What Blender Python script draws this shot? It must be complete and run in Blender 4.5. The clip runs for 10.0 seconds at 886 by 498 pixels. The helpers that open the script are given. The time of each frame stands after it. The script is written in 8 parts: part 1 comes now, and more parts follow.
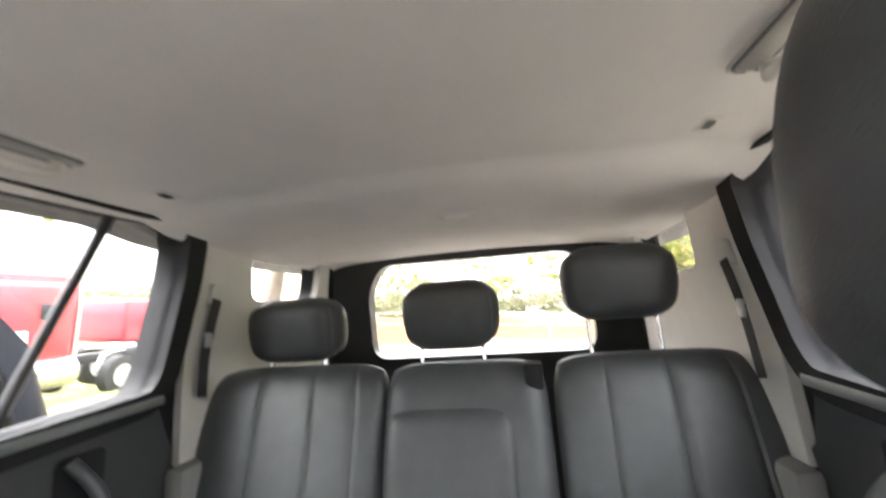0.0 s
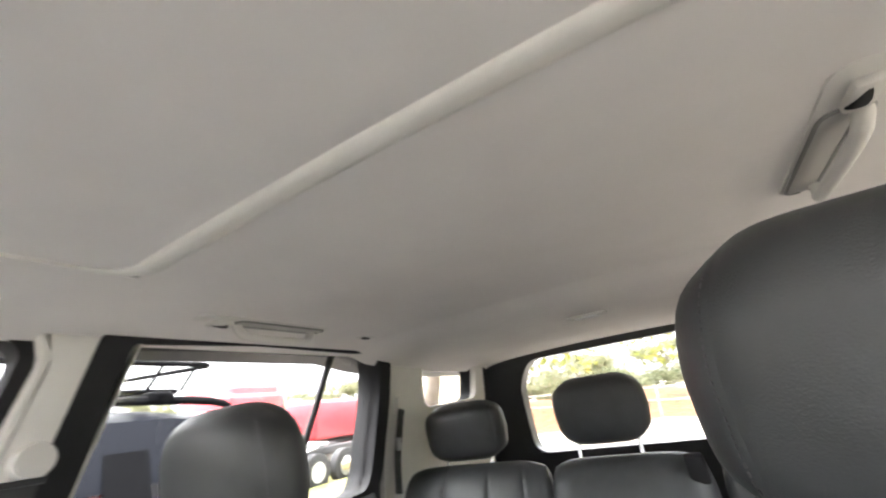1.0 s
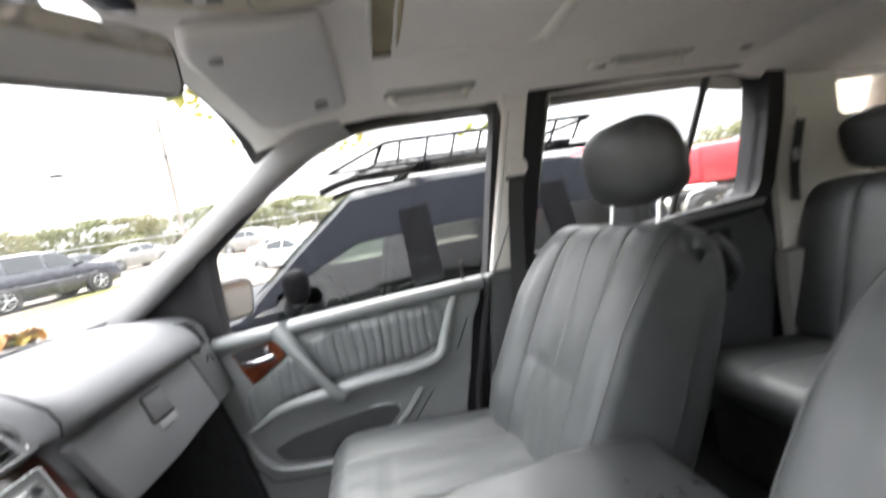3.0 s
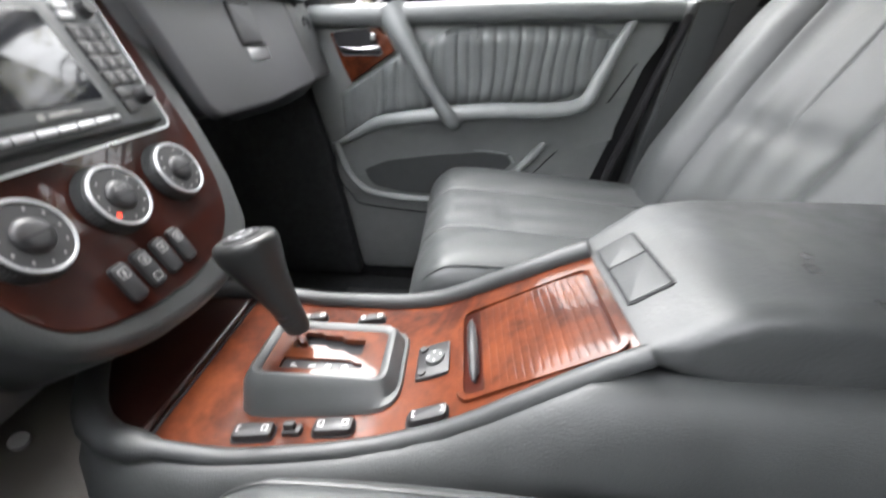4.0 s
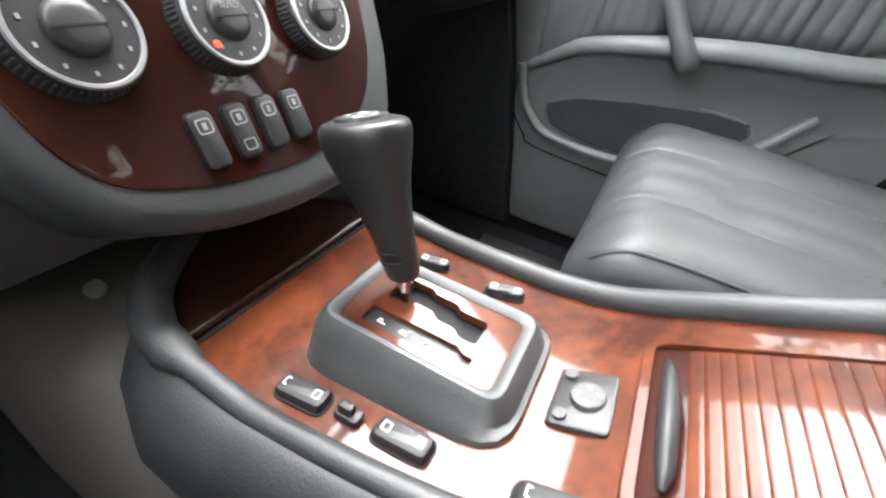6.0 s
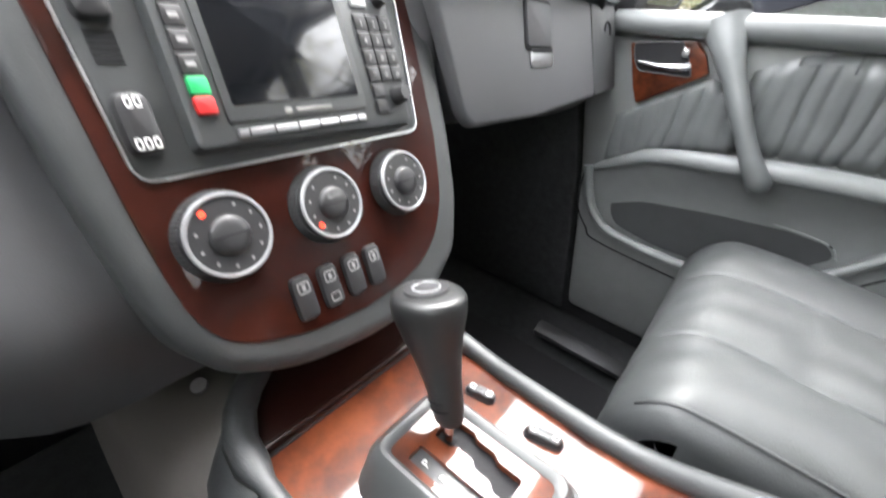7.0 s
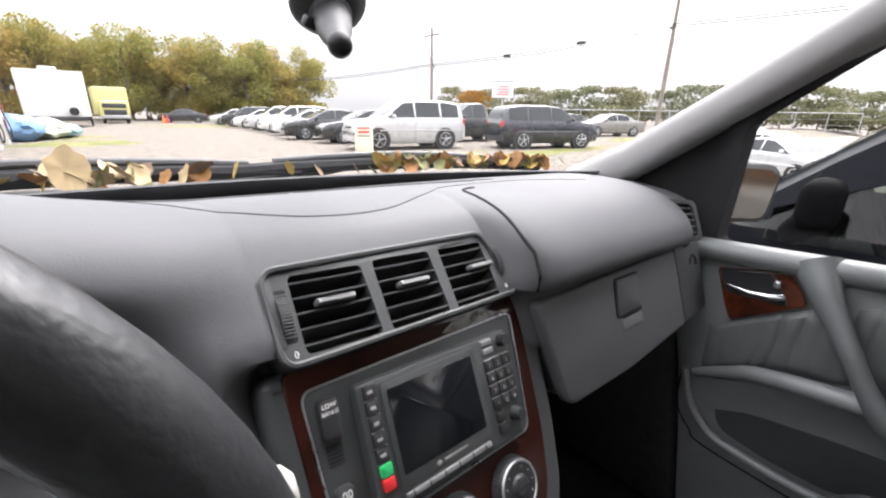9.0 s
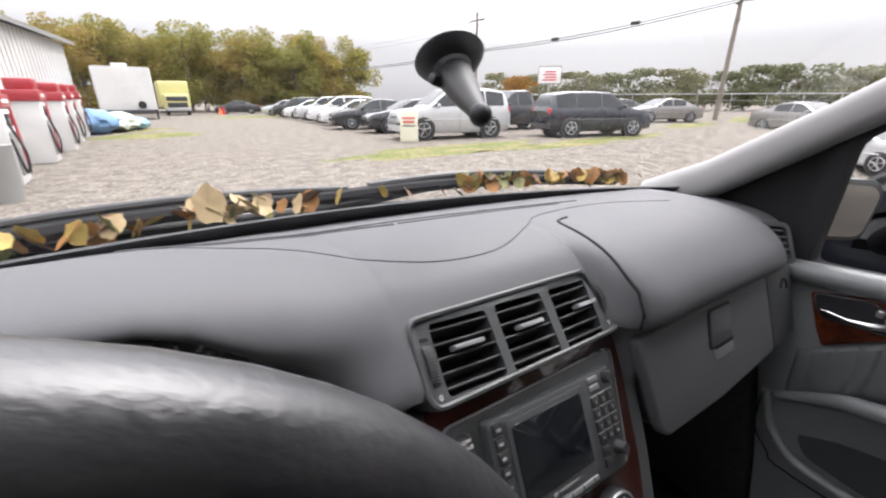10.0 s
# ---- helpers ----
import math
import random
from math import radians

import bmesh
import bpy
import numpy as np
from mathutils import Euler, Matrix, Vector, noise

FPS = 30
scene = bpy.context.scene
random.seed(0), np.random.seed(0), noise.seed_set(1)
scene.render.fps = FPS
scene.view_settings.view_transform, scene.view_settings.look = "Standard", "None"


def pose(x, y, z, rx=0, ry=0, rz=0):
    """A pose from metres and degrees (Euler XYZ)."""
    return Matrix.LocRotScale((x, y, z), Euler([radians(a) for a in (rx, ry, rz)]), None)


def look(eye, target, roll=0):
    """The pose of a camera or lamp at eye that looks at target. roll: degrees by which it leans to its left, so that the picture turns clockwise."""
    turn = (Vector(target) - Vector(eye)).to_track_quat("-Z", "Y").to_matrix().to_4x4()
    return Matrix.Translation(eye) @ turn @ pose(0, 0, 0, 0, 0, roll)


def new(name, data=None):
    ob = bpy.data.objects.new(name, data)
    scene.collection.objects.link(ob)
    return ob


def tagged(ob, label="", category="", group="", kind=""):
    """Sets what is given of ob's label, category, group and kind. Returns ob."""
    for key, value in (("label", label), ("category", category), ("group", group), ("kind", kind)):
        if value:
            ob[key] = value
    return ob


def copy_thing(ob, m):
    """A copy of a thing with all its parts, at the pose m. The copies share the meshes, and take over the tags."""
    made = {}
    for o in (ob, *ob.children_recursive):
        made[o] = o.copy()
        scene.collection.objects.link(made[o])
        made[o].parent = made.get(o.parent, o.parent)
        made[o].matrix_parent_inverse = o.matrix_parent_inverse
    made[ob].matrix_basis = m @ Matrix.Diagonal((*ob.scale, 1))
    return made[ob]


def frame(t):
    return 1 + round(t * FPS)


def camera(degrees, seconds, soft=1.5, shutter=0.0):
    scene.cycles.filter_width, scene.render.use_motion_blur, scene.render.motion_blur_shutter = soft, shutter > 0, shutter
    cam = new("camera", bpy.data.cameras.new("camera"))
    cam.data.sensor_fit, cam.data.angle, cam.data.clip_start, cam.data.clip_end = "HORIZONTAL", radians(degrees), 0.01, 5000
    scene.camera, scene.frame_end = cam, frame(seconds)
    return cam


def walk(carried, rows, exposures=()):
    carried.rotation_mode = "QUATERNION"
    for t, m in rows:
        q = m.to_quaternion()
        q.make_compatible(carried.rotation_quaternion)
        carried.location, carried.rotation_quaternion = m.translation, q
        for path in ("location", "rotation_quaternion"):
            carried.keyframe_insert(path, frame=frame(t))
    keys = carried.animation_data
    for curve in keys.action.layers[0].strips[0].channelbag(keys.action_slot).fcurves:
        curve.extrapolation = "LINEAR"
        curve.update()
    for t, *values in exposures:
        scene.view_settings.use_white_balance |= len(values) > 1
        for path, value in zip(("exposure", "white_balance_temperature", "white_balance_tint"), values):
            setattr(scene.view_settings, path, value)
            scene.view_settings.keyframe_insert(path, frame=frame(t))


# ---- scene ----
cam = camera(94.9, 10.0, soft=2.1, shutter=0.4)
PATH = [
    (0, (-0.187, 0.036, 1.505), (0.158, -1.91, 1.808), -3.8),
    (0.5, (-0.215, 0.149, 1.547), (0.381, -1.662, 2.153), -6.6),
    (1, (-0.291, 0.255, 1.55), (0.602, -1.376, 2.287), -8.5),
    (1.5, (-0.386, 0.334, 1.555), (0.815, -1.094, 2.277), -8.9),
    (2, (-0.514, 0.385, 1.55), (1.032, -0.731, 2.153), -9.0),
    (2.5, (-0.546, 0.409, 1.548), (1.254, -0.377, 1.925), -10.1),
    (3, (-0.474, 0.412, 1.449), (1.498, 0.108, 1.317), -9.8),
    (3.2, (-0.402, 0.465, 1.389), (1.545, 0.199, 1.0), -8.1),
    (4.3, (-0.238, 0.578, 1.152), (1.471, 0.753, 0.129), 3.9),
    (4.5, (-0.215, 0.584, 1.143), (1.458, 0.809, 0.071), 5.0),
    (5, (-0.216, 0.58, 1.146), (1.405, 0.876, 0.013), 8.2),
    (5.2, (-0.209, 0.579, 1.136), (1.377, 0.924, -0.031), 8.6),
    (6.3, (-0.146, 0.621, 1.117), (1.317, 1.345, -0.039), 9.2),
    (6.5, (-0.147, 0.624, 1.128), (1.311, 1.392, -0.005), 9.6),
    (7, (-0.15, 0.616, 1.198), (1.272, 1.601, 0.194), 7.6),
    (7.5, (-0.154, 0.621, 1.258), (1.222, 1.765, 0.364), 7.6),
    (8, (-0.165, 0.636, 1.323), (1.167, 1.94, 0.599), 5.4),
    (8.5, (-0.18, 0.642, 1.374), (1.122, 2.031, 0.762), 4.5),
    (9, (-0.192, 0.652, 1.405), (1.089, 2.085, 0.853), 3.8),
    (9.5, (-0.224, 0.678, 1.437), (1.009, 2.139, 0.849), 3.4),
    (10, (-0.261, 0.692, 1.461), (0.856, 2.232, 0.843), 3.1),
]
# The parked car leans a little to its right on the sloping lot; all of it is built in the car's own axes
# (x to the passenger's side, y to the bonnet, z up) and set down with CAR.
CAR = pose(0, 0, -0.08, 0.05, 3.7, -1.8)
STOPS = [(0.0, 5.35), (0.5, 5.5), (1.0, 5.2), (1.5, 5.15), (2.0, 5.15), (2.5, 5.0), (3.2, 4.35), (4.3, 4.4), (5.2, 4.42), (6.5, 4.65), (7.5, 4.85), (8.0, 4.55), (8.5, 3.7), (9.0, 3.3), (10.0, 2.85)]
walk(cam, [(t, CAR @ look(eye, target, roll)) for t, eye, target, roll in PATH], [(t, stops, 6500, 10 + (6 if t > 8.2 else 2)) for t, stops in STOPS])

# ---- sky and sun: a bright overcast day ----
world = bpy.data.worlds.new("sky")
scene.world = world
world.use_nodes = True
wn, wl = world.node_tree.nodes, world.node_tree.links
sky = wn.new("ShaderNodeTexSky")
sky.sky_type, sky.sun_disc = "NISHITA", False
sky.sun_elevation, sky.sun_rotation = radians(57), radians(70)
sky.air_density, sky.dust_density, sky.ozone_density = 1.0, 4.0, 1.0
pale = wn.new("ShaderNodeHueSaturation")
pale.inputs["Saturation"].default_value = 0.12
cloud = wn.new("ShaderNodeMix")
cloud.data_type = "RGBA"
cloud.inputs["Factor"].default_value = 0.9
cloud.inputs["B"].default_value = (1.0, 1.0, 1.03, 1)
wl.new(sky.outputs[0], pale.inputs["Color"])
wl.new(pale.outputs[0], cloud.inputs["A"])
# an overcast sky is brighter overhead than at the horizon
spot, parts, climb, lift = wn.new("ShaderNodeTexCoord"), wn.new("ShaderNodeSeparateXYZ"), wn.new("ShaderNodeMapRange"), wn.new("ShaderNodeVectorMath")
climb.inputs["From Min"].default_value, climb.inputs["From Max"].default_value = 0.10, 0.70
climb.inputs["To Min"].default_value, climb.inputs["To Max"].default_value = 0.62, 3.1
lift.operation = "SCALE"
wl.new(spot.outputs["Generated"], parts.inputs[0])
wl.new(parts.outputs["Z"], climb.inputs[0])
wl.new(cloud.outputs["Result"], lift.inputs[0])
wl.new(climb.outputs[0], lift.inputs["Scale"])
wl.new(lift.outputs[0], wn["Background"].inputs["Color"])
wn["Background"].inputs["Strength"].default_value = 0.15
sun_data = bpy.data.lights.new("sun", "SUN")
sun_data.energy, sun_data.angle, sun_data.color = 0.22, radians(50), (1.0, 0.97, 0.93)
new("sun", sun_data).matrix_world = look((13, 5, 22), (0, 0, 0))


# ---- materials ----
def material(name, colour, rough=0.5, metal=0.0, vary=0.15, scale=30.0, bump=0.0, bump_scale=400.0, coat=0.0, spec=0.5, patchy_gloss=0.08):
    m = bpy.data.materials.new(name)
    m.use_nodes = True
    n, l = m.node_tree.nodes, m.node_tree.links
    b = n["Principled BSDF"]
    b.inputs["Roughness"].default_value, b.inputs["Metallic"].default_value = rough, metal
    b.inputs["Coat Weight"].default_value, b.inputs["Coat Roughness"].default_value = coat, 0.06
    b.inputs["Specular IOR Level"].default_value = spec
    co = n.new("ShaderNodeTexCoord")
    big, fine = n.new("ShaderNodeTexNoise"), n.new("ShaderNodeTexNoise")
    big.inputs["Scale"].default_value, big.inputs["Detail"].default_value = scale / 6, 3
    fine.inputs["Scale"].default_value, fine.inputs["Detail"].default_value = scale, 5
    for t in (big, fine):
        l.new(co.outputs["Object"], t.inputs["Vector"])
    add = n.new("ShaderNodeMath")
    l.new(big.outputs["Fac"], add.inputs[0]), l.new(fine.outputs["Fac"], add.inputs[1])
    ramp = n.new("ShaderNodeMapRange")
    ramp.inputs["From Min"].default_value, ramp.inputs["From Max"].default_value = 0.6, 1.4
    ramp.inputs["To Min"].default_value, ramp.inputs["To Max"].default_value = 1 - vary, 1 + vary
    l.new(add.outputs[0], ramp.inputs[0])
    mix = n.new("ShaderNodeVectorMath")
    mix.operation = "SCALE"
    mix.inputs[0].default_value = colour
    l.new(ramp.outputs[0], mix.inputs["Scale"])
    l.new(mix.outputs[0], b.inputs["Base Color"])
    r = n.new("ShaderNodeMapRange")
    r.inputs["From Min"].default_value, r.inputs["From Max"].default_value = 0.6, 1.4
    r.inputs["To Min"].default_value, r.inputs["To Max"].default_value = max(rough - patchy_gloss, 0.05), min(rough + patchy_gloss, 1)
    l.new(add.outputs[0], r.inputs[0])
    l.new(r.outputs[0], b.inputs["Roughness"])
    if bump:
        grain = n.new("ShaderNodeTexNoise")
        grain.inputs["Scale"].default_value, grain.inputs["Detail"].default_value = bump_scale, 3
        l.new(co.outputs["Object"], grain.inputs["Vector"])
        bp = n.new("ShaderNodeBump")
        bp.inputs["Strength"].default_value, bp.inputs["Distance"].default_value = bump, 0.001
        l.new(grain.outputs["Fac"], bp.inputs["Height"])
        l.new(bp.outputs[0], b.inputs["Normal"])
    return m


def burl(name, light, dark, scale, coat_rough=0.05):
    """Lacquered burl veneer: clouds of dark figure in a red-brown ground, under a clear coat."""
    m = bpy.data.materials.new(name)
    m.use_nodes = True
    n, l = m.node_tree.nodes, m.node_tree.links
    b = n["Principled BSDF"]
    b.inputs["Roughness"].default_value, b.inputs["Coat Weight"].default_value = 0.3, 0.75
    b.inputs["Coat Roughness"].default_value, b.inputs["Specular IOR Level"].default_value = coat_rough, 0.12
    co = n.new("ShaderNodeTexCoord")
    a, c = n.new("ShaderNodeTexNoise"), n.new("ShaderNodeTexNoise")
    a.inputs["Scale"].default_value, a.inputs["Detail"].default_value, a.inputs["Distortion"].default_value = scale, 6, 1.2
    c.inputs["Scale"].default_value, c.inputs["Detail"].default_value = scale * 9, 6
    l.new(co.outputs["Object"], a.inputs["Vector"]), l.new(co.outputs["Object"], c.inputs["Vector"])
    s = n.new("ShaderNodeMath")
    s.operation = "MULTIPLY_ADD"
    s.inputs[1].default_value = 0.35
    l.new(c.outputs["Fac"], s.inputs[0]), l.new(a.outputs["Fac"], s.inputs[2])
    ramp = n.new("ShaderNodeValToRGB")
    e = ramp.color_ramp.elements
    e[0].position, e[0].color = 0.5, (*dark, 1)
    e[1].position, e[1].color = 0.85, (*light, 1)
    l.new(s.outputs[0], ramp.inputs[0])
    l.new(ramp.outputs[0], b.inputs["Base Color"])
    return m


def pane_material(name, tint=(0.97, 0.98, 0.975), gloss=0.6):
    m = bpy.data.materials.new(name)
    m.use_nodes = True
    n, l = m.node_tree.nodes, m.node_tree.links
    n.remove(n["Principled BSDF"])
    clear, shine, mix, fres = n.new("ShaderNodeBsdfTransparent"), n.new("ShaderNodeBsdfGlossy"), n.new("ShaderNodeMixShader"), n.new("ShaderNodeLayerWeight")
    clear.inputs["Color"].default_value = (*tint, 1)
    shine.inputs["Roughness"].default_value = 0.02
    fres.inputs["Blend"].default_value = 0.5
    steep, cut = n.new("ShaderNodeMath"), n.new("ShaderNodeMath")
    steep.operation, cut.operation = "POWER", "MULTIPLY_ADD"
    steep.inputs[1].default_value = 5.0
    cut.inputs[1].default_value, cut.inputs[2].default_value = gloss, 0.03 * gloss
    l.new(fres.outputs["Facing"], steep.inputs[0]), l.new(steep.outputs[0], cut.inputs[0])
    l.new(cut.outputs[0], mix.inputs[0]), l.new(clear.outputs[0], mix.inputs[1]), l.new(shine.outputs[0], mix.inputs[2])
    l.new(mix.outputs[0], n["Material Output"].inputs["Surface"])
    return m


def glowing(name, colour, strength):
    m = bpy.data.materials.new(name)
    m.use_nodes = True
    b = m.node_tree.nodes["Principled BSDF"]
    b.inputs["Base Color"].default_value = (*colour, 1)
    b.inputs["Emission Color"].default_value, b.inputs["Emission Strength"].default_value = (*colour, 1), strength
    return m


LEATHER = material("black_leather", (0.048, 0.052, 0.053), 0.48, vary=0.25, scale=25, bump=0.35, bump_scale=600, spec=0.6)
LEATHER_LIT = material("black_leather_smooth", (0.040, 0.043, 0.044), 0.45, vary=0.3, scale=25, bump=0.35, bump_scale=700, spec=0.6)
LEATHER_WORN = material("worn_shiny_leather", (0.026, 0.027, 0.030), 0.36, vary=0.25, scale=60, bump=0.35, bump_scale=350, spec=0.75, coat=0.25)
LEATHER_WORN.node_tree.nodes["Principled BSDF"].inputs["Coat Roughness"].default_value = 0.22
ARM_LEATHER = material("worn_armrest_leather", (0.042, 0.045, 0.046), 0.40, vary=0.3, scale=40, bump=0.3, bump_scale=300, spec=0.75, patchy_gloss=0.20)
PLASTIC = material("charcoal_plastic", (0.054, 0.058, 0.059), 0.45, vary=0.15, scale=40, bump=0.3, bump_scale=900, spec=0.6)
DASH = material("dash_soft_plastic", (0.086, 0.088, 0.093), 0.60, vary=0.12, scale=18, bump=0.25, bump_scale=1000, spec=0.38)
LEVER = material("black_lever_leather", (0.016, 0.017, 0.017), 0.38, vary=0.25, scale=60, bump=0.3, bump_scale=500, spec=0.6)
BLACK = material("black_plastic", (0.028, 0.0285, 0.030), 0.4, vary=0.1, bump=0.1)
RUBBER = material("black_rubber", (0.026, 0.026, 0.028), 0.7, vary=0.15, bump=0.2, spec=0.15)
VISOR = material("grey_visor_vinyl", (0.56, 0.55, 0.54), 0.7, vary=0.05, scale=10, bump=0.3, bump_scale=900, spec=0.3)
LINER = material("grey_roof_cloth", (0.765, 0.735, 0.705), 0.95, vary=0.05, scale=8, bump=0.4, bump_scale=1500, spec=0.1)
TRIM = material("pale_grey_trim", (0.66, 0.64, 0.60), 0.55, vary=0.06, scale=12, bump=0.2, bump_scale=900)
TRIM_DARK = material("mid_grey_trim", (0.2, 0.2, 0.19), 0.6, vary=0.08, bump=0.2)
BEIGE = material("yellowed_beige_plastic", (0.42, 0.36, 0.24), 0.5, vary=0.2, scale=15)
CARPET = material("charcoal_carpet", (0.045, 0.047, 0.049), 0.95, vary=0.3, scale=300, bump=0.8, bump_scale=700, spec=0.1)
CHROME = material("chrome", (0.75, 0.76, 0.78), 0.12, 1.0, vary=0.03)
SILVER_RING = material("brushed_silver_ring", (0.42, 0.43, 0.44), 0.35, 0.6, vary=0.05)
SATIN = material("satin_silver", (0.5, 0.51, 0.52), 0.3, 0.8, vary=0.05)
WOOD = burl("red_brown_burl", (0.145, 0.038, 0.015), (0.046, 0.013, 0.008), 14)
RIM_PALE = material("pale_rim_plastic", (0.74, 0.72, 0.67), 0.32, vary=0.04, scale=12)
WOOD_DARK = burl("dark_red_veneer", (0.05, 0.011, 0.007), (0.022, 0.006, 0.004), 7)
GLASS = pane_material("window_glass", gloss=0.6)
SCREEN = material("black_screen", (0.006, 0.007, 0.009), 0.12, vary=0.05, coat=0.5)
BELT = material("grey_belt_webbing", (0.05, 0.05, 0.05), 0.8, vary=0.2, scale=200, bump=0.6, bump_scale=900)
WHITE = material("white_print", (0.75, 0.75, 0.74), 0.6, vary=0.05)
NAVY = material("navy_car_paint", (0.018, 0.020, 0.030), 0.25, 0.2, vary=0.04, coat=1.0)
PRINT = material("grey_print", (0.28, 0.28, 0.28), 0.6, vary=0.05)
BELT_PALE = material("grey_thread", (0.08, 0.08, 0.083), 0.7, vary=0.1)
PILLAR = material("grey_pillar_trim", (0.30, 0.297, 0.295), 0.75, vary=0.06, scale=12, bump=0.2, bump_scale=900)
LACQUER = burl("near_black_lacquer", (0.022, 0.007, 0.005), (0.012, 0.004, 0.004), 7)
TRIM_SHADE = material("darker_grey_trim", (0.42, 0.41, 0.385), 0.6, vary=0.06, bump=0.2)
BEIGE_DARK = material("browned_plastic", (0.22, 0.17, 0.10), 0.5, vary=0.2, scale=20)
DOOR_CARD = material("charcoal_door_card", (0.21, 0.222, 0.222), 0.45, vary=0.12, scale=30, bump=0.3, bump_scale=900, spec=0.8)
DOOR_LEATHER = material("grey_black_pleated_leather", (0.125, 0.135, 0.135), 0.45, vary=0.2, scale=25, bump=0.3, bump_scale=600, spec=0.8)

from mathutils.bvhtree import BVHTree


# ---- building helpers ----
def thing(name, base, label, category="", group="", kind="", m=None):
    ob = new(name)
    ob.matrix_world = (CAR if m is None else m) @ Matrix.Translation(base)
    ob["base"] = tuple(base)
    return tagged(ob, label, category, group, kind)


def part(name, bm, mat, parent, label="", smooth=True):
    """Links bm, drawn in the axes of its thing's place, as one mesh under a thing or a part."""
    top = parent
    while top.parent:
        top = top.parent
    base = Vector(top["base"])
    bmesh.ops.translate(bm, vec=-base, verts=bm.verts)
    bmesh.ops.recalc_face_normals(bm, faces=bm.faces)
    me = bpy.data.meshes.new(name)
    for f in bm.faces:
        f.smooth = smooth
    bm.to_mesh(me)
    bm.free()
    if smooth:
        me.set_sharp_from_angle(angle=radians(40))
    me.materials.append(mat)
    ob = new(name, me)
    ob.parent = parent
    if label:
        ob["label"] = label
    return ob


def solo(name, bm, mat, label="", category="", kind="", m=None, smooth=True, group=""):
    """A thing or a piece of the setting that is one mesh."""
    bmesh.ops.recalc_face_normals(bm, faces=bm.faces)
    me = bpy.data.meshes.new(name)
    for f in bm.faces:
        f.smooth = smooth
    bm.to_mesh(me)
    bm.free()
    if smooth:
        me.set_sharp_from_angle(angle=radians(40))
    me.materials.append(mat)
    ob = new(name, me)
    ob.matrix_world = CAR if m is None else m
    ob["base"] = (0, 0, 0)
    return tagged(ob, label, category, group, kind)


def box(bm, c, size, bevel=0.0, rot=None, seg=2):
    """A box about c with rounded edges, turned by the matrix rot."""
    r = bmesh.ops.create_cube(bm, size=1)
    vs = r["verts"]
    bmesh.ops.scale(bm, vec=size, verts=vs)
    if bevel:
        es = list({e for v in vs for e in v.link_edges})
        out = bmesh.ops.bevel(bm, geom=es, offset=bevel, segments=seg, affect="EDGES", profile=0.5)
        vs = list({v for f in out["faces"] for v in f.verts} | {v for v in vs if v.is_valid})
    m = Matrix.Translation(c) @ (rot.to_4x4() if rot else Matrix.Identity(4))
    bmesh.ops.transform(bm, matrix=m, verts=vs)
    return bm


def B(c, size, bevel=0.0, rot=None, seg=2):
    return box(bmesh.new(), c, size, bevel, rot, seg)


def rot(rx=0, ry=0, rz=0):
    return Euler([radians(a) for a in (rx, ry, rz)]).to_matrix()


def loft(bm, rings, closed=True, caps=True):
    """A skin over rings of points; every ring has as many points."""
    vs = [[bm.verts.new(p) for p in ring] for ring in rings]
    n = len(vs[0])
    for a, b in zip(vs, vs[1:]):
        for i in range(n if closed else n - 1):
            j = (i + 1) % n
            try:
                bm.faces.new((a[i], a[j], b[j], b[i]))
            except ValueError:
                pass
    if caps and closed:
        for ring in (vs[0], vs[-1]):
            try:
                bm.faces.new(ring)
            except ValueError:
                pass
    return bm


def tube(bm, pts, radius, sides=8, closed=False, flat=1.0, up=(0, 0, 1)):
    """A round or flattened bar along a line of points; radius may be one for each point."""
    pts = [Vector(p) for p in pts]
    n = len(pts)
    rings = []
    for i, p in enumerate(pts):
        a = pts[(i - 1) % n] if closed else pts[max(i - 1, 0)]
        b = pts[(i + 1) % n] if closed else pts[min(i + 1, n - 1)]
        d = (b - a).normalized()
        s = d.cross(Vector(up))
        s = s.normalized() if s.length > 1e-4 else d.cross(Vector((1, 0, 0.3))).normalized()
        u = s.cross(d)
        r = radius[i] if isinstance(radius, (list, tuple)) else radius
        rings.append([p + r * (math.cos(k) * s + flat * math.sin(k) * u) for k in (2 * math.pi * j / sides for j in range(sides))])
    if closed:
        rings.append(rings[0])
        loft(bm, rings, caps=False)
        bmesh.ops.remove_doubles(bm, verts=bm.verts, dist=1e-6)
        return bm
    return loft(bm, rings)


def T(pts, radius, sides=8, closed=False, flat=1.0, up=(0, 0, 1)):
    return tube(bmesh.new(), pts, radius, sides, closed, flat, up)


def curve(pts, n=8, closed=False):
    """A smooth line through points."""
    P = [Vector(p) for p in pts]
    out, m = [], len(P)
    for i in range(m if closed else m - 1):
        p1, p2 = P[i], P[(i + 1) % m]
        p0 = P[(i - 1) % m] if closed or i else p1
        p3 = P[(i + 2) % m] if closed or i + 2 < m else p2
        for k in range(n):
            t = k / n
            out.append(0.5 * (2 * p1 + (p2 - p0) * t + (2 * p0 - 5 * p1 + 4 * p2 - p3) * t * t + (3 * p1 - p0 - 3 * p2 + p3) * t ** 3))
    if not closed:
        out.append(P[-1])
    return out


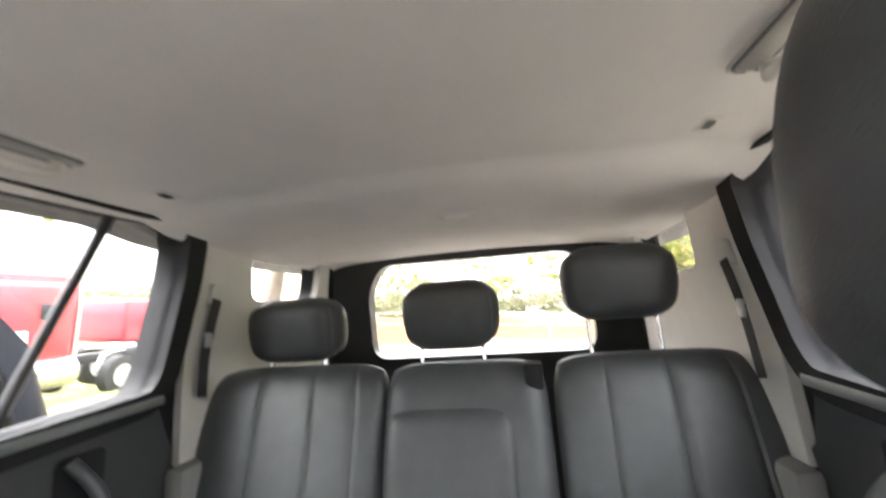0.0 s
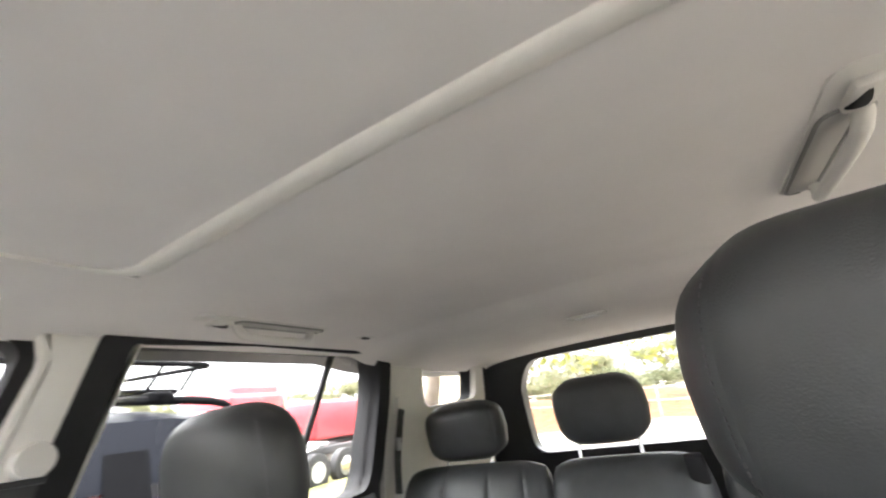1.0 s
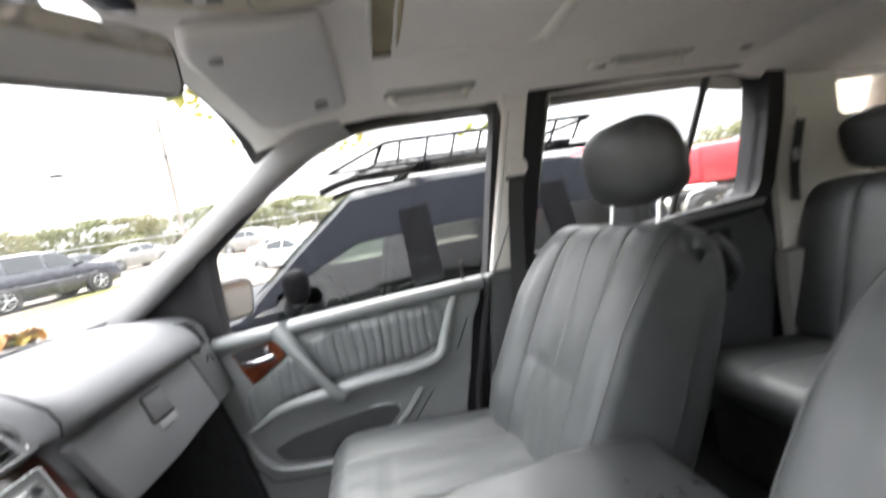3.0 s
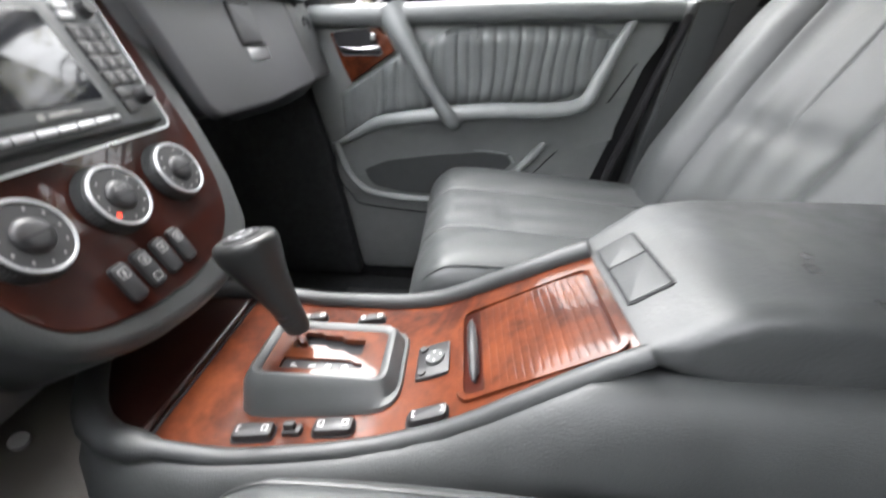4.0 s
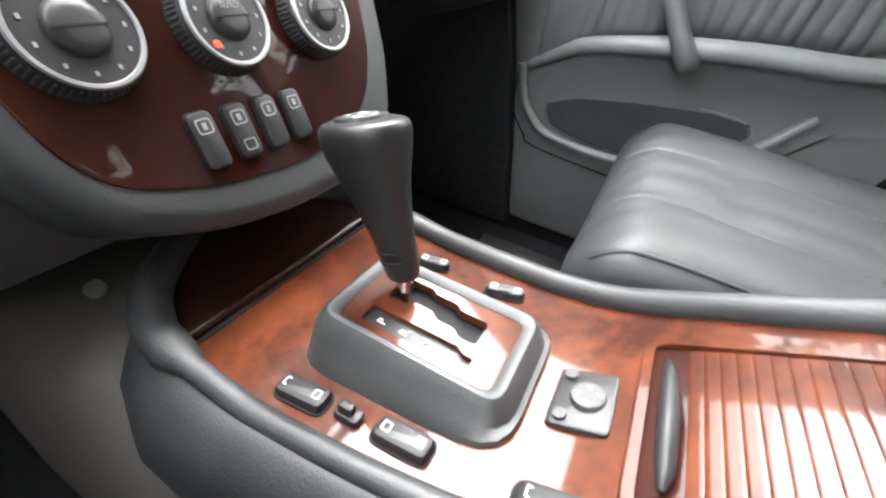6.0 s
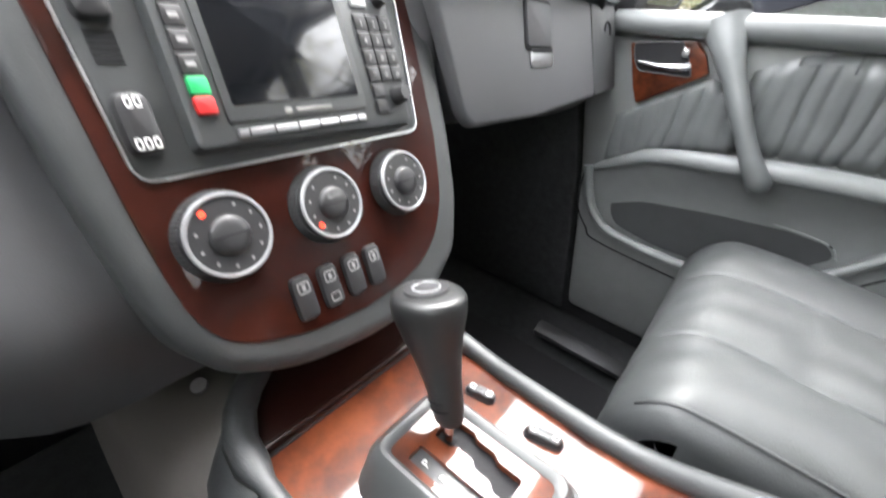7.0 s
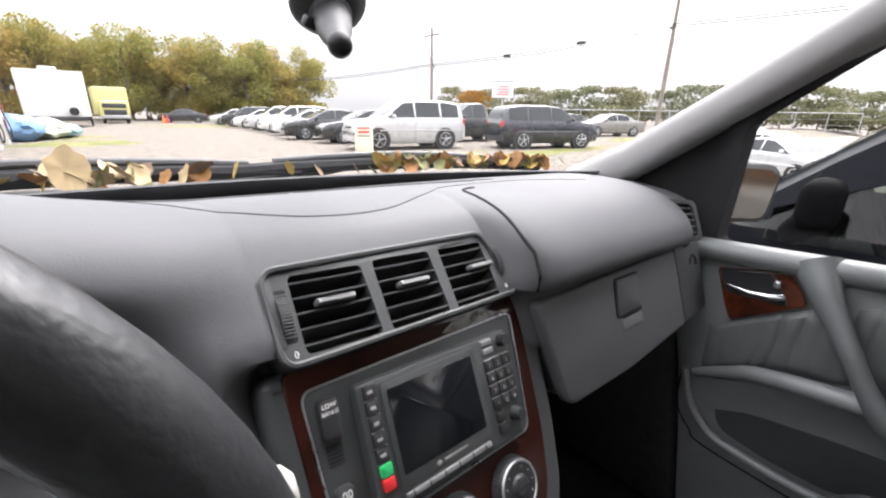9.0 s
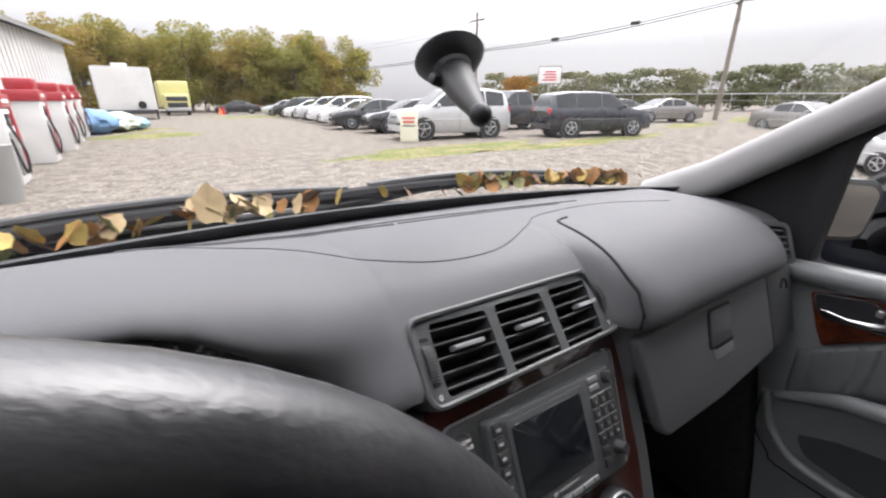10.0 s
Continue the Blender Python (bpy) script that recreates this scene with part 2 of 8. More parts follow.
def prism(bm, outline, to3, depth, bevel=0.0, seg=2):
    """A plate: the outline (a, b) put in space by to3(a, b, d) with d from 0 to depth; bevel rounds its front edge."""
    n = len(outline)
    mid = (sum(p[0] for p in outline) / n, sum(p[1] for p in outline) / n)

    def inset(k):
        out = []
        for i, p in enumerate(outline):
            a, b = Vector(outline[i - 1]).to_2d(), Vector(outline[(i + 1) % n]).to_2d()
            q = Vector(p).to_2d()
            d1, d2 = (q - a).normalized(), (b - q).normalized()
            nrm = Vector((-(d1.y + d2.y), d1.x + d2.x))
            if nrm.length < 1e-6:
                nrm = Vector((-d1.y, d1.x))
            nrm.normalize()
            out.append(q + nrm * k * turn)
        return out

    area = sum(outline[i - 1][0] * outline[i][1] - outline[i][0] * outline[i - 1][1] for i in range(n))
    turn = 1 if area > 0 else -1
    rings = [[to3(p[0], p[1], 0) for p in outline]]
    if bevel:
        for k in range(seg + 1):
            a = math.pi / 2 * k / seg
            ins = inset(bevel * (1 - math.cos(a)))
            rings.append([to3(p[0], p[1], depth - bevel + bevel * math.sin(a)) for p in ins])
    else:
        rings.append([to3(p[0], p[1], depth) for p in outline])
    return loft(bm, rings)


def rounded(pts, r, n=5):
    """A polygon with its corners rounded by about r."""
    out, m = [], len(pts)
    for i in range(m):
        p, a, b = Vector(pts[i]).to_2d(), Vector(pts[i - 1]).to_2d(), Vector(pts[(i + 1) % m]).to_2d()
        k = min(r, (a - p).length / 2.2, (b - p).length / 2.2)
        s, e = p + (a - p).normalized() * k, p + (b - p).normalized() * k
        for j in range(n + 1):
            t = j / n
            out.append(tuple((1 - t) ** 2 * s + 2 * t * (1 - t) * p + t * t * e))
    return out


def rect(x0, y0, x1, y1, r=0.0, n=4):
    p = [(x0, y0), (x1, y0), (x1, y1), (x0, y1)]
    return rounded(p, r, n) if r else p


def sheet(bm, f, us, vs):
    """A surface f(u, v) over two lists of values."""
    g = [[bm.verts.new(f(u, v)) for v in vs] for u in us]
    for a, b in zip(g, g[1:]):
        for i in range(len(vs) - 1):
            bm.faces.new((a[i], a[i + 1], b[i + 1], b[i]))
    return g


def steps(a, b, n):
    return [a + (b - a) * i / n for i in range(n + 1)]


def lerp(x, table):
    """Straight-line values from a table of (x, value) in rising order."""
    if x <= table[0][0]:
        return table[0][1]
    for (a, p), (b, q) in zip(table, table[1:]):
        if x <= b:
            return p + (q - p) * (x - a) / (b - a)
    return table[-1][1]


def thick(bm, d):
    """Gives an open sheet a thickness."""
    bmesh.ops.recalc_face_normals(bm, faces=bm.faces)
    bmesh.ops.solidify(bm, geom=bm.faces[:], thickness=d)
    return bm


def ring(bm, outer, inner, to3, depth):
    """A frame between two outlines with equal counts of points."""
    rings = [[to3(*p, 0) for p in outer], [to3(*p, depth) for p in outer], [to3(*p, depth) for p in inner], [to3(*p, 0) for p in inner]]
    rings.append(rings[0])
    loft(bm, rings, caps=False)
    bmesh.ops.remove_doubles(bm, verts=bm.verts, dist=1e-6)
    return bm


def grown(outline, k):
    """The outline moved outwards by k."""
    n = len(outline)
    area = sum(outline[i - 1][0] * outline[i][1] - outline[i][0] * outline[i - 1][1] for i in range(n))
    s = 1 if area > 0 else -1
    out = []
    for i, p in enumerate(outline):
        a, b, q = Vector(outline[i - 1]).to_2d(), Vector(outline[(i + 1) % n]).to_2d(), Vector(p).to_2d()
        d1, d2 = (q - a).normalized(), (b - q).normalized()
        nrm = Vector((d1.y + d2.y, -(d1.x + d2.x)))
        if nrm.length < 1e-6:
            nrm = Vector((d1.y, -d1.x))
        out.append(tuple(q + nrm.normalized() * k * s))
    return out


def holed(outer, holes, to3, depth):
    """A plate with openings through it."""
    bm = bmesh.new()
    edges = []
    for loop in (outer, *holes):
        vs = [bm.verts.new((p[0], p[1], 0)) for p in loop]
        edges += [bm.edges.new((vs[i - 1], vs[i])) for i in range(len(vs))]
    bmesh.ops.triangle_fill(bm, use_beauty=True, use_dissolve=False, edges=edges, normal=(0, 0, 1))
    flat = bm.faces[:]
    front = {v: (v.co.x, v.co.y) for v in bm.verts}
    ext = bmesh.ops.extrude_face_region(bm, geom=flat)
    made = [g for g in ext["geom"] if isinstance(g, bmesh.types.BMVert)]
    for v in made:
        v.co = to3(v.co.x, v.co.y, depth)
    for v, (a, b) in front.items():
        if v.is_valid:
            v.co = to3(a, b, 0)
    return bm


def pad(w, h, d, place, seams=(), cross=(), nu=28, nv=20, p=6.0, groove=0.008, puff=0.0, corner=0.08):
    """An upholstered pad w wide, h high and d deep with soft edges and stitched seams, put in space by place(x, z, y)."""
    bm = bmesh.new()
    us = [math.sin(math.pi / 2 * (2 * i / nu - 1)) for i in range(nu + 1)]
    us = sorted(set(us) | {s + k for s in seams for k in (-0.03, 0.0, 0.03)})
    vs = [math.sin(math.pi / 2 * (2 * i / nv - 1)) for i in range(nv + 1)]
    vs = sorted(set(vs) | {s + k for s in cross for k in (-0.03, 0.0, 0.03)})

    def front(side):
        def f(u, v):
            k = (max(1 - abs(u) ** p, 0) * max(1 - abs(v) ** p, 0)) ** 0.5
            y = d / 2 * k + puff * (1 - u * u) * (1 - v * v)
            if side > 0:
                y -= groove * k * sum(math.exp(-((u - s) / 0.018) ** 2) for s in seams)
                y -= 0.45 * groove * k * sum(math.exp(-((v - s) / 0.018) ** 2) for s in cross)
            return place(u * w / 2 * (1 - corner * v ** 6), v * h / 2 * (1 - corner * u ** 6), side * y)
        return f
    sheet(bm, front(1), us, vs)
    sheet(bm, front(-1), us, vs)
    bmesh.ops.remove_doubles(bm, verts=bm.verts, dist=1e-4)
    return bm


# ---- shell of the car: roof, sides, floor ----
def SX(z, y=0.0):
    """Half the inner width at a height and a place along the car."""
    return 0.64 + (1.77 - z) * 0.15 * (1 if z > 1.2 else 0.9) - max(0.0, -y - 0.9) * 0.06


def side(s, off=0.0):
    return lambda y, z, d: Vector((s * (SX(z, y) + off + d), y, z))


WIN_FRONT = [(0.885, 1.225), (0.87, 1.46), (0.69, 1.605), (0.53, 1.703), (0.40, 1.745), (0.22, 1.766), (0.05, 1.768), (0.022, 1.74), (0.105, 1.255)]
WIN_REAR = [(-0.035, 1.300), (-0.122, 1.762), (-0.40, 1.770), (-0.82, 1.765), (-0.872, 1.735), (-0.872, 1.62), (-0.848, 1.40), (-0.825, 1.357), (-0.54, 1.335)]
WIN_QUARTER = rounded([(-1.12, 1.735), (-1.535, 1.735), (-1.535, 1.59), (-1.15, 1.575)], 0.04)
WIN_FRONT, WIN_REAR = rounded(WIN_FRONT, 0.02, 3), rounded(WIN_REAR, 0.02, 3)
SIDE_OUTLINE = [(1.30, 0.45), (1.30, 1.26), (1.13, 1.31), (0.92, 1.50), (0.63, 1.72), (0.45, 1.79), (0.0, 1.80), (-1.0, 1.80), (-1.66, 1.79), (-1.82, 1.25), (-1.85, 0.45)]
for s, where in ((1, "right"), (-1, "left")):
    wall = solo("wall_" + where, holed(SIDE_OUTLINE, [WIN_FRONT, WIN_REAR, WIN_QUARTER], side(s, 0.03), 0.06), RUBBER,
                "black painted body side with window openings", kind="structure", smooth=False)
    for k, (win, nm) in enumerate(((WIN_FRONT, "front"), (WIN_REAR, "rear"), (WIN_QUARTER, "quarter"))):
        pane = solo("window_%d" % (k + (1 if s > 0 else 4)), prism(bmesh.new(), grown(win, 0.012), side(s, 0.055), 0.004), GLASS,
                    "clear side window glass of a car", kind="structure")
        pane.visible_shadow = False
        if nm != "quarter":
            seal = part("window_frame", ring(bmesh.new(), grown(win, 0.026), grown(win, -0.004), side(s, 0.012), 0.045), RUBBER, pane, "black rubber window seal")
            if nm == "rear":
                part("window_bar", T([side(s, 0.045)(-0.70, 1.772, 0), side(s, 0.045)(-0.553, 1.33, 0)], 0.011, 8), BLACK, pane, "thin black divider bar")


def roof_z(x, y):
    a = abs(x)
    z = 1.805 - 0.008 * (a / 0.4) ** 2 - lerp(a, [(0.50, 0), (0.58, 0.003), (0.63, 0.010), (0.66, 0.022)])
    z -= lerp(y, [(-1.75, 0.038), (-1.5, 0.044), (-1.2, 0.043), (-1.0, 0.040), (-0.82, 0.022), (-0.765, 0.004), (-0.745, 0.0), (-0.70, 0), (0.36, 0), (0.46, 0.008), (0.56, 0.022), (0.66, 0.042), (0.70, 0.052)])
    return z


ys = sorted(set(steps(-1.72, -0.82, 8) + steps(-0.80, -0.66, 4) + [-0.765, -0.755, -0.745] + steps(-0.66, -0.01, 6) + steps(-0.01, 0.36, 6) + steps(0.36, 0.68, 8)))
xs = sorted(set(steps(-0.66, -0.47, 7) + steps(-0.47, 0.37, 12) + steps(0.37, 0.66, 9)))
bm = bmesh.new()
sheet(bm, lambda x, y: Vector((x, y, roof_z(x, y))), xs, ys)
hole = [f for f in bm.faces if -0.47 < f.calc_center_median().x < 0.37 and -0.01 < f.calc_center_median().y < 0.36]
bmesh.ops.delete(bm, geom=hole, context="FACES")
solo("ceiling", thick(bm, 0.006), LINER, "warm grey cloth roof lining", kind="structure")
bm = bmesh.new()
sheet(bm, lambda x, y: Vector((x * 1.10, y, roof_z(x, y) + 0.05 - 0.05 * (abs(x) / 0.7) ** 6)), steps(-0.70, 0.70, 16), steps(-1.86, 0.72, 20))
solo("roof_panel", thick(bm, 0.01), BLACK, "outer roof panel of the car", kind="structure")

# sunroof: sliding shade, raised rear rim, yellowed front channel
t = thing("sunroof", (0, 0.17, 1.8), "closed grey sunroof shade with a pale rim", "sunroof")
bm = bmesh.new()
sheet(bm, lambda x, y: Vector((x, y, roof_z(x, y) + 0.003)), steps(-0.4695, 0.3695, 14), steps(-0.03, 0.318, 6))
part("shade_panel", thick(bm, 0.004), LINER, t, "grey cloth sliding shade")
bend = [(0.05 * (1 - math.cos(a)), 0.05 * (1 - math.sin(a))) for a in (math.pi / 2 * k / 8 for k in range(9))]
rim_line = [(-0.472, 0.13 - 0.01 * k) for k in range(7)] + [(-0.472 + a, 0.0 + b) for a, b in bend] + [(-0.41 + 0.73 * k / 24, 0.0) for k in range(25)] + [(0.372 - a, 0.0 + b) for a, b in reversed(bend)] + [(0.372, 0.06 + 0.008 * k) for k in range(4)]
rim_line = [Vector((x, y, roof_z(x, 0))) for x, y in rim_line]
taper = [0.15 + 0.85 * min(1.0, i / 10, (len(rim_line) - 1 - i) / 12) for i in range(len(rim_line))]
part("rim", T([p + Vector((0, -0.006, -0.003)) for p in rim_line], [0.0165 * k for k in taper], 10, flat=0.42), RIM_PALE, t, "pale raised rim")
part("rim_lip", T([p + Vector((0.02 * (p.x + 0.05) / 0.42, -0.037, 0.0)) for p in rim_line], [0.0150 * k for k in taper], 10, flat=0.34), RIM_PALE, t, "pale outer rim")
part("rim_groove", T([p + Vector((0.012 * (p.x + 0.05) / 0.42, -0.0225, -0.0020)) for p in rim_line], [0.0026 * k for k in taper], 6), TRIM_DARK, t, "fine dark groove")
part("side_gap", T([(0.3735, 0.03, 1.7965), (0.3735, 0.355, 1.7965)], 0.0022, 6), RUBBER, t, "thin dark gap")
part("side_gap", T([(-0.4735, 0.03, 1.793), (-0.4735, 0.355, 1.793)], 0.0022, 6), RUBBER, t, "thin dark gap")
part("front_channel", B((-0.048, 0.338, 1.812), (0.858, 0.064, 0.012), 0.003), BEIGE, t, "yellowed front channel")
part("channel_lip", T([(-0.46, 0.309, 1.801), (0.34, 0.309, 1.803)], 0.005, 8), BEIGE, t)
part("channel_lip", T([(-0.47, 0.362, 1.797), (0.36, 0.362, 1.800)], 0.006, 8), TRIM, t)
for k in range(18):
    x = -0.34 + 0.04 * k
    part("clip", B((x, 0.313 + 0.003 * (k % 3), 1.8), (0.012 + 0.004 * (k % 2), 0.004, 0.004), 0.001), TRIM, t, "small pale clip")
for x in (-0.12, 0.03, 0.15):
    part("latch", B((x, 0.332, 1.803), (0.038, 0.018, 0.008), 0.0035), BEIGE_DARK, t, "small brown latch")

# floor pan, bulkhead, tail
solo("floor", B((0, -0.25, 0.47), (1.74, 3.2, 0.06), 0.01), CARPET, "charcoal carpeted car floor", kind="structure")
solo("wall_front", B((0, 1.36, 0.85), (1.74, 0.06, 0.86), 0.01), BLACK, "black bulkhead under the windscreen", kind="structure")


def tail(x, z, d):
    return Vector((x, -1.70 - 0.16 * (1.78 - z) * 1.2 - 0.06 * (1 - (x / 0.7) ** 2) - d, z))


HATCH_WIN = rounded([(-0.50, 1.30), (0.50, 1.30), (0.495, 1.62), (0.42, 1.735), (-0.42, 1.735), (-0.495, 1.62)], 0.08)
solo("wall_rear", holed([(-0.72, 0.45), (0.72, 0.45), (0.72, 1.3), (0.64, 1.79), (-0.64, 1.79), (-0.72, 1.3)], [HATCH_WIN], tail, 0.07), BLACK,
     "black tailgate with a window opening", kind="structure", smooth=False)
pane = solo("window_7", prism(bmesh.new(), grown(HATCH_WIN, 0.012), lambda x, z, d: tail(x, z, d + 0.03), 0.004), GLASS, "rear window glass of the tailgate", kind="structure")
pane.visible_shadow = False
part("window_frame", ring(bmesh.new(), grown(HATCH_WIN, 0.045), grown(HATCH_WIN, -0.006), lambda x, z, d: tail(x, z, d - 0.02), 0.05), BLACK, pane, "dark frame of the rear window")


def screen_xyz(u, v):
    """Windscreen: u from -1 to 1 across, v from 0 at the base to 1 at the header."""
    lo = Vector((0.69 * u, 1.29 - 0.15 * u * u, 1.307 + 0.022 * u))
    hi = Vector((0.60 * u, 0.685 - 0.06 * u * u, 1.752 - 0.045 * u * u))
    return lo.lerp(hi, v) + Vector((0, 0.02, 0.03)) * math.sin(math.pi * v)


bm = bmesh.new()
sheet(bm, screen_xyz, steps(-1.06, 1.06, 16), steps(-0.08, 1.05, 8))
pane = solo("window_8", thick(bm, 0.004), GLASS, "clear windscreen glass", kind="structure")
pane.visible_shadow = False

# ---- pillars ----
for s, where in ((1, "right"), (-1, "left")):
    rings = []
    for y, z, w, dpt in ((1.19, 1.30, 0.10, 0.055), (1.06, 1.375, 0.075, 0.05), (0.90, 1.485, 0.066, 0.045), (0.75, 1.59, 0.064, 0.045), (0.62, 1.68, 0.07, 0.045), (0.54, 1.725, 0.09, 0.04), (0.46, 1.76, 0.10, 0.03)):
        d = Vector((0, -0.82, 0.57))
        n = Vector((0, 0.57, 0.82))
        c = Vector((s * (SX(z) + 0.02), y, z))
        rings.append([c + n * (w / 2 * math.copysign(abs(math.cos(a)) ** 0.7, math.cos(a))) + Vector((-s, 0, 0)) * (dpt * math.copysign(abs(math.sin(a)) ** 0.7, math.sin(a))) for a in (2 * math.pi * k / 14 for k in range(14))])
    solo("trim_a_pillar_" + where, loft(bmesh.new(), rings), PILLAR, "pale grey windscreen pillar trim", kind="structure")
    up = rounded([(0.02, 1.775), (-0.15, 1.775), (-0.135, 1.72), (-0.035, 1.27), (0.10, 1.27), (0.005, 1.72)], 0.012, 3)
    solo("trim_b_pillar_" + where, prism(bmesh.new(), up, lambda y, z, d: Vector((s * (SX(z) + 0.03 - d), y, z)), 0.04, 0.015), TRIM, "pale grey middle pillar trim", kind="structure")
    low = rounded([(0.115, 1.272), (-0.05, 1.272), (-0.02, 0.9), (-0.02, 0.5), (0.17, 0.5), (0.14, 0.9)], 0.012, 3)
    solo("trim_b_pillar_lower_" + where, prism(bmesh.new(), low, lambda y, z, d: Vector((s * (SX(z) + 0.03 - d), y, z)), 0.045, 0.015), PLASTIC, "dark lower middle pillar trim", kind="structure")
    back = [(-0.885, 1.775), (-0.91, 1.60), (-0.93, 1.36), (-0.95, 1.15), (-1.72, 1.15), (-1.70, 1.3), (-1.63, 1.5), (-1.60, 1.785), (-1.1, 1.79)]
    solo("trim_rear_pillar_" + where, holed(back, [WIN_QUARTER], lambda y, z, d: Vector((s * (SX(z, y) + 0.005 + d), y, z)), 0.03), TRIM, "pale grey rear side trim", kind="structure", smooth=False)
    solo("trim_cargo_side_" + where, B((s * 0.70, -1.35, 0.82), (0.06, 0.9, 0.68), 0.02), TRIM_DARK, "grey cargo side trim", kind="structure")

# ---- seats ----
def headrest(parent, cx, cy, cz, w=0.27, h=0.19, d=0.12, posts=0.176, post_z=None, lean=8, square=2.8, top=0.06, foot=0.08):
    R = rot(-lean)

    def place(x, z, y):
        k = 1 - foot * max(0, -z / (h / 2)) - top * max(0, z / (h / 2)) ** 1.6
        return Vector((cx, cy, cz)) + R @ Vector((x * k, y, z))
    hr = part("headrest", pad(w, h, d, place, p=square, seams=(-0.84, 0.84), groove=0.003, nv=18, corner=0.2), LEATHER_LIT, parent, "padded black leather headrest")
    bm = bmesh.new()
    for s in (-0.88, 0.88):
        for i in range(26):
            ends = []
            for v in (-0.8 + 1.6 * (i + 0.2) / 26, -0.8 + 1.6 * (i + 0.75) / 26):
                k = (max(1 - abs(s) ** square, 0) * max(1 - abs(v) ** square, 0)) ** 0.5
                ends.append(place(s * w / 2 * (1 - 0.2 * v ** 6), v * h / 2 * (1 - 0.2 * s ** 6), d / 2 * k + 0.0006))
            tube(bm, ends, 0.0008, 5)
    tagged(part("stitching", bm, BELT_PALE, hr, "grey stitching"), "grey stitching", kind="stuff")
    for s in (-1, 1):
        part("headrest_post", T([(cx + s * posts / 2, cy + 0.0, cz - h / 2 + 0.02), (cx + s * posts / 2, cy + 0.012, (post_z or cz - h / 2 - 0.06))], 0.006, 10), CHROME, hr, "chrome post")
    return hr


def upholstery(cx, line, half, bolster, seams, cross=(), depth=lambda k: 0.13, inset=0.0):
    """A stitched pad drawn along a line of (y, z) that runs with the padding on its left: half(k) is half its width,
    bolster(k) the height of the side bolsters; seams are (u, from, to), cross seams (k, half span)."""
    pts = curve([(0, y, z) for y, z in line], 7)
    n = len(pts) - 1
    us = sorted(set([-1 + i / 22 for i in range(45)] + [q + e for q, _, _ in seams for e in (-0.022, -0.011, 0.0, 0.011, 0.022)] + [e * w for e in (-1, 1) for w in (0.90, 0.93, 0.96, 0.98, 0.995)]))
    bm, grid = bmesh.new(), []
    for i, p in enumerate(pts):
        k = i / n
        t = (pts[min(i + 1, n)] - pts[max(i - 1, 0)]).normalized()
        out, w = Vector((0, -t.z, t.y)), half(k)
        row = [(-w + inset, -depth(k))]
        for u in us:
            a = abs(u)
            rise_k = max(0.0, min(1.0, (a - 0.34) / 0.36))
            d = bolster(k) * rise_k * rise_k * (3 - 2 * rise_k)
            if a > 0.84:
                q = (a - 0.84) / 0.16
                d -= 0.034 * (1 - math.sqrt(max(0.0, 1 - q * q)))
            d -= sum(0.0032 * math.exp(-((u - q) / 0.010) ** 2) * min(1.0, max(0.0, (k - k0) * 30), max(0.0, (k1 - k) * 30)) for q, k0, k1 in seams)
            d -= sum(0.005 * math.exp(-((k - q) / 0.010) ** 2) for q, span in cross if a < span)
            d += 0.0012 * math.sin(23 * u + 9 * k) * math.sin(17 * k + 3 * u)
            row.append((w * u, d))
        row.append((w - inset, -depth(k)))
        grid.append([bm.verts.new(p + Vector((cx + x, 0, 0)) + out * d) for x, d in row])
    for a, b in zip(grid, grid[1:]):
        for i in range(len(a) - 1):
            bm.faces.new((a[i], a[i + 1], b[i + 1], b[i]))
    for e in (grid[0], grid[-1]):
        bm.faces.new(e)
    bmesh.ops.recalc_face_normals(bm, faces=bm.faces)
    return bm


def piping(cx, line, half, bolster, u, k0, k1, lift=0.0):
    pts = curve([(0, y, z) for y, z in line], 7)
    n, got = len(pts) - 1, []
    for i in range(int(k0 * n), int(k1 * n) + 1):
        t = (pts[min(i + 1, n)] - pts[max(i - 1, 0)]).normalized()
        q = max(0.0, (abs(u) - 0.84) / 0.16)
        got.append(pts[i] + Vector((cx + half(i / n) * u, 0, 0)) + Vector((0, -t.z, t.y)) * (bolster(i / n) - 0.034 * (1 - math.sqrt(1 - q * q)) + lift))
    return T(got, 0.0017, 6)


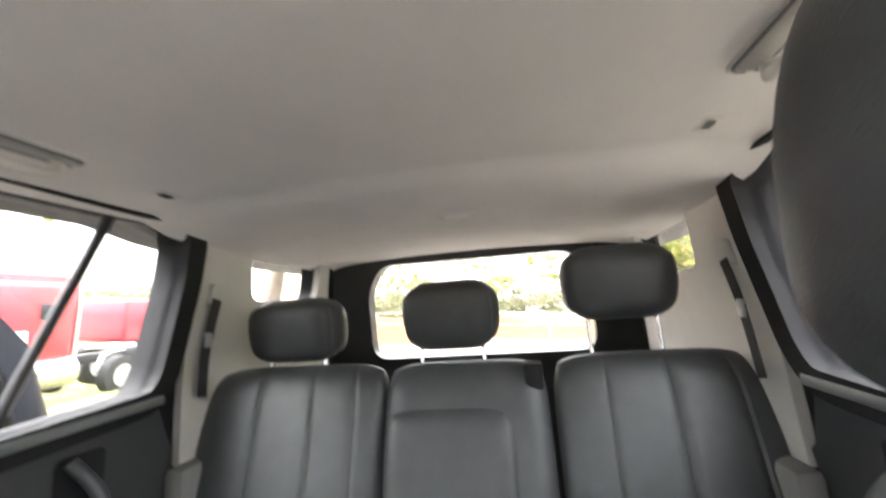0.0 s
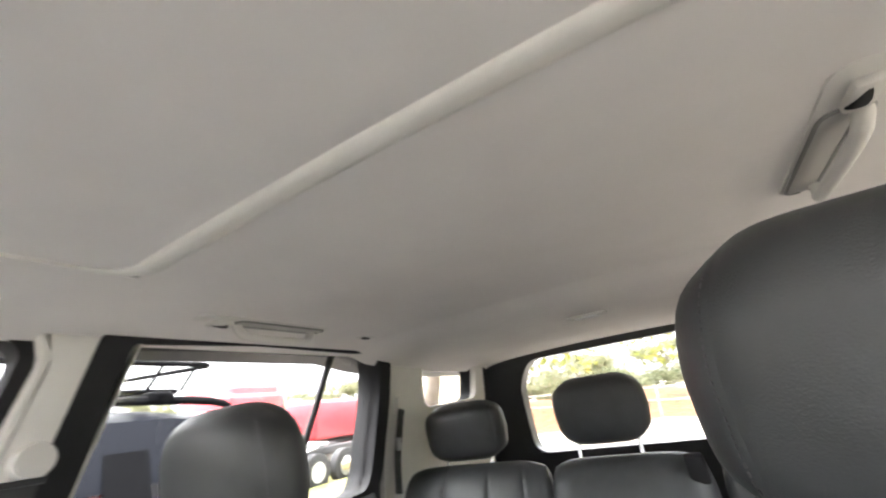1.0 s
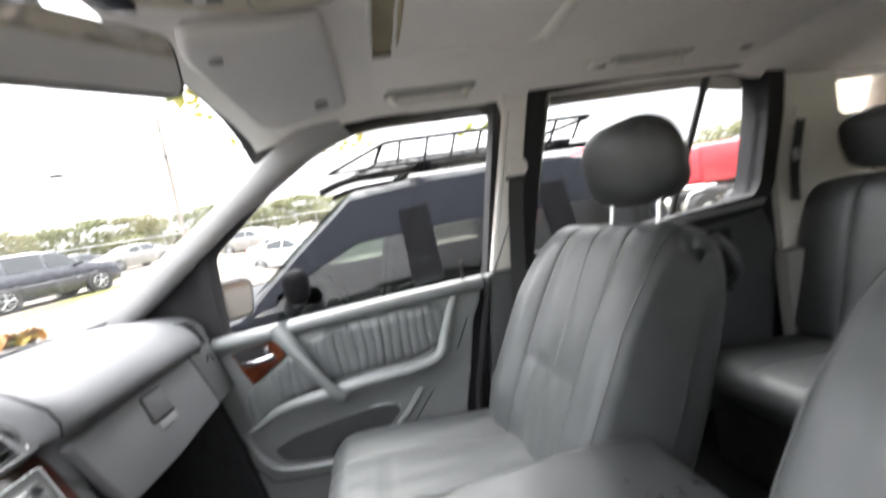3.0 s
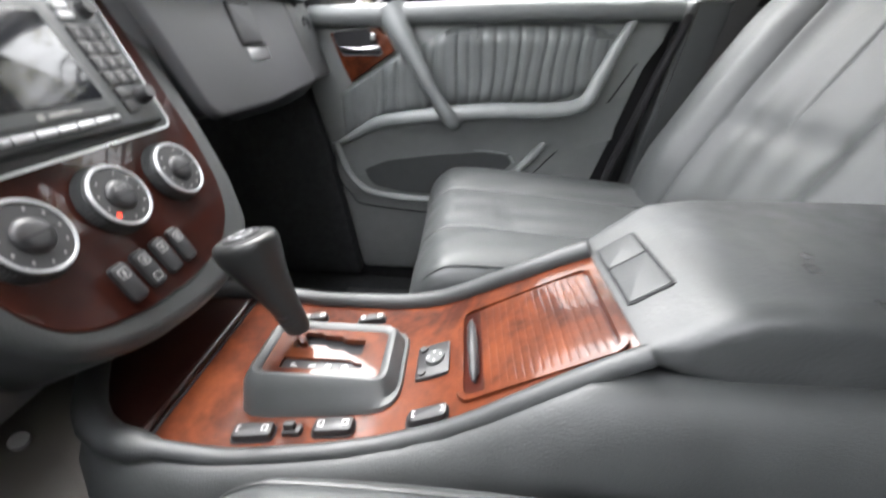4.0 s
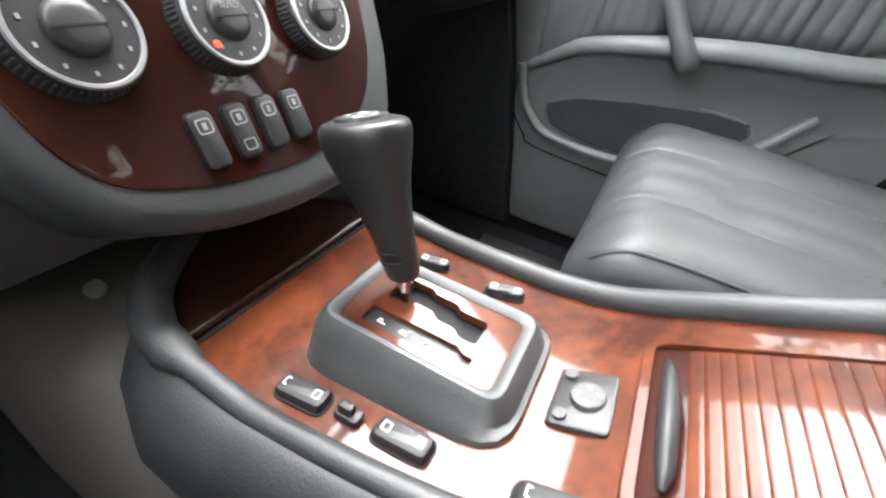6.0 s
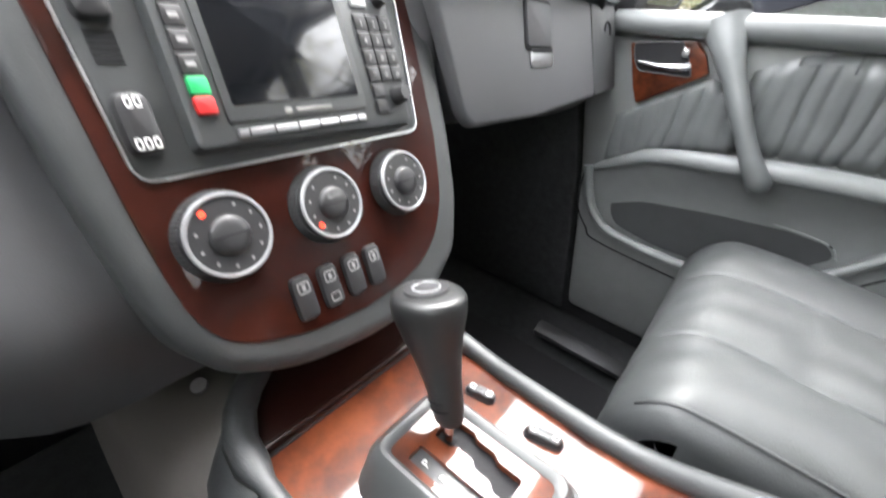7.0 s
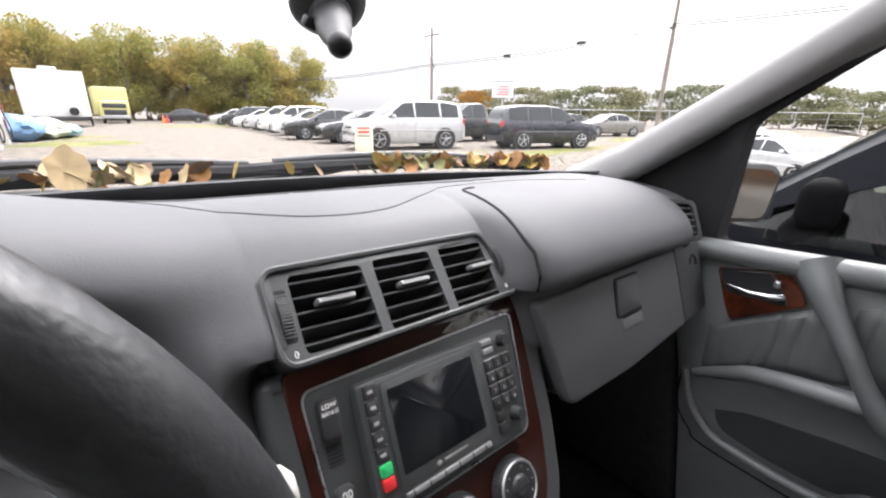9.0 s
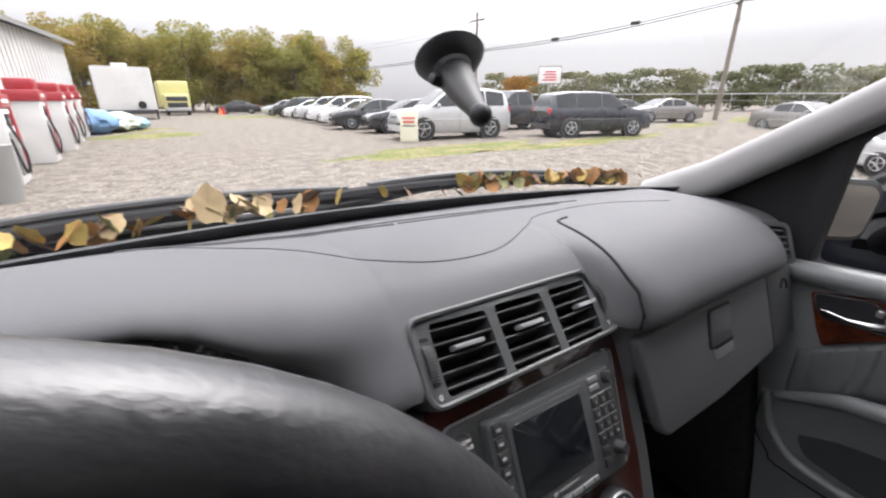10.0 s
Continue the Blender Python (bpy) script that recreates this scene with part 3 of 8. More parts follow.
def front_seat(bx, cx, raise_head, label, head_x, head_y, fwd=0.0, up=0.0, hw=0.265):
    t = thing("front_seat", (cx, 0.2, 0.5), label, "seat", "front seats")
    line = [(0.02, 0.80), (-0.08, 1.0), (-0.15, 1.2), (-0.172, 1.30), (-0.160, 1.352), (-0.115, 1.377), (-0.072, 1.366), (-0.042, 1.330), (0.0, 1.250), (0.055, 1.14), (0.105, 1.035), (0.150, 0.94), (0.175, 0.87)]
    half = lambda k: lerp(k, [(0, 0.24), (0.2, 0.245), (0.30, 0.228), (0.38, 0.212), (0.46, 0.215), (0.54, 0.232), (0.62, 0.246), (0.75, 0.256), (1.0, 0.25)])
    puff = lambda k: lerp(k, [(0, 0.0), (0.42, 0.0), (0.55, 0.012), (0.70, 0.045), (0.88, 0.05), (1.0, 0.03)])
    back = part("backrest", upholstery(bx, line, half, puff, [(-0.50, 0.44, 1.0), (0.50, 0.44, 1.0), (0.02, 0.44, 0.80)], [(0.80, 0.5)], lambda k: lerp(k, [(0, 0.10), (0.2, 0.09), (0.30, 0.04), (0.45, 0.04), (0.58, 0.09), (1, 0.11)])), LEATHER, t, "black leather backrest with stitched channels")
    part("seat_core", prism(bmesh.new(), grown([(y, z) for y, z in line], -0.022), lambda y, z, d: Vector((bx - 0.207 + d, y, z)), 0.414), LEATHER, t)
    for u in (-0.955, 0.955):
        part("piping", piping(bx, line, half, puff, u, 0.44, 0.96), LEATHER_LIT, back)
    seat = [(fwd + y, up + z) for y, z in ((0.08, 0.895), (0.20, 0.902), (0.32, 0.912), (0.45, 0.923), (0.55, 0.928), (0.590, 0.922), (0.620, 0.892), (0.630, 0.84), (0.622, 0.76), (0.59, 0.66))]
    wide = lambda k: lerp(k, [(0, 0.235), (0.60, 0.236), (1.0, 0.230)])
    lip = lambda k: lerp(k, [(0, 0.016), (0.5, 0.008), (0.62, 0.004), (0.8, 0.0), (1, 0.0)])
    cushion = part("cushion", upholstery(cx, seat, wide, lip, [(-0.38, 0.0, 0.66), (0.38, 0.0, 0.66)], [(0.36, 0.38)], lambda k: lerp(k, [(0, 0.20), (0.5, 0.22), (0.62, 0.30), (0.8, 0.16), (1, 0.12)])), LEATHER, t, "black leather seat cushion")
    for u in (-0.93, 0.93):
        part("piping", piping(cx, seat, wide, lip, u, 0.10, 0.62), LEATHER_LIT, cushion, "raised piping")
    part("cushion_core", prism(bmesh.new(), grown(seat + [(fwd + 0.08, up + 0.70)], -0.02), lambda y, z, d: Vector((cx - 0.225 + d, y, z)), 0.45), LEATHER, t)
    part("seat_base", B((cx, fwd + 0.34, 0.65), (0.40, 0.44, 0.26), 0.03), PLASTIC, t, "dark plastic seat base")
    headrest(t, head_x, head_y, 1.51 + raise_head, w=hw, h=0.198, d=0.12, post_z=1.355, square=3.6, top=0.19, foot=0.02)
    return t


front_seat(0.365, 0.40, 0.0, "black leather front passenger seat with headrest", 0.40, -0.19, hw=0.315)
front_seat(-0.40, -0.354, 0.036, "black leather driver's seat with raised headrest", -0.412, -0.105, 0.095, 0.034, 0.27)


def rear_back(x0, x1, seams, parent, z0=0.86, z1=1.375):
    c, w, h = (x0 + x1) / 2, x1 - x0, z1 - z0

    def place(x, z, y):
        return Vector((c + x, -1.02 - 0.30 * (z) + y, (z0 + z1) / 2 + z))
    return part("backrest", pad(w, h, 0.13, place, seams=seams, cross=(-0.18,) if w > 0.4 else (), p=9, groove=0.006), LEATHER, parent, "black leather rear backrest")


def rear_cushion(x0, x1, parent):
    c, w = (x0 + x1) / 2, x1 - x0
    return part("cushion", pad(w, 0.50, 0.14, lambda x, z, y: Vector((c + x, -0.74 + z, 0.83 + y + 0.05 * z)), seams=(-0.5, 0.5), p=8), LEATHER, parent, "black leather rear cushion")


t = thing("rear_bench", (0.25, -0.9, 0.5), "black leather rear bench, two places with folded centre armrest", "seat", "rear seats")
rear_back(0.18, 0.73, (-0.72, -0.28, 0.32), t)
rear_back(-0.238, 0.188, (), t, 0.86, 1.37)
part("armrest", pad(0.32, 0.40, 0.06, lambda x, z, y: Vector((0.01 + x, -0.955 - 0.30 * z + y, 1.07 + z)), p=12), LEATHER_LIT, t, "folded centre armrest")
rear_cushion(-0.235, 0.73, t)
part("belt_slot", B((-0.205, -1.03, 1.335), (0.045, 0.03, 0.07), 0.008, rot(-16)), RUBBER, t, "black belt slot")
part("seat_base", B((0.25, -0.78, 0.64), (0.9, 0.42, 0.26), 0.02), CARPET, t)
headrest(t, 0.485, -1.13, 1.478, w=0.31, h=0.19, d=0.13, post_z=1.34, square=5)
headrest(t, 0.01, -1.13, 1.495, w=0.28, h=0.195, d=0.13, post_z=1.34, square=5)
t = thing("rear_bench", (-0.49, -0.9, 0.5), "black leather single rear seat with raised headrest", "seat", "rear seats")
rear_back(-0.73, -0.25, (-0.7, -0.1, 0.5), t)
rear_cushion(-0.73, -0.245, t)
part("seat_base", B((-0.49, -0.78, 0.64), (0.46, 0.42, 0.26), 0.02), CARPET, t)
headrest(t, -0.45, -1.13, 1.555, w=0.30, h=0.20, d=0.13, post_z=1.34, square=5)


# ---- dashboard ----
def text(word, size, at, mat, parent, bold=0.0):
    """Raised print: the word centred at the pose at (x along the word, y up it)."""
    c = bpy.data.curves.new("print", "FONT")
    c.body, c.size, c.align_x, c.align_y, c.extrude, c.offset = word, size, "CENTER", "CENTER", 0.0002, bold
    tmp = bpy.data.objects.new("print", c)
    me = bpy.data.meshes.new_from_object(tmp)
    bpy.data.objects.remove(tmp)
    me.materials.clear()
    me.materials.append(mat)
    top = parent
    while top.parent:
        top = top.parent
    ob = new("lettering", me)
    ob.parent = parent
    ob.matrix_basis = Matrix.Translation(-Vector(top["base"])) @ at
    return ob


def basis(o, x, y):
    """A pose at o whose first two axes run along x and y."""
    x = Vector(x).normalized()
    z = x.cross(Vector(y)).normalized()
    y = z.cross(x)
    return Matrix.Translation(o) @ Matrix((x, y, z)).transposed().to_4x4()


def disc(c, n, r, h, sides=24, r2=None):
    c, n = Vector(c), Vector(n).normalized()
    return T([c, c + n * h], [r, r if r2 is None else r2], sides, up=(0.3, 0.2, 0.9))


def hoop(c, n, r, w, sides=32, k=6):
    c, n = Vector(c), Vector(n).normalized()
    a = n.cross(Vector((0.1, 0.3, 1))).normalized()
    b = n.cross(a)
    return T([c + r * (math.cos(t) * a + math.sin(t) * b) for t in (2 * math.pi * i / sides for i in range(sides))], w, k, closed=True, up=n)


def section(kind):
    top = [(1.33, 1.300), (1.22, 1.320), (1.12, 1.331)]
    if kind == "end":
        return [(1.24, 1.295), (1.16, 1.313), (1.08, 1.322), (1.00, 1.320), (0.95, 1.31), (0.92, 1.285), (0.91, 1.25), (0.91, 1.22), (0.905, 1.16), (0.90, 1.10), (0.95, 1.05), (1.08, 1.0)]
    if kind == "glove":
        return top + [(1.02, 1.334), (0.95, 1.320), (0.902, 1.290), (0.884, 1.262), (0.886, 1.243), (0.904, 1.236), (0.897, 1.16), (0.925, 1.105), (1.1, 1.06)]
    if kind == "mid":
        return top + [(1.04, 1.333), (0.992, 1.322), (0.966, 1.305), (0.938, 1.274), (0.918, 1.243), (0.945, 1.222), (0.905, 1.12), (0.862, 1.025), (0.88, 0.94)]
    if kind == "hood":
        return [(1.33, 1.300), (1.22, 1.325), (1.13, 1.35), (1.04, 1.362), (0.975, 1.355), (0.95, 1.34), (0.965, 1.328), (1.06, 1.30), (1.06, 1.20), (0.96, 1.16), (0.93, 1.05), (0.99, 0.95)]
    if kind == "brow":
        return [(1.33, 1.300), (1.22, 1.323), (1.13, 1.342), (1.05, 1.35), (0.985, 1.338), (0.955, 1.31), (0.965, 1.29), (1.04, 1.26), (1.03, 1.2), (0.94, 1.14), (0.90, 1.04), (0.94, 0.94)]
    return [(1.33, 1.300), (1.22, 1.322), (1.13, 1.336), (1.05, 1.34), (0.985, 1.325), (0.955, 1.30), (0.945, 1.27), (0.935, 1.24), (0.91, 1.18), (0.88, 1.09), (0.86, 1.01), (0.90, 0.93)]


def tip(x, y):
    """The cover stands a little lower on the driver's side."""
    return (0.032 * x - 0.010) * max(0.0, min(1.0, (y - 0.95) / 0.2))


STATIONS = [(-0.71, "end"), (-0.62, "end"), (-0.55, "brow"), (-0.48, "hood"), (-0.38, "hood"), (-0.28, "hood"), (-0.215, "brow"), (-0.16, "shoulder"), (-0.115, "mid"), (-0.098, "mid"), (0.0, "mid"), (0.128, "mid"), (0.145, "mid"), (0.185, "glove"), (0.3, "glove"), (0.5, "glove"), (0.60, "glove"), (0.65, "end"), (0.71, "end")]
dash = thing("dashboard", (0, 1.1, 1.0), "charcoal soft-touch dashboard of a car", "dashboard")
bm = bmesh.new()
rows = [curve([(x, y, z + tip(x, y)) for y, z in section(k)], 4) for x, k in STATIONS]
cols = [curve([r[i] for r in rows], 3) for i in range(len(rows[0]))]
g = [[bm.verts.new(p) for p in c] for c in cols]
for a, b in zip(g, g[1:]):
    for i in range(len(a) - 1):
        bm.faces.new((a[i], a[i + 1], b[i + 1], b[i]))
bmesh.ops.recalc_face_normals(bm, faces=bm.faces)
skin = BVHTree.FromBMesh(bm)
hole = [f for f in bm.faces if -0.098 < f.calc_center_median().x < 0.128 and 1.24 < f.calc_center_median().z < 1.293 and f.calc_center_median().y < 1.0]
bmesh.ops.delete(bm, geom=hole, context="FACES")
part("dash_body", bm, DASH, dash)


def dash_top(x, y):
    """Height of the dashboard's top at a place on it."""
    return skin.ray_cast(Vector((x, y, 1.6)), Vector((0, 0, -1)))[0].z


def on_dash(pts, lift=0.0, n=8):
    return [Vector((p.x, p.y, dash_top(p.x, p.y) + lift)) for p in curve([(x, y, 0) for x, y in pts], n)]


# defroster slots, cover seams
part("defroster", T(on_dash([(-0.30, 1.155), (-0.207, 1.168), (-0.10, 1.182), (0.0, 1.17)], 0.0002), 0.006, 8, flat=0.15), RUBBER, dash, "black defroster slot")
part("defroster", T(on_dash([(0.008, 1.172), (0.147, 1.160), (0.30, 1.138)], 0.0002), 0.0045, 8, flat=0.15), RUBBER, dash, "black defroster slot")
part("defroster", T(on_dash([(-0.335, 1.135), (-0.328, 1.163), (-0.257, 1.182), (0.016, 1.192), (0.35, 1.139)], 0.0), 0.0014, 6), RUBBER, dash, "thin dark seam")
part("seam", T(on_dash([(-0.294, 1.140), (-0.22, 1.108), (-0.155, 1.075), (-0.095, 1.025), (-0.03, 1.003), (0.05, 1.008), (0.13, 1.048), (0.20, 1.088), (0.35, 1.098), (0.50, 1.05)], 0.0), 0.0008, 6), RUBBER, dash, "thin dark seam")
part("seam", T(on_dash([(0.215, 1.052), (0.19, 1.045), (0.178, 1.03), (0.172, 1.0), (0.169, 0.96), (0.168, 0.93)], 0.0) + [(0.167, 0.903, 1.285), (0.167, 0.892, 1.262), (0.167, 0.893, 1.243)], 0.0022, 6), RUBBER, dash, "dark panel gap")

# glove box
def gface(x, z, d):
    return Vector((x, 0.8831 + (z - 1.19) * 0.303 - d * 0.957, z + d * 0.29))


glove = thing("glove_box", (0.36, 0.89, 1.1), "charcoal glove box lid with a latch", "glove box")
GL = rounded([(0.172, 1.227), (0.565, 1.236), (0.586, 1.103), (0.375, 1.092), (0.222, 1.095), (0.207, 1.108)], 0.012, 4)
part("lid", prism(bmesh.new(), GL, lambda x, z, d: gface(x, z, d - 0.014), 0.014, 0.005, 3), DASH, glove)
part("lid_under", prism(bmesh.new(), grown(GL, -0.006), lambda x, z, d: gface(x, z, d - 0.06), 0.047), BLACK, glove, "dark back of the lid")
part("latch", prism(bmesh.new(), rect(0.347, 1.172, 0.412, 1.2205, 0.006), lambda x, z, d: gface(x, z, d), 0.0035, 0.0015), DASH, glove, "charcoal latch")
part("latch_gap", ring(bmesh.new(), rect(0.3435, 1.168, 0.4155, 1.2235, 0.008), rect(0.347, 1.172, 0.412, 1.2205, 0.006), lambda x, z, d: gface(x, z, d - 0.001), 0.0022), RUBBER, glove, "dark gap round the latch")
part("latch_cup", prism(bmesh.new(), rect(0.357, 1.150, 0.419, 1.169, 0.005), lambda x, z, d: gface(x, z, d), 0.0015, 0.0007), SATIN, glove, "silver latch cup")
# Thin dark strip paints the shadow the latch throws on its cup.
part("cup_shadow", prism(bmesh.new(), rect(0.358, 1.1655, 0.418, 1.172, 0.002), lambda x, z, d: gface(x, z, d + 0.0005), 0.0012), RUBBER, glove, "dark strip painted as the shadow under the latch")
part("end_panel", prism(bmesh.new(), rounded([(0.572, 1.237), (0.69, 1.240), (0.70, 1.11), (0.592, 1.104)], 0.008), lambda x, z, d: gface(x, z, d - 0.014), 0.012, 0.004), PLASTIC, glove)
part("lock", T([gface(0.648 + 0.014 * math.cos(a), 1.200 + 0.014 * math.sin(a), -0.0015) for a in (math.pi * k / 8 for k in range(-1, 9))], 0.0025, 6), RUBBER, glove, "round key switch rim")

# end air vent by the passenger's door
vent = thing("side_air_vent", (0.64, 0.93, 1.27), "small charcoal side air vent", "air vent")


def sface(a, b, d):
    """Slanting face at the dash end: a across, b up."""
    return Vector((0.634 + a * 0.75 - b * 0.1 - d * 0.35, 0.922 - a * 0.5 + b * 0.35 - d * 0.8, 1.274 + b * 0.9 + d * 0.4))


for s in (1, -1):
    v = vent if s > 0 else thing("side_air_vent", (-0.64, 0.93, 1.27), "small charcoal side air vent", "air vent")
    f = (lambda a, b, d: sface(a, b, d)) if s > 0 else (lambda a, b, d: Vector((-1, 1, 1)) * sface(a, b, d))
    part("vent_bezel", ring(bmesh.new(), rect(-0.036, -0.04, 0.036, 0.04, 0.015), rect(-0.028, -0.032, 0.028, 0.032, 0.012), f, 0.01), PLASTIC, v)
    part("vent_back", prism(bmesh.new(), rect(-0.03, -0.034, 0.03, 0.034, 0.012), f, 0.002), RUBBER, v)
    for k in range(5):
        b = -0.024 + 0.012 * k
        part("slat", T([f(-0.028, b, 0.006), f(0.028, b, 0.006)], 0.0022, 6), PLASTIC, v)

# ---- centre stack ----
NRM = Vector((0, -0.894, 0.447))


def face(x, z, d):
    """On the slanting centre stack, d metres proud of it."""
    return Vector((x, 0.853 + (z - 1.067) * 0.5, z)) + NRM * d


UP = Vector((0, 0.447, 0.894))


def print_on(word, size, x, z, d, mat, parent, bold=0.0):
    return text(word, size, basis(face(x, z, d), (1, 0, 0), UP), mat, parent, bold)


def low(outline, d):
    """The outline as it lies d below, so that its front stands at the heights given."""
    return [(x, z - 0.447 * d) for x, z in outline]


stack = thing("centre_stack", (0, 0.83, 1.0), "dark red wood-trimmed centre stack with radio and climate dials", "centre stack")
WOOD_OUT = rounded([(-0.104, 1.222), (0.168, 1.226), (0.1645, 1.15), (0.160, 1.09), (0.148, 1.04), (0.128, 1.011), (0.100, 0.994), (0.065, 0.986), (0.03, 0.984), (-0.02, 0.988), (-0.056, 0.997), (-0.075, 1.007), (-0.086, 1.024), (-0.091, 1.047), (-0.095, 1.083), (-0.0985, 1.14)], 0.012, 3)
RIM_OUT = rounded([(-0.122, 1.222), (0.200, 1.226), (0.195, 1.15), (0.189, 1.09), (0.178, 1.035), (0.156, 0.99), (0.118, 0.966), (0.07, 0.959), (0.03, 0.959), (-0.02, 0.965), (-0.048, 0.973), (-0.080, 0.988), (-0.099, 1.016), (-0.107, 1.047), (-0.112, 1.083), (-0.117, 1.14)], 0.012, 3)
part("surround", prism(bmesh.new(), RIM_OUT, lambda x, z, d: face(x, z, d - 0.09), 0.096, 0.013, 4), PLASTIC, stack, "charcoal surround")
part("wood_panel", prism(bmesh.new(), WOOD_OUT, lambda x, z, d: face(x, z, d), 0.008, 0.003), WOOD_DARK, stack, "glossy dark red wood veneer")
PANEL = rounded(low([(-0.092, 1.209), (0.149, 1.214), (0.135, 1.103), (-0.085, 1.102)], 0.010), 0.009, 4)
part("panel_rim", ring(bmesh.new(), grown(PANEL, 0.0014), PANEL, lambda x, z, d: face(x, z, d + 0.006), 0.0045), SATIN, stack, "fine bright edge")
part("panel", prism(bmesh.new(), PANEL, lambda x, z, d: face(x, z, d + 0.005), 0.005, 0.002), PLASTIC, stack, "charcoal switch panel")
RADIO = rounded(low([(-0.0545, 1.2085), (0.126, 1.208), (0.119, 1.112), (-0.0555, 1.1155)], 0.022), 0.006, 4)
radio = part("radio", prism(bmesh.new(), RADIO, lambda x, z, d: face(x, z, d + 0.006), 0.016, 0.004), PLASTIC, stack, "dark grey navigation radio")
RF = 0.0222


def rkey(name, x0, z0, x1, z1, h, mat, parent, label="", r=0.001):
    return part(name, prism(bmesh.new(), low(rect(x0, z0, x1, z1, r), RF), lambda x, z, d: face(x, z, d + RF - 0.0005), h + 0.0005, min(0.0008, h / 3)), mat, parent, label)


rkey("face_plate", -0.034, 1.1275, 0.0725, 1.2035, 0.0012, PLASTIC, radio, "raised frame round the screen", 0.003)
rkey("screen", -0.029, 1.136, 0.067, 1.1985, 0.0018, SCREEN, radio, "dark radio screen", 0.002)
rkey("button_bar", -0.031, 1.1195, 0.068, 1.1235, 0.0022, SATIN, radio, "silver button bar")
for k in range(6):
    x = -0.0245 + 0.0168 * k
    part("button_gap", B(face(x, 1.1215 - 0.447 * RF, RF + 0.0019), (0.0009, 0.0012, 0.0045), 0, rot(-26.6)), RUBBER, radio)
rkey("maker_bar", 0.012, 1.1295, 0.040, 1.1318, 0.0016, TRIM_DARK, radio, "faint printed bar", 0.0004)
rkey("maker_dot", 0.003, 1.1287, 0.0085, 1.1325, 0.0016, TRIM_DARK, radio, "faint round mark", 0.0018)
for k in range(5):
    z = 1.2015 - 0.0112 * k
    b = rkey("key", -0.0495, z - 0.005, -0.0385, z + 0.005, 0.002, BLACK, radio, "black radio key")
    part("key_print", prism(bmesh.new(), low(rect(-0.0465, z - 0.0011, -0.0415, z + 0.0011), RF), lambda x, z, d: face(x, z, d + RF + 0.0018), 0.0004), PRINT, b, "pale printed bar")
    rkey("key_line", -0.0495, z - 0.0058, -0.0385, z - 0.0053, 0.0012, PRINT, radio, "fine pale line", 0.0001)
GREEN = material("green_key", (0.02, 0.42, 0.13), 0.4, vary=0.05)
REDKEY = material("red_key", (0.6, 0.03, 0.03), 0.4, vary=0.05)
rkey("call_key", -0.0495, 1.1418, -0.0385, 1.1508, 0.003, GREEN, radio, "green call key", 0.002)
rkey("hang_up_key", -0.0495, 1.1325, -0.0385, 1.1413, 0.003, REDKEY, radio, "red hang-up key", 0.002)
for r, rowk in enumerate(("123", "456", "789", "*0#")):
    for c, ch in enumerate(rowk):
        x, z = 0.0885 + 0.0125 * c, 1.1825 - 0.0112 * r
        b = rkey("key", x - 0.0057, z - 0.005, x + 0.0057, z + 0.005, 0.0018, BLACK, radio, "black number key")
        print_on(ch, 0.0062, x, z - 0.447 * RF - 0.0008, RF + 0.0020, PRINT, b)
        rkey("key_line", x - 0.0055, z + 0.0052, x + 0.0055, z + 0.0057, 0.0014, PRINT, radio, "fine pale line", 0.0001)
part("knob", disc(face(0.113, 1.200 - 0.447 * RF, RF), NRM, 0.0068, 0.009, 20, 0.006), BLACK, radio, "small black knob")
for z in (1.203, 1.1955):
    rkey("key", 0.084, z - 0.0025, 0.099, z + 0.0025, 0.002, SATIN, radio, "silver key")
part("joystick", disc(face(0.1085, 1.1335 - 0.447 * RF, RF), NRM, 0.0078, 0.011, 20, 0.0055), BLACK, radio, "black joystick knob")
for z in (1.1375, 1.1270):
    rkey("key", 0.083, z - 0.0045, 0.094, z + 0.0045, 0.002, BLACK, radio, "black radio key")

SD = 0.018


def rocker(z0, z1, label):
    return part("rocker_switch", prism(bmesh.new(), low(rect(-0.0845, z0, -0.0675, z1, 0.006), SD), lambda x, z, d: face(x, z, d + 0.009), 0.009, 0.004), BLACK, stack, label)


sw = rocker(1.1765, 1.2055, "black switch marked low range")
print_on("LOW", 0.0050, -0.076, 1.2005 - 0.447 * SD, SD + 0.0004, WHITE, sw)
print_on("RANGE", 0.0042, -0.076, 1.1955 - 0.447 * SD, SD + 0.0004, WHITE, sw)
for k in range(6):
    part("grille_slot", B(face(-0.076, 1.1565 + 0.0026 * k - 0.0045, 0.0102), (0.0125, 0.0015, 0.0013), 0, rot(-26.6)), RUBBER, stack, "dark speaker slot")
sw = rocker(1.1165, 1.1455, "black fog lamp switch")
for z, n in ((1.1405, 2), (1.1215, 3)):
    for k in range(n):
        dx = 0.0042 * (k - (n - 1) / 2)
        part("switch_print", ring(bmesh.new(), low(rect(-0.076 + dx - 0.0016, z - 0.0026, -0.076 + dx + 0.0016, z + 0.0026, 0.0012), SD), low(rect(-0.076 + dx - 0.0009, z - 0.0018, -0.076 + dx + 0.0009, z + 0.0018, 0.0008), SD), lambda x, z, d: face(x, z, d + SD), 0.0004), WHITE, sw, "white lamp symbol")

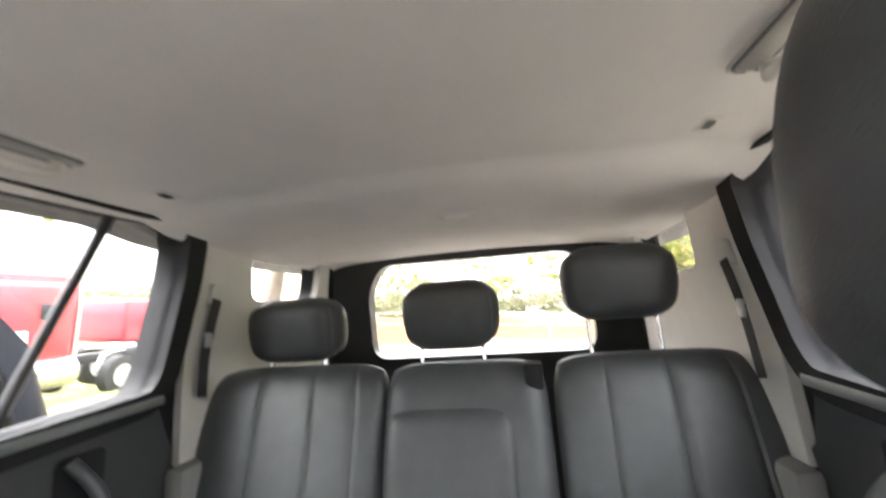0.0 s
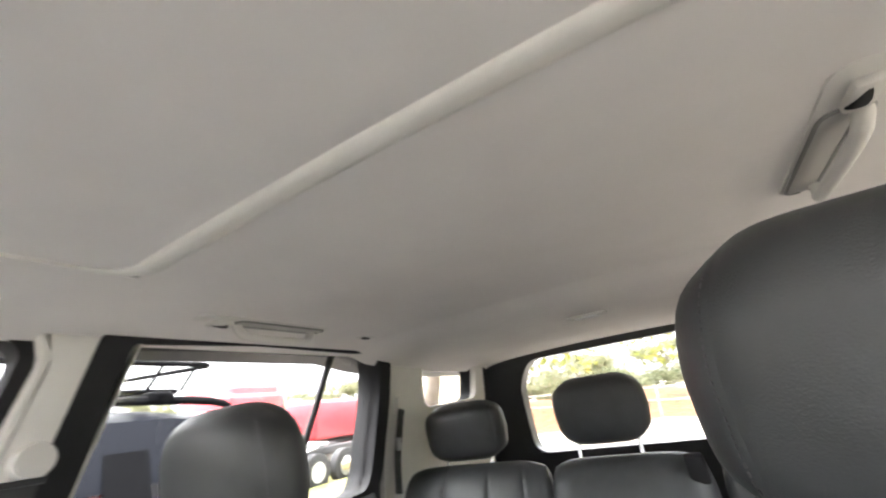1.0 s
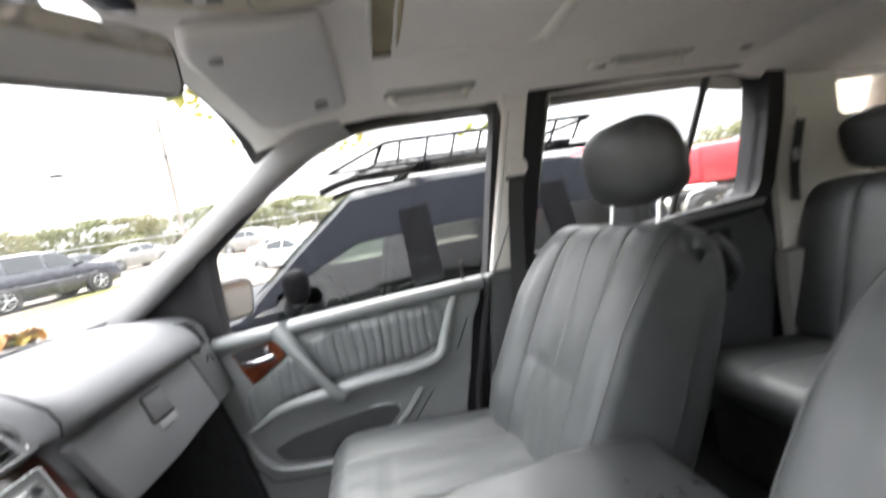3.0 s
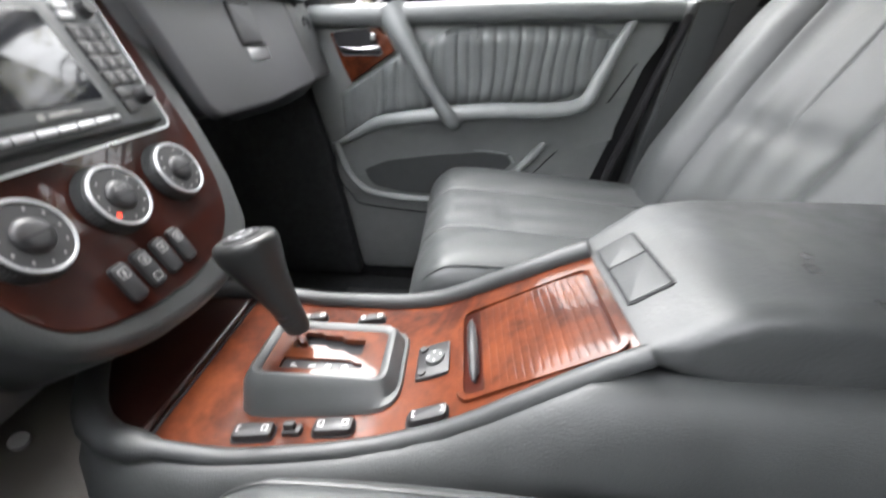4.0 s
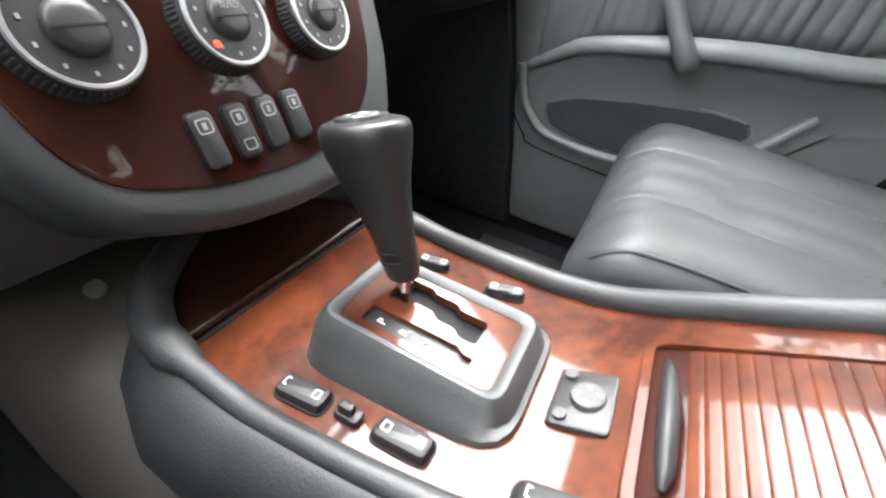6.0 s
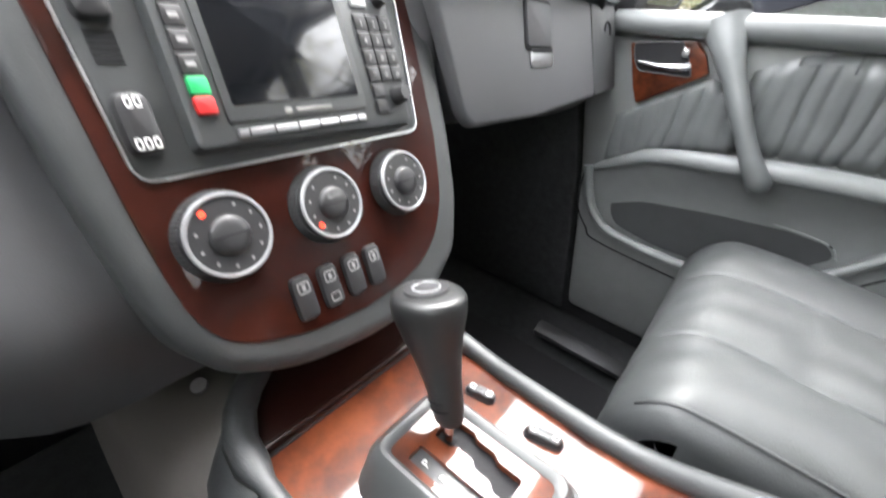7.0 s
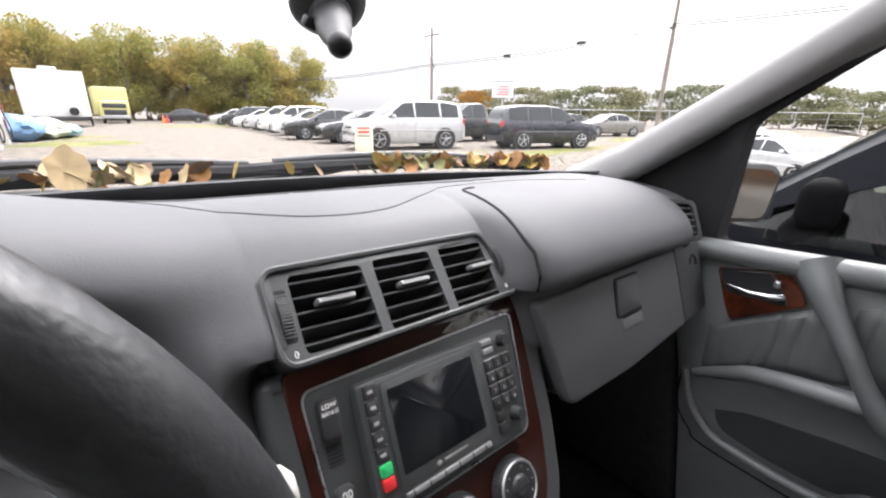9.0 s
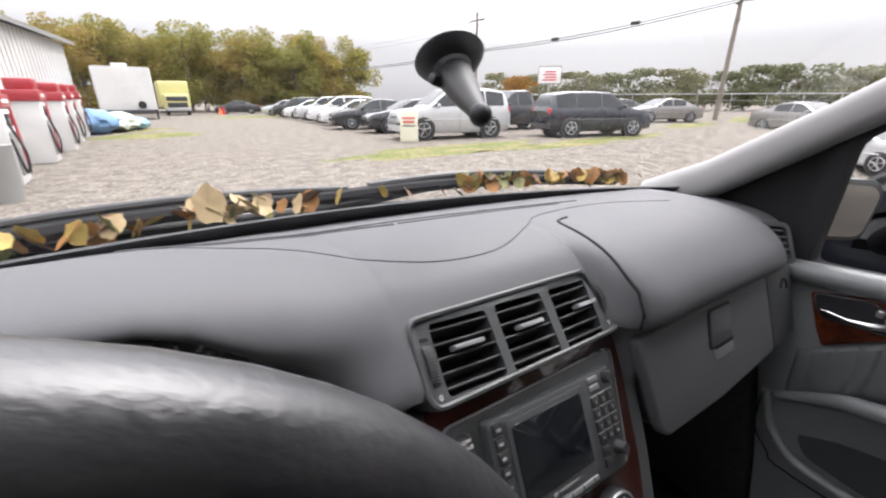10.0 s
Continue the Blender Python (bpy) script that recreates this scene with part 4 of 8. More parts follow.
HOT = glowing("red_indicator", (1.0, 0.05, 0.02), 0.12)
for x, red, words in ((-0.0551, 2.2, ""), (0.0187, 3.85, "AUTO"), (0.0933, None, "")):
    c = face(x, 1.0625, 0.006)
    dial = part("climate_dial", T([c, c + NRM * 0.004, c + NRM * 0.012, c + NRM * 0.0145], [0.0285, 0.0275, 0.0255, 0.0235], 40, up=(1, 0, 0)), BLACK, stack, "black climate dial with silver ring")
    part("dial_ring", hoop(c + NRM * 0.0142, NRM, 0.0240, 0.0015, 40), SILVER_RING, dial, "silver ring")
    part("dial_cap", T([c + NRM * 0.0145, c + NRM * 0.0165, c + NRM * 0.0180, c + NRM * 0.0186], [0.0122, 0.0116, 0.0100, 0.006], 28, up=(1, 0, 0)), BLACK, dial, "dark domed centre cap")
    part("cap_split", B(c + NRM * 0.0186, (0.023, 0.0006, 0.0008), 0, rot(-26.6)), RUBBER, dial)
    for k in range(44):
        a = 2 * math.pi * k / 44
        q = math.cos(a) * Vector((1, 0, 0)) + math.sin(a) * UP
        if k % 4 == 0 and -0.6 > math.sin(a) - 1.55:
            part("mark", B(c + q * 0.0185 + NRM * 0.0147, (0.0014, 0.0006, 0.0020), 0, rot(-26.6)), PRINT, dial, "white scale mark")
    bm = bmesh.new()
    for k in range(60):
        a = 2 * math.pi * k / 60
        q = math.cos(a) * Vector((1, 0, 0)) + math.sin(a) * UP
        tube(bm, [c + q * 0.0278 + NRM * 0.003, c + q * 0.0262 + NRM * 0.0105], 0.0007, 4)
    tagged(part("knurl", bm, PLASTIC, dial, "ribbed grip"), "ribbed grip", kind="stuff")
    if red:
        q = math.cos(red) * Vector((1, 0, 0)) + math.sin(red) * UP
        part("indicator", disc(c + q * 0.0190 + NRM * 0.0145, NRM, 0.0020, 0.0008, 12), HOT, dial, "glowing red light")
    if words:
        text(words, 0.0042, basis(c + UP * 0.005 + NRM * 0.0186, (1, 0, 0), UP), PRINT, dial)
    else:
        part("dial_print", hoop(c + UP * 0.005 + NRM * 0.0180, NRM, 0.0026, 0.0004, 12), PRINT, dial, "white symbol")
    part("dial_print", hoop(c - UP * 0.005 + NRM * 0.0180, NRM, 0.0022, 0.0004, 12), PRINT, dial, "white symbol")
for k, x in enumerate((-0.0195, 0.0025, 0.0245, 0.0455)):
    z = 1.0115
    sw = part("push_switch", prism(bmesh.new(), rect(x - 0.0080, z - 0.0145, x + 0.0080, z + 0.0145, 0.005), lambda x, z, d: face(x, z, d + 0.006), 0.0065, 0.003), BLACK, stack, "black push switch with a white symbol")
    part("switch_print", ring(bmesh.new(), rect(x - 0.0046, z + 0.003, x + 0.0046, z + 0.0105, 0.002), rect(x - 0.0038, z + 0.0038, x + 0.0038, z + 0.0097, 0.0016), lambda x, z, d: face(x, z, d + 0.0124), 0.0004), PRINT, sw, "white symbol")
    part("switch_print", prism(bmesh.new(), rect(x - 0.0012, z + 0.005, x + 0.0012, z + 0.0085), lambda x, z, d: face(x, z, d + 0.0124), 0.0004), PRINT, sw, "white symbol")
    if k == 1:
        part("switch_print", ring(bmesh.new(), rect(x - 0.0040, z - 0.0105, x + 0.0040, z - 0.0045, 0.0015), rect(x - 0.0033, z - 0.0098, x + 0.0033, z - 0.0052, 0.001), lambda x, z, d: face(x, z, d + 0.0124), 0.0004), PRINT, sw, "white symbol")

# ---- centre air vents ----
vents = thing("centre_air_vents", (0, 0.95, 1.25), "three charcoal centre air vents with silver-edged tabs", "air vent")


def vface(x, z, d):
    return Vector((x, 0.934 + (z - 1.265) * 0.772 - 0.004 * (1 - ((x - 0.02) / 0.13) ** 2) - d * 0.79, z + d * 0.61))


V_OUT = rounded([(-0.106, 1.2335), (0.158, 1.2375), (0.134, 1.3005), (-0.107, 1.2965)], 0.014, 5)
V_IN = rounded([(-0.1015, 1.2375), (0.150, 1.241), (0.130, 1.2975), (-0.1025, 1.2935)], 0.011, 5)
part("vent_bezel", ring(bmesh.new(), V_OUT, V_IN, lambda x, z, d: vface(x, z, d - 0.035), 0.038), PLASTIC, vents)
part("vent_rim", T([vface(*p, 0.0025) for p in grown(V_OUT, -0.002)], 0.0026, 6, closed=True, up=(0, -1, 0.4)), PLASTIC, vents)
CELLS = ((-0.0855, -0.020), (-0.0105, 0.0555), (0.0665, 0.1295))
holes = [rounded([(a, 1.240), (b, 1.2405), (b - 0.002, 1.2915 + 0.02 * a), (a, 1.2915 + 0.02 * a)], 0.005, 4) for a, b in CELLS]
part("vent_face", holed(grown(V_IN, 0.003), holes, lambda x, z, d: vface(x, z, 0.0005 - d), 0.03), PLASTIC, vents, "vent face with three openings", False)
bm = bmesh.new()
sheet(bm, lambda x, z: vface(x, z, -0.042), steps(-0.105, 0.15, 8), steps(1.232, 1.300, 4))
part("vent_back", thick(bm, 0.003), RUBBER, vents)
for i, (a, b) in enumerate(CELLS):
    for k in range(5):
        z = 1.2455 + 0.0098 * k
        bm = bmesh.new()
        loft(bm, [[vface(x, z - 0.0008, -0.001), vface(x, z + 0.0008, -0.001), vface(x, z - 0.004, -0.022), vface(x, z - 0.0056, -0.022)] for x in steps(a - 0.001, b + 0.001, 4)])
        part("slat", bm, BLACK, vents, "thin black slat")
        # Paler tube paints the light caught along the slat's front edge.
        part("slat_edge", T([vface(a - 0.001, z, -0.0006), vface(b + 0.001, z, -0.0006)], 0.0008, 6), PLASTIC, vents, "front edge of a slat, paler for the light it catches")
    x = (-0.0525, 0.025, 0.115)[i]
    part("vent_tab", prism(bmesh.new(), rect(x - 0.0165, 1.2675, x + 0.0165, 1.2715, 0.0018), lambda x, z, d: vface(x, z, d - 0.004), 0.011, 0.003), SATIN, vents, "silver-edged adjuster tab")
for x in (-0.094, 0.1425):
    z0 = 1.267 + 0.02 * x
    part("wheel_well", prism(bmesh.new(), rect(x - 0.0052, z0 - 0.0165, x + 0.0052, z0 + 0.0165, 0.003), lambda x, z, d: vface(x, z, d - 0.0008), 0.0016), RUBBER, vents, "dark slot of the thumb wheel")
    part("thumb_wheel", T([vface(x - 0.0038, z0, -0.014), vface(x + 0.0038, z0, -0.014)], 0.021, 28, up=(0, 0, 1)), BLACK, vents, "ribbed thumb wheel")
    bm = bmesh.new()
    for k in range(14):
        z = z0 - 0.0128 + 0.00197 * k
        h = -0.014 + 0.0212 * math.sqrt(max(0.0, 1 - ((z - z0) / 0.0215) ** 2))
        tube(bm, [vface(x - 0.0043, z, h), vface(x + 0.0043, z, h)], 0.0006, 4)
    part("ribs", bm, PLASTIC, vents)
    text("0", 0.007, basis(vface(x + 0.001, z0 - 0.0235, 0.0010), (1, 0, 0), (0, 0.6, 0.8)), WHITE, vents)

# ---- centre console ----
def cz(y):
    return lerp(y, [(0.36, 1.062), (0.40, 1.043), (0.44, 1.022), (0.48, 0.998), (0.52, 0.970), (0.555, 0.944), (0.583, 0.928), (0.62, 0.916), (0.66, 0.909), (0.727, 0.901), (0.80, 0.900), (0.90, 0.898)])


console = thing("centre_console", (0.02, 0.6, 0.5), "burl wood and leather centre console between the front seats", "centre console")


def con(x, y, d=0.0):
    """On the console's top, d proud."""
    return Vector((x, y, cz(y) + d))


def near(y):
    """The driver's edge of the wood."""
    return lerp(y, [(0.40, -0.070), (0.53, -0.069), (0.59, -0.067), (0.66, -0.0725), (0.73, -0.076), (0.80, -0.075), (0.815, -0.073), (0.836, -0.065), (0.862, -0.042), (0.88, -0.012), (0.891, 0.027)])


def far(y):
    """The passenger's edge of the wood."""
    return lerp(y, [(0.40, 0.050), (0.441, 0.056), (0.495, 0.068), (0.555, 0.088), (0.60, 0.099), (0.65, 0.109), (0.69, 0.115), (0.744, 0.123), (0.81, 0.125), (0.845, 0.119), (0.871, 0.100), (0.885, 0.070), (0.891, 0.033)])


def smooth_con(y, d=0.0):
    return (cz(y - 0.012) + cz(y) + cz(y + 0.012)) / 3 + d


bm = bmesh.new()
ylist = steps(0.425, 0.60, 16) + steps(0.61, 0.80, 12) + [0.82, 0.84, 0.855, 0.87, 0.88, 0.887, 0.8905]
sheet(bm, lambda u, y: Vector((near(y) + (far(y) - near(y)) * u, y, cz(y))), steps(0, 1, 8), ylist)
part("wood_top", thick(bm, 0.004), WOOD, console, "glossy red-brown burl wood")
rings = []
for y in [0.02, 0.14, 0.28, 0.38, 0.42, 0.455, 0.48, 0.51, 0.54, 0.57, 0.60, 0.64, 0.69, 0.74, 0.80, 0.83, 0.855, 0.875, 0.888, 0.90]:
    yy = min(y, 0.8885)
    a, b, z = near(yy), far(yy), min(cz(y), 1.004)
    if y > 0.89:
        a, b = 0.0, 0.06
    w = 0.046
    L = [(-w, 0.56), (-w, z - 0.11), (-w * 0.93, z - 0.045), (-w * 0.72, z - 0.014), (-w * 0.40, z + 0.003), (-w * 0.10, z + 0.003), (0.002, z - 0.007)]
    k = 1.0 if y < 0.6 else 0.55
    rings.append([Vector((a + p, y, q)) for p, q in L] + [Vector((b - p * k, y, q)) for p, q in reversed(L)])
bm = loft(bmesh.new(), [curve(r, 2) for r in rings], closed=False)
part("console_body", bm, LEATHER_LIT, console, "charcoal leather console surround")
edge = [(near(y) - 0.006, y) for y in steps(0.445, 0.80, 22)] + [(near(y) - 0.008 * (0.9 - y) / 0.1, y + 0.008 * (y - 0.8) / 0.09) for y in (0.82, 0.84, 0.855, 0.87, 0.88)] + [(0.0, 0.8965), (0.03, 0.8995), (0.06, 0.897)]
edge += [(far(y) + 0.007 * (0.9 - y) / 0.1, y + 0.008 * (y - 0.8) / 0.09) for y in (0.88, 0.87, 0.855, 0.84, 0.82)] + [(far(y) + 0.007, y) for y in steps(0.80, 0.445, 22)]
part("console_rim", T([Vector((x, y, smooth_con(min(y, 0.89), 0.003 + 0.010 * max(0.0, min(1.0, (y - 0.74) / 0.1))))) for x, y in edge], [0.0075 if i < 22 else 0.0125 if i < 37 else 0.0095 for i in range(len(edge))], 12), LEATHER_LIT, console, "rounded leather rim")
# the side of the console runs on forward under the dashboard
FLANK = material("warm_grey_plastic", (0.15, 0.14, 0.13), 0.55, vary=0.12, scale=25, bump=0.3, bump_scale=900, spec=0.4)
bm = bmesh.new()
rows = []
for y in steps(0.70, 1.14, 14):
    a = lerp(y, [(0.70, -0.085), (0.80, -0.085), (0.84, -0.075), (0.87, -0.045), (0.90, 0.0), (1.14, 0.05)])
    rows.append(curve([(a, y, 0.890), ((a - 0.118) / 2, y, 0.884), (-0.114, y, 0.862), (-0.127, y, 0.80), (-0.134, y, 0.66), (-0.138, y, 0.50)], 4))
for a, b in zip(rows, rows[1:]):
    for i in range(len(a) - 1):
        bm.faces.new([bm.verts.new(p) for p in (a[i], a[i + 1], b[i + 1], b[i])])
bmesh.ops.remove_doubles(bm, verts=bm.verts, dist=1e-5)
part("console_flank", bm, FLANK, console, "warm grey side of the console")
part("screw_cap", disc((-0.067, 0.915, 0.886), (-0.35, -0.3, 0.9), 0.007, 0.004, 14), PILLAR, console, "pale round screw cap")
# ashtray lid
AT = [(near(y) + 0.003, y) for y in (0.808, 0.82, 0.836, 0.85, 0.862, 0.872, 0.88, 0.886)] + [(far(y) - 0.003, y) for y in (0.886, 0.88, 0.871, 0.86, 0.845, 0.83, 0.808)]
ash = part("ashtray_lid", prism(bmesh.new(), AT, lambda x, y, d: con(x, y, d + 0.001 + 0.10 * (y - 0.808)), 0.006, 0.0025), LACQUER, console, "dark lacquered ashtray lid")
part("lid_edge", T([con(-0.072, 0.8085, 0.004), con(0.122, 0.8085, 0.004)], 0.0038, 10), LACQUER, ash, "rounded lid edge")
part("lid_gap", T([con(-0.073, 0.803, 0.0008), con(0.122, 0.803, 0.0008)], 0.0014, 6), RUBBER, ash, "dark gap behind the lid")
# gear gate
GI = rect(-0.020, 0.628, 0.039, 0.730, 0.007, 4)
GM = rect(-0.0245, 0.6225, 0.0445, 0.7355, 0.010, 4)
GB = rect(-0.041, 0.609, 0.058, 0.747, 0.024, 4)


def gate(x, y, d):
    return Vector((x, y, 0.914 + d))


rings = [[Vector((x, y, cz(y) - 0.002)) for x, y in grown(GB, 0.002)], [Vector((x, y, cz(y) + 0.004)) for x, y in GB], [gate(*p, 0.008) for p in grown(GM, 0.0105)], [gate(*p, 0.0175) for p in grown(GM, 0.0055)], [gate(*p, 0.0215) for p in grown(GM, 0.0015)], [gate(*p, 0.0215) for p in grown(GM, -0.0015)], [gate(*p, 0.0185) for p in GI], [gate(*p, 0.014) for p in GI]]
part("gate_bezel", loft(bmesh.new(), rings, caps=False), PLASTIC, console, "charcoal gate bezel")
SLOT = rounded([(0.012, 0.714), (0.034, 0.714), (0.034, 0.692), (0.0305, 0.688), (0.0305, 0.672), (0.0265, 0.668), (0.0265, 0.648), (0.006, 0.648), (0.006, 0.660), (0.011, 0.664), (0.011, 0.678), (0.016, 0.682), (0.016, 0.696), (0.012, 0.700)], 0.003, 3)
WINDOW = rounded([(-0.0145, 0.716), (-0.0005, 0.716), (-0.0005, 0.656), (-0.004, 0.652), (-0.004, 0.645), (-0.011, 0.645), (-0.011, 0.652), (-0.0145, 0.656)], 0.002, 3)
part("gate_plate", holed(GI, [SLOT, WINDOW], lambda x, y, d: gate(x, y, 0.018 - d), 0.006), WOOD, console, "polished wood gate plate", False)
part("slot_well", prism(bmesh.new(), grown(SLOT, 0.003), lambda x, y, d: gate(x, y, d - 0.02), 0.03), RUBBER, console, "black lever slot")
sel = part("selector_display", prism(bmesh.new(), grown(WINDOW, 0.003), lambda x, y, d: gate(x, y, d), 0.0145), BLACK, console, "dark selector display")
for ch, y in (("P", 0.705), ("R", 0.689), ("N", 0.675), ("D", 0.660)):
    text(ch, 0.0085, basis(gate(-0.0072, y, 0.0149), (1, 0, 0), (0, 1, 0)), WHITE, sel)
part("lever_shaft", T([gate(0.0205, 0.703, 0.0), gate(0.0225, 0.712, 0.048)], 0.0055, 14), CHROME, console, "bare metal lever shaft")
spine = [(0.0215, 0.7095, 0.944), (0.022, 0.712, 0.952), (0.0232, 0.7195, 0.970), (0.025, 0.7285, 0.988), (0.027, 0.7375, 1.006), (0.0287, 0.744, 1.020), (0.0297, 0.748, 1.030), (0.0301, 0.7495, 1.0345)]
lever = part("gear_lever", T(curve(spine, 3), [0.0088, 0.0098, 0.0103, 0.0106, 0.0110, 0.0115, 0.0122, 0.0131, 0.0142, 0.0155, 0.0170, 0.0187, 0.0204, 0.0221, 0.0235, 0.0245, 0.0251, 0.0252, 0.0248, 0.0237, 0.0217, 0.0183], 28, flat=1.18), LEVER, console, "black leather gear lever")
top = Vector((0.0302, 0.7498, 1.0340))
lean = Vector((0.08, 0.30, 1)).normalized()
part("badge", disc(top, lean, 0.0165, 0.0022, 28, 0.0155), BLACK, lever, "round dark badge")
part("badge_ring", hoop(top + lean * 0.0024, lean, 0.0095, 0.0008, 24), SATIN, lever, "silver ring")
for k in (0, 1):
    part("collar", hoop(Vector((0.0223 + 0.0008 * k, 0.7142 + 0.003 * k, 0.957 + 0.006 * k)), (0.06, 0.38, 0.92), 0.0116 + 0.0006 * k, 0.0009, 24), RUBBER, lever)
# console switches
def console_switch(x, y, w, l, label, turn=0.0):
    o = [(a * math.cos(turn) - b * math.sin(turn) + x, a * math.sin(turn) + b * math.cos(turn) + y) for a, b in rect(-w / 2, -l / 2, w / 2, l / 2, 0.005, 4)]
    sh = part("console_switch", prism(bmesh.new(), o, lambda x, y, d: con(x, y, d - 0.001), 0.0085, 0.004), BLACK, console, label)
    part("switch_seat", prism(bmesh.new(), grown(o, 0.0014), lambda x, y, d: con(x, y, d - 0.001), 0.002), RUBBER, sh, "dark gap round the switch")

    def spin(a, b):
        return (a * math.cos(turn) - b * math.sin(turn) + x, a * math.sin(turn) + b * math.cos(turn) + y)
    for k in (-1, 1):
        part("switch_print", ring(bmesh.new(), [spin(*p) for p in rect(-0.0028, k * l * 0.3 - 0.0025, 0.0028, k * l * 0.3 + 0.0025, 0.0008)], [spin(*p) for p in rect(-0.0021, k * l * 0.3 - 0.0018, 0.0021, k * l * 0.3 + 0.0018, 0.0006)], lambda x, y, d: con(x, y, d + 0.0072), 0.0005), WHITE, sh, "white symbol")
    # Grey patch paints the highlight on the glossy switch.
    part("switch_sheen", prism(bmesh.new(), [spin(*p) for p in rect(-0.004, -l * 0.14, 0.004, l * 0.14, 0.001)], lambda x, y, d: con(x, y, d + 0.007), 0.0006), PLASTIC, sh, "grey patch painted as sheen on the switch")
    return sh


console_switch(-0.0585, 0.7225, 0.0145, 0.033, "black window switch", 0.06)
k = part("console_knob", prism(bmesh.new(), rect(-0.0615, 0.683, -0.0515, 0.700, 0.004), lambda x, y, d: con(x, y, d - 0.001), 0.006, 0.003), BLACK, console, "small black knob")
part("knob_top", prism(bmesh.new(), rect(-0.0595, 0.688, -0.0535, 0.698, 0.0025), lambda x, y, d: con(x, y, d + 0.004), 0.007, 0.002), BLACK, k, "raised slider")
console_switch(-0.0550, 0.6580, 0.0145, 0.033, "black window switch")
console_switch(-0.0550, 0.5835, 0.0135, 0.031, "black window switch")
console_switch(0.0900, 0.7200, 0.0110, 0.027, "black window switch", 0.10)
console_switch(0.0830, 0.6550, 0.0110, 0.030, "black window switch", 0.10)
ms = part("mirror_switch", prism(bmesh.new(), rect(-0.0145, 0.5685, 0.0262, 0.5975, 0.003), lambda x, y, d: con(x, y, d - 0.001), 0.0045, 0.0015), BLACK, console, "square mirror switch panel")
up_con = Vector((0, 0.35, 1))
part("mirror_knob", disc(con(0.006, 0.5805, 0.003), up_con, 0.0100, 0.0045, 24, 0.0086), PLASTIC, ms, "round mirror knob")
for a, b in ((1, 0), (-1, 0), (0, 1), (0, -1)):
    part("knob_print", disc(con(0.006 + a * 0.0052, 0.582 + b * 0.0052, 0.0078), up_con, 0.0015, 0.0004, 3), WHITE, ms, "white arrow")
for x in (-0.0085, 0.0205):
    part("mirror_button", disc(con(x, 0.5915, 0.003), up_con, 0.0036, 0.003, 16), BLACK, ms, "small round button")
# roll-top tray
TR = rounded([(0.057, 0.5575), (0.0375, 0.4525), (-0.0635, 0.4545), (-0.050, 0.5585)], 0.010, 5)
part("tray_frame", ring(bmesh.new(), grown(TR, 0.0028), grown(TR, -0.0016), lambda x, y, d: con(x, y, d - 0.002), 0.0062), WOOD, console, "raised wood tray frame")
part("tray_floor", prism(bmesh.new(), TR, lambda x, y, d: con(x, y, d - 0.001), 0.0016), WOOD_DARK, console, "dark wood tray floor")
for k in range(15):
    y = 0.4605 + 0.00555 * k
    f = (y - 0.4525) / 0.105
    rr = []
    for x in (-0.0615 + 0.0115 * f, 0.0335 + 0.0195 * f):
        rr.append([con(x, y + 0.00272 * math.cos(a), 0.0014 + 0.0003 * (1 - math.cos(a) ** 16)) for a in (math.pi * j / 8 for j in range(9))])
    part("tray_slat", loft(bmesh.new(), rr, closed=False), WOOD, console, "rounded wood slat")
part("tray_handle", T([con(-0.0375, 0.5485, 0.004), con(-0.030, 0.5485, 0.006), con(0.0, 0.549, 0.0075), con(0.028, 0.5495, 0.006), con(0.0395, 0.5495, 0.004)], [0.0015, 0.0040, 0.0050, 0.0040, 0.0015], 12), BLACK, console, "black oval tray handle")

arm = thing("armrest_box", (0.025, 0.2, 0.9), "black leather centre armrest box with front buttons", "armrest box")
rings = []
for y, zt in ((0.446, 1.0195), (0.440, 1.0255), (0.426, 1.0365), (0.412, 1.0465), (0.402, 1.0535), (0.390, 1.0585), (0.35, 1.0615), (0.20, 1.063), (0.07, 1.062), (0.045, 1.05)):
    lo = lerp(y, [(0.045, -0.074), (0.30, -0.080), (0.40, -0.0815), (0.43, -0.079), (0.446, -0.070)])
    hi = lerp(y, [(0.045, 0.118), (0.30, 0.118), (0.38, 0.103), (0.41, 0.095), (0.435, 0.089), (0.446, 0.080)])
    zb = lerp(y, [(0.38, 0.995), (0.42, 1.004), (0.446, 1.012)])
    rings.append([Vector((x, y, z)) for x, z in rounded([(lo, zb), (hi, zb), (hi, zt), (lo, zt)], 0.016, 5)])
part("lid", loft(bmesh.new(), rings), ARM_LEATHER, arm, "worn black leather lid")
part("box", B((0.02, 0.22, 0.79), (0.17, 0.36, 0.42), 0.02), PLASTIC, arm)


def arm_front(x, y, d):
    """Sloping front of the armrest."""
    return Vector((x, y + d * 0.6, 1.0255 + (0.440 - y) * 0.75 + d * 0.8))


for x0, x1 in ((-0.0265, 0.0195), (0.0205, 0.0535)):
    part("button", prism(bmesh.new(), rect(x0, 0.4160, x1, 0.4415, 0.003), lambda x, y, d: arm_front(x, y, d - 0.002), 0.0045, 0.0018), LEATHER_LIT, arm, "grey release button")
part("button_gap", prism(bmesh.new(), rect(-0.0278, 0.4142, 0.0548, 0.4425, 0.004), lambda x, y, d: arm_front(x, y, d - 0.003), 0.0042), RUBBER, arm)

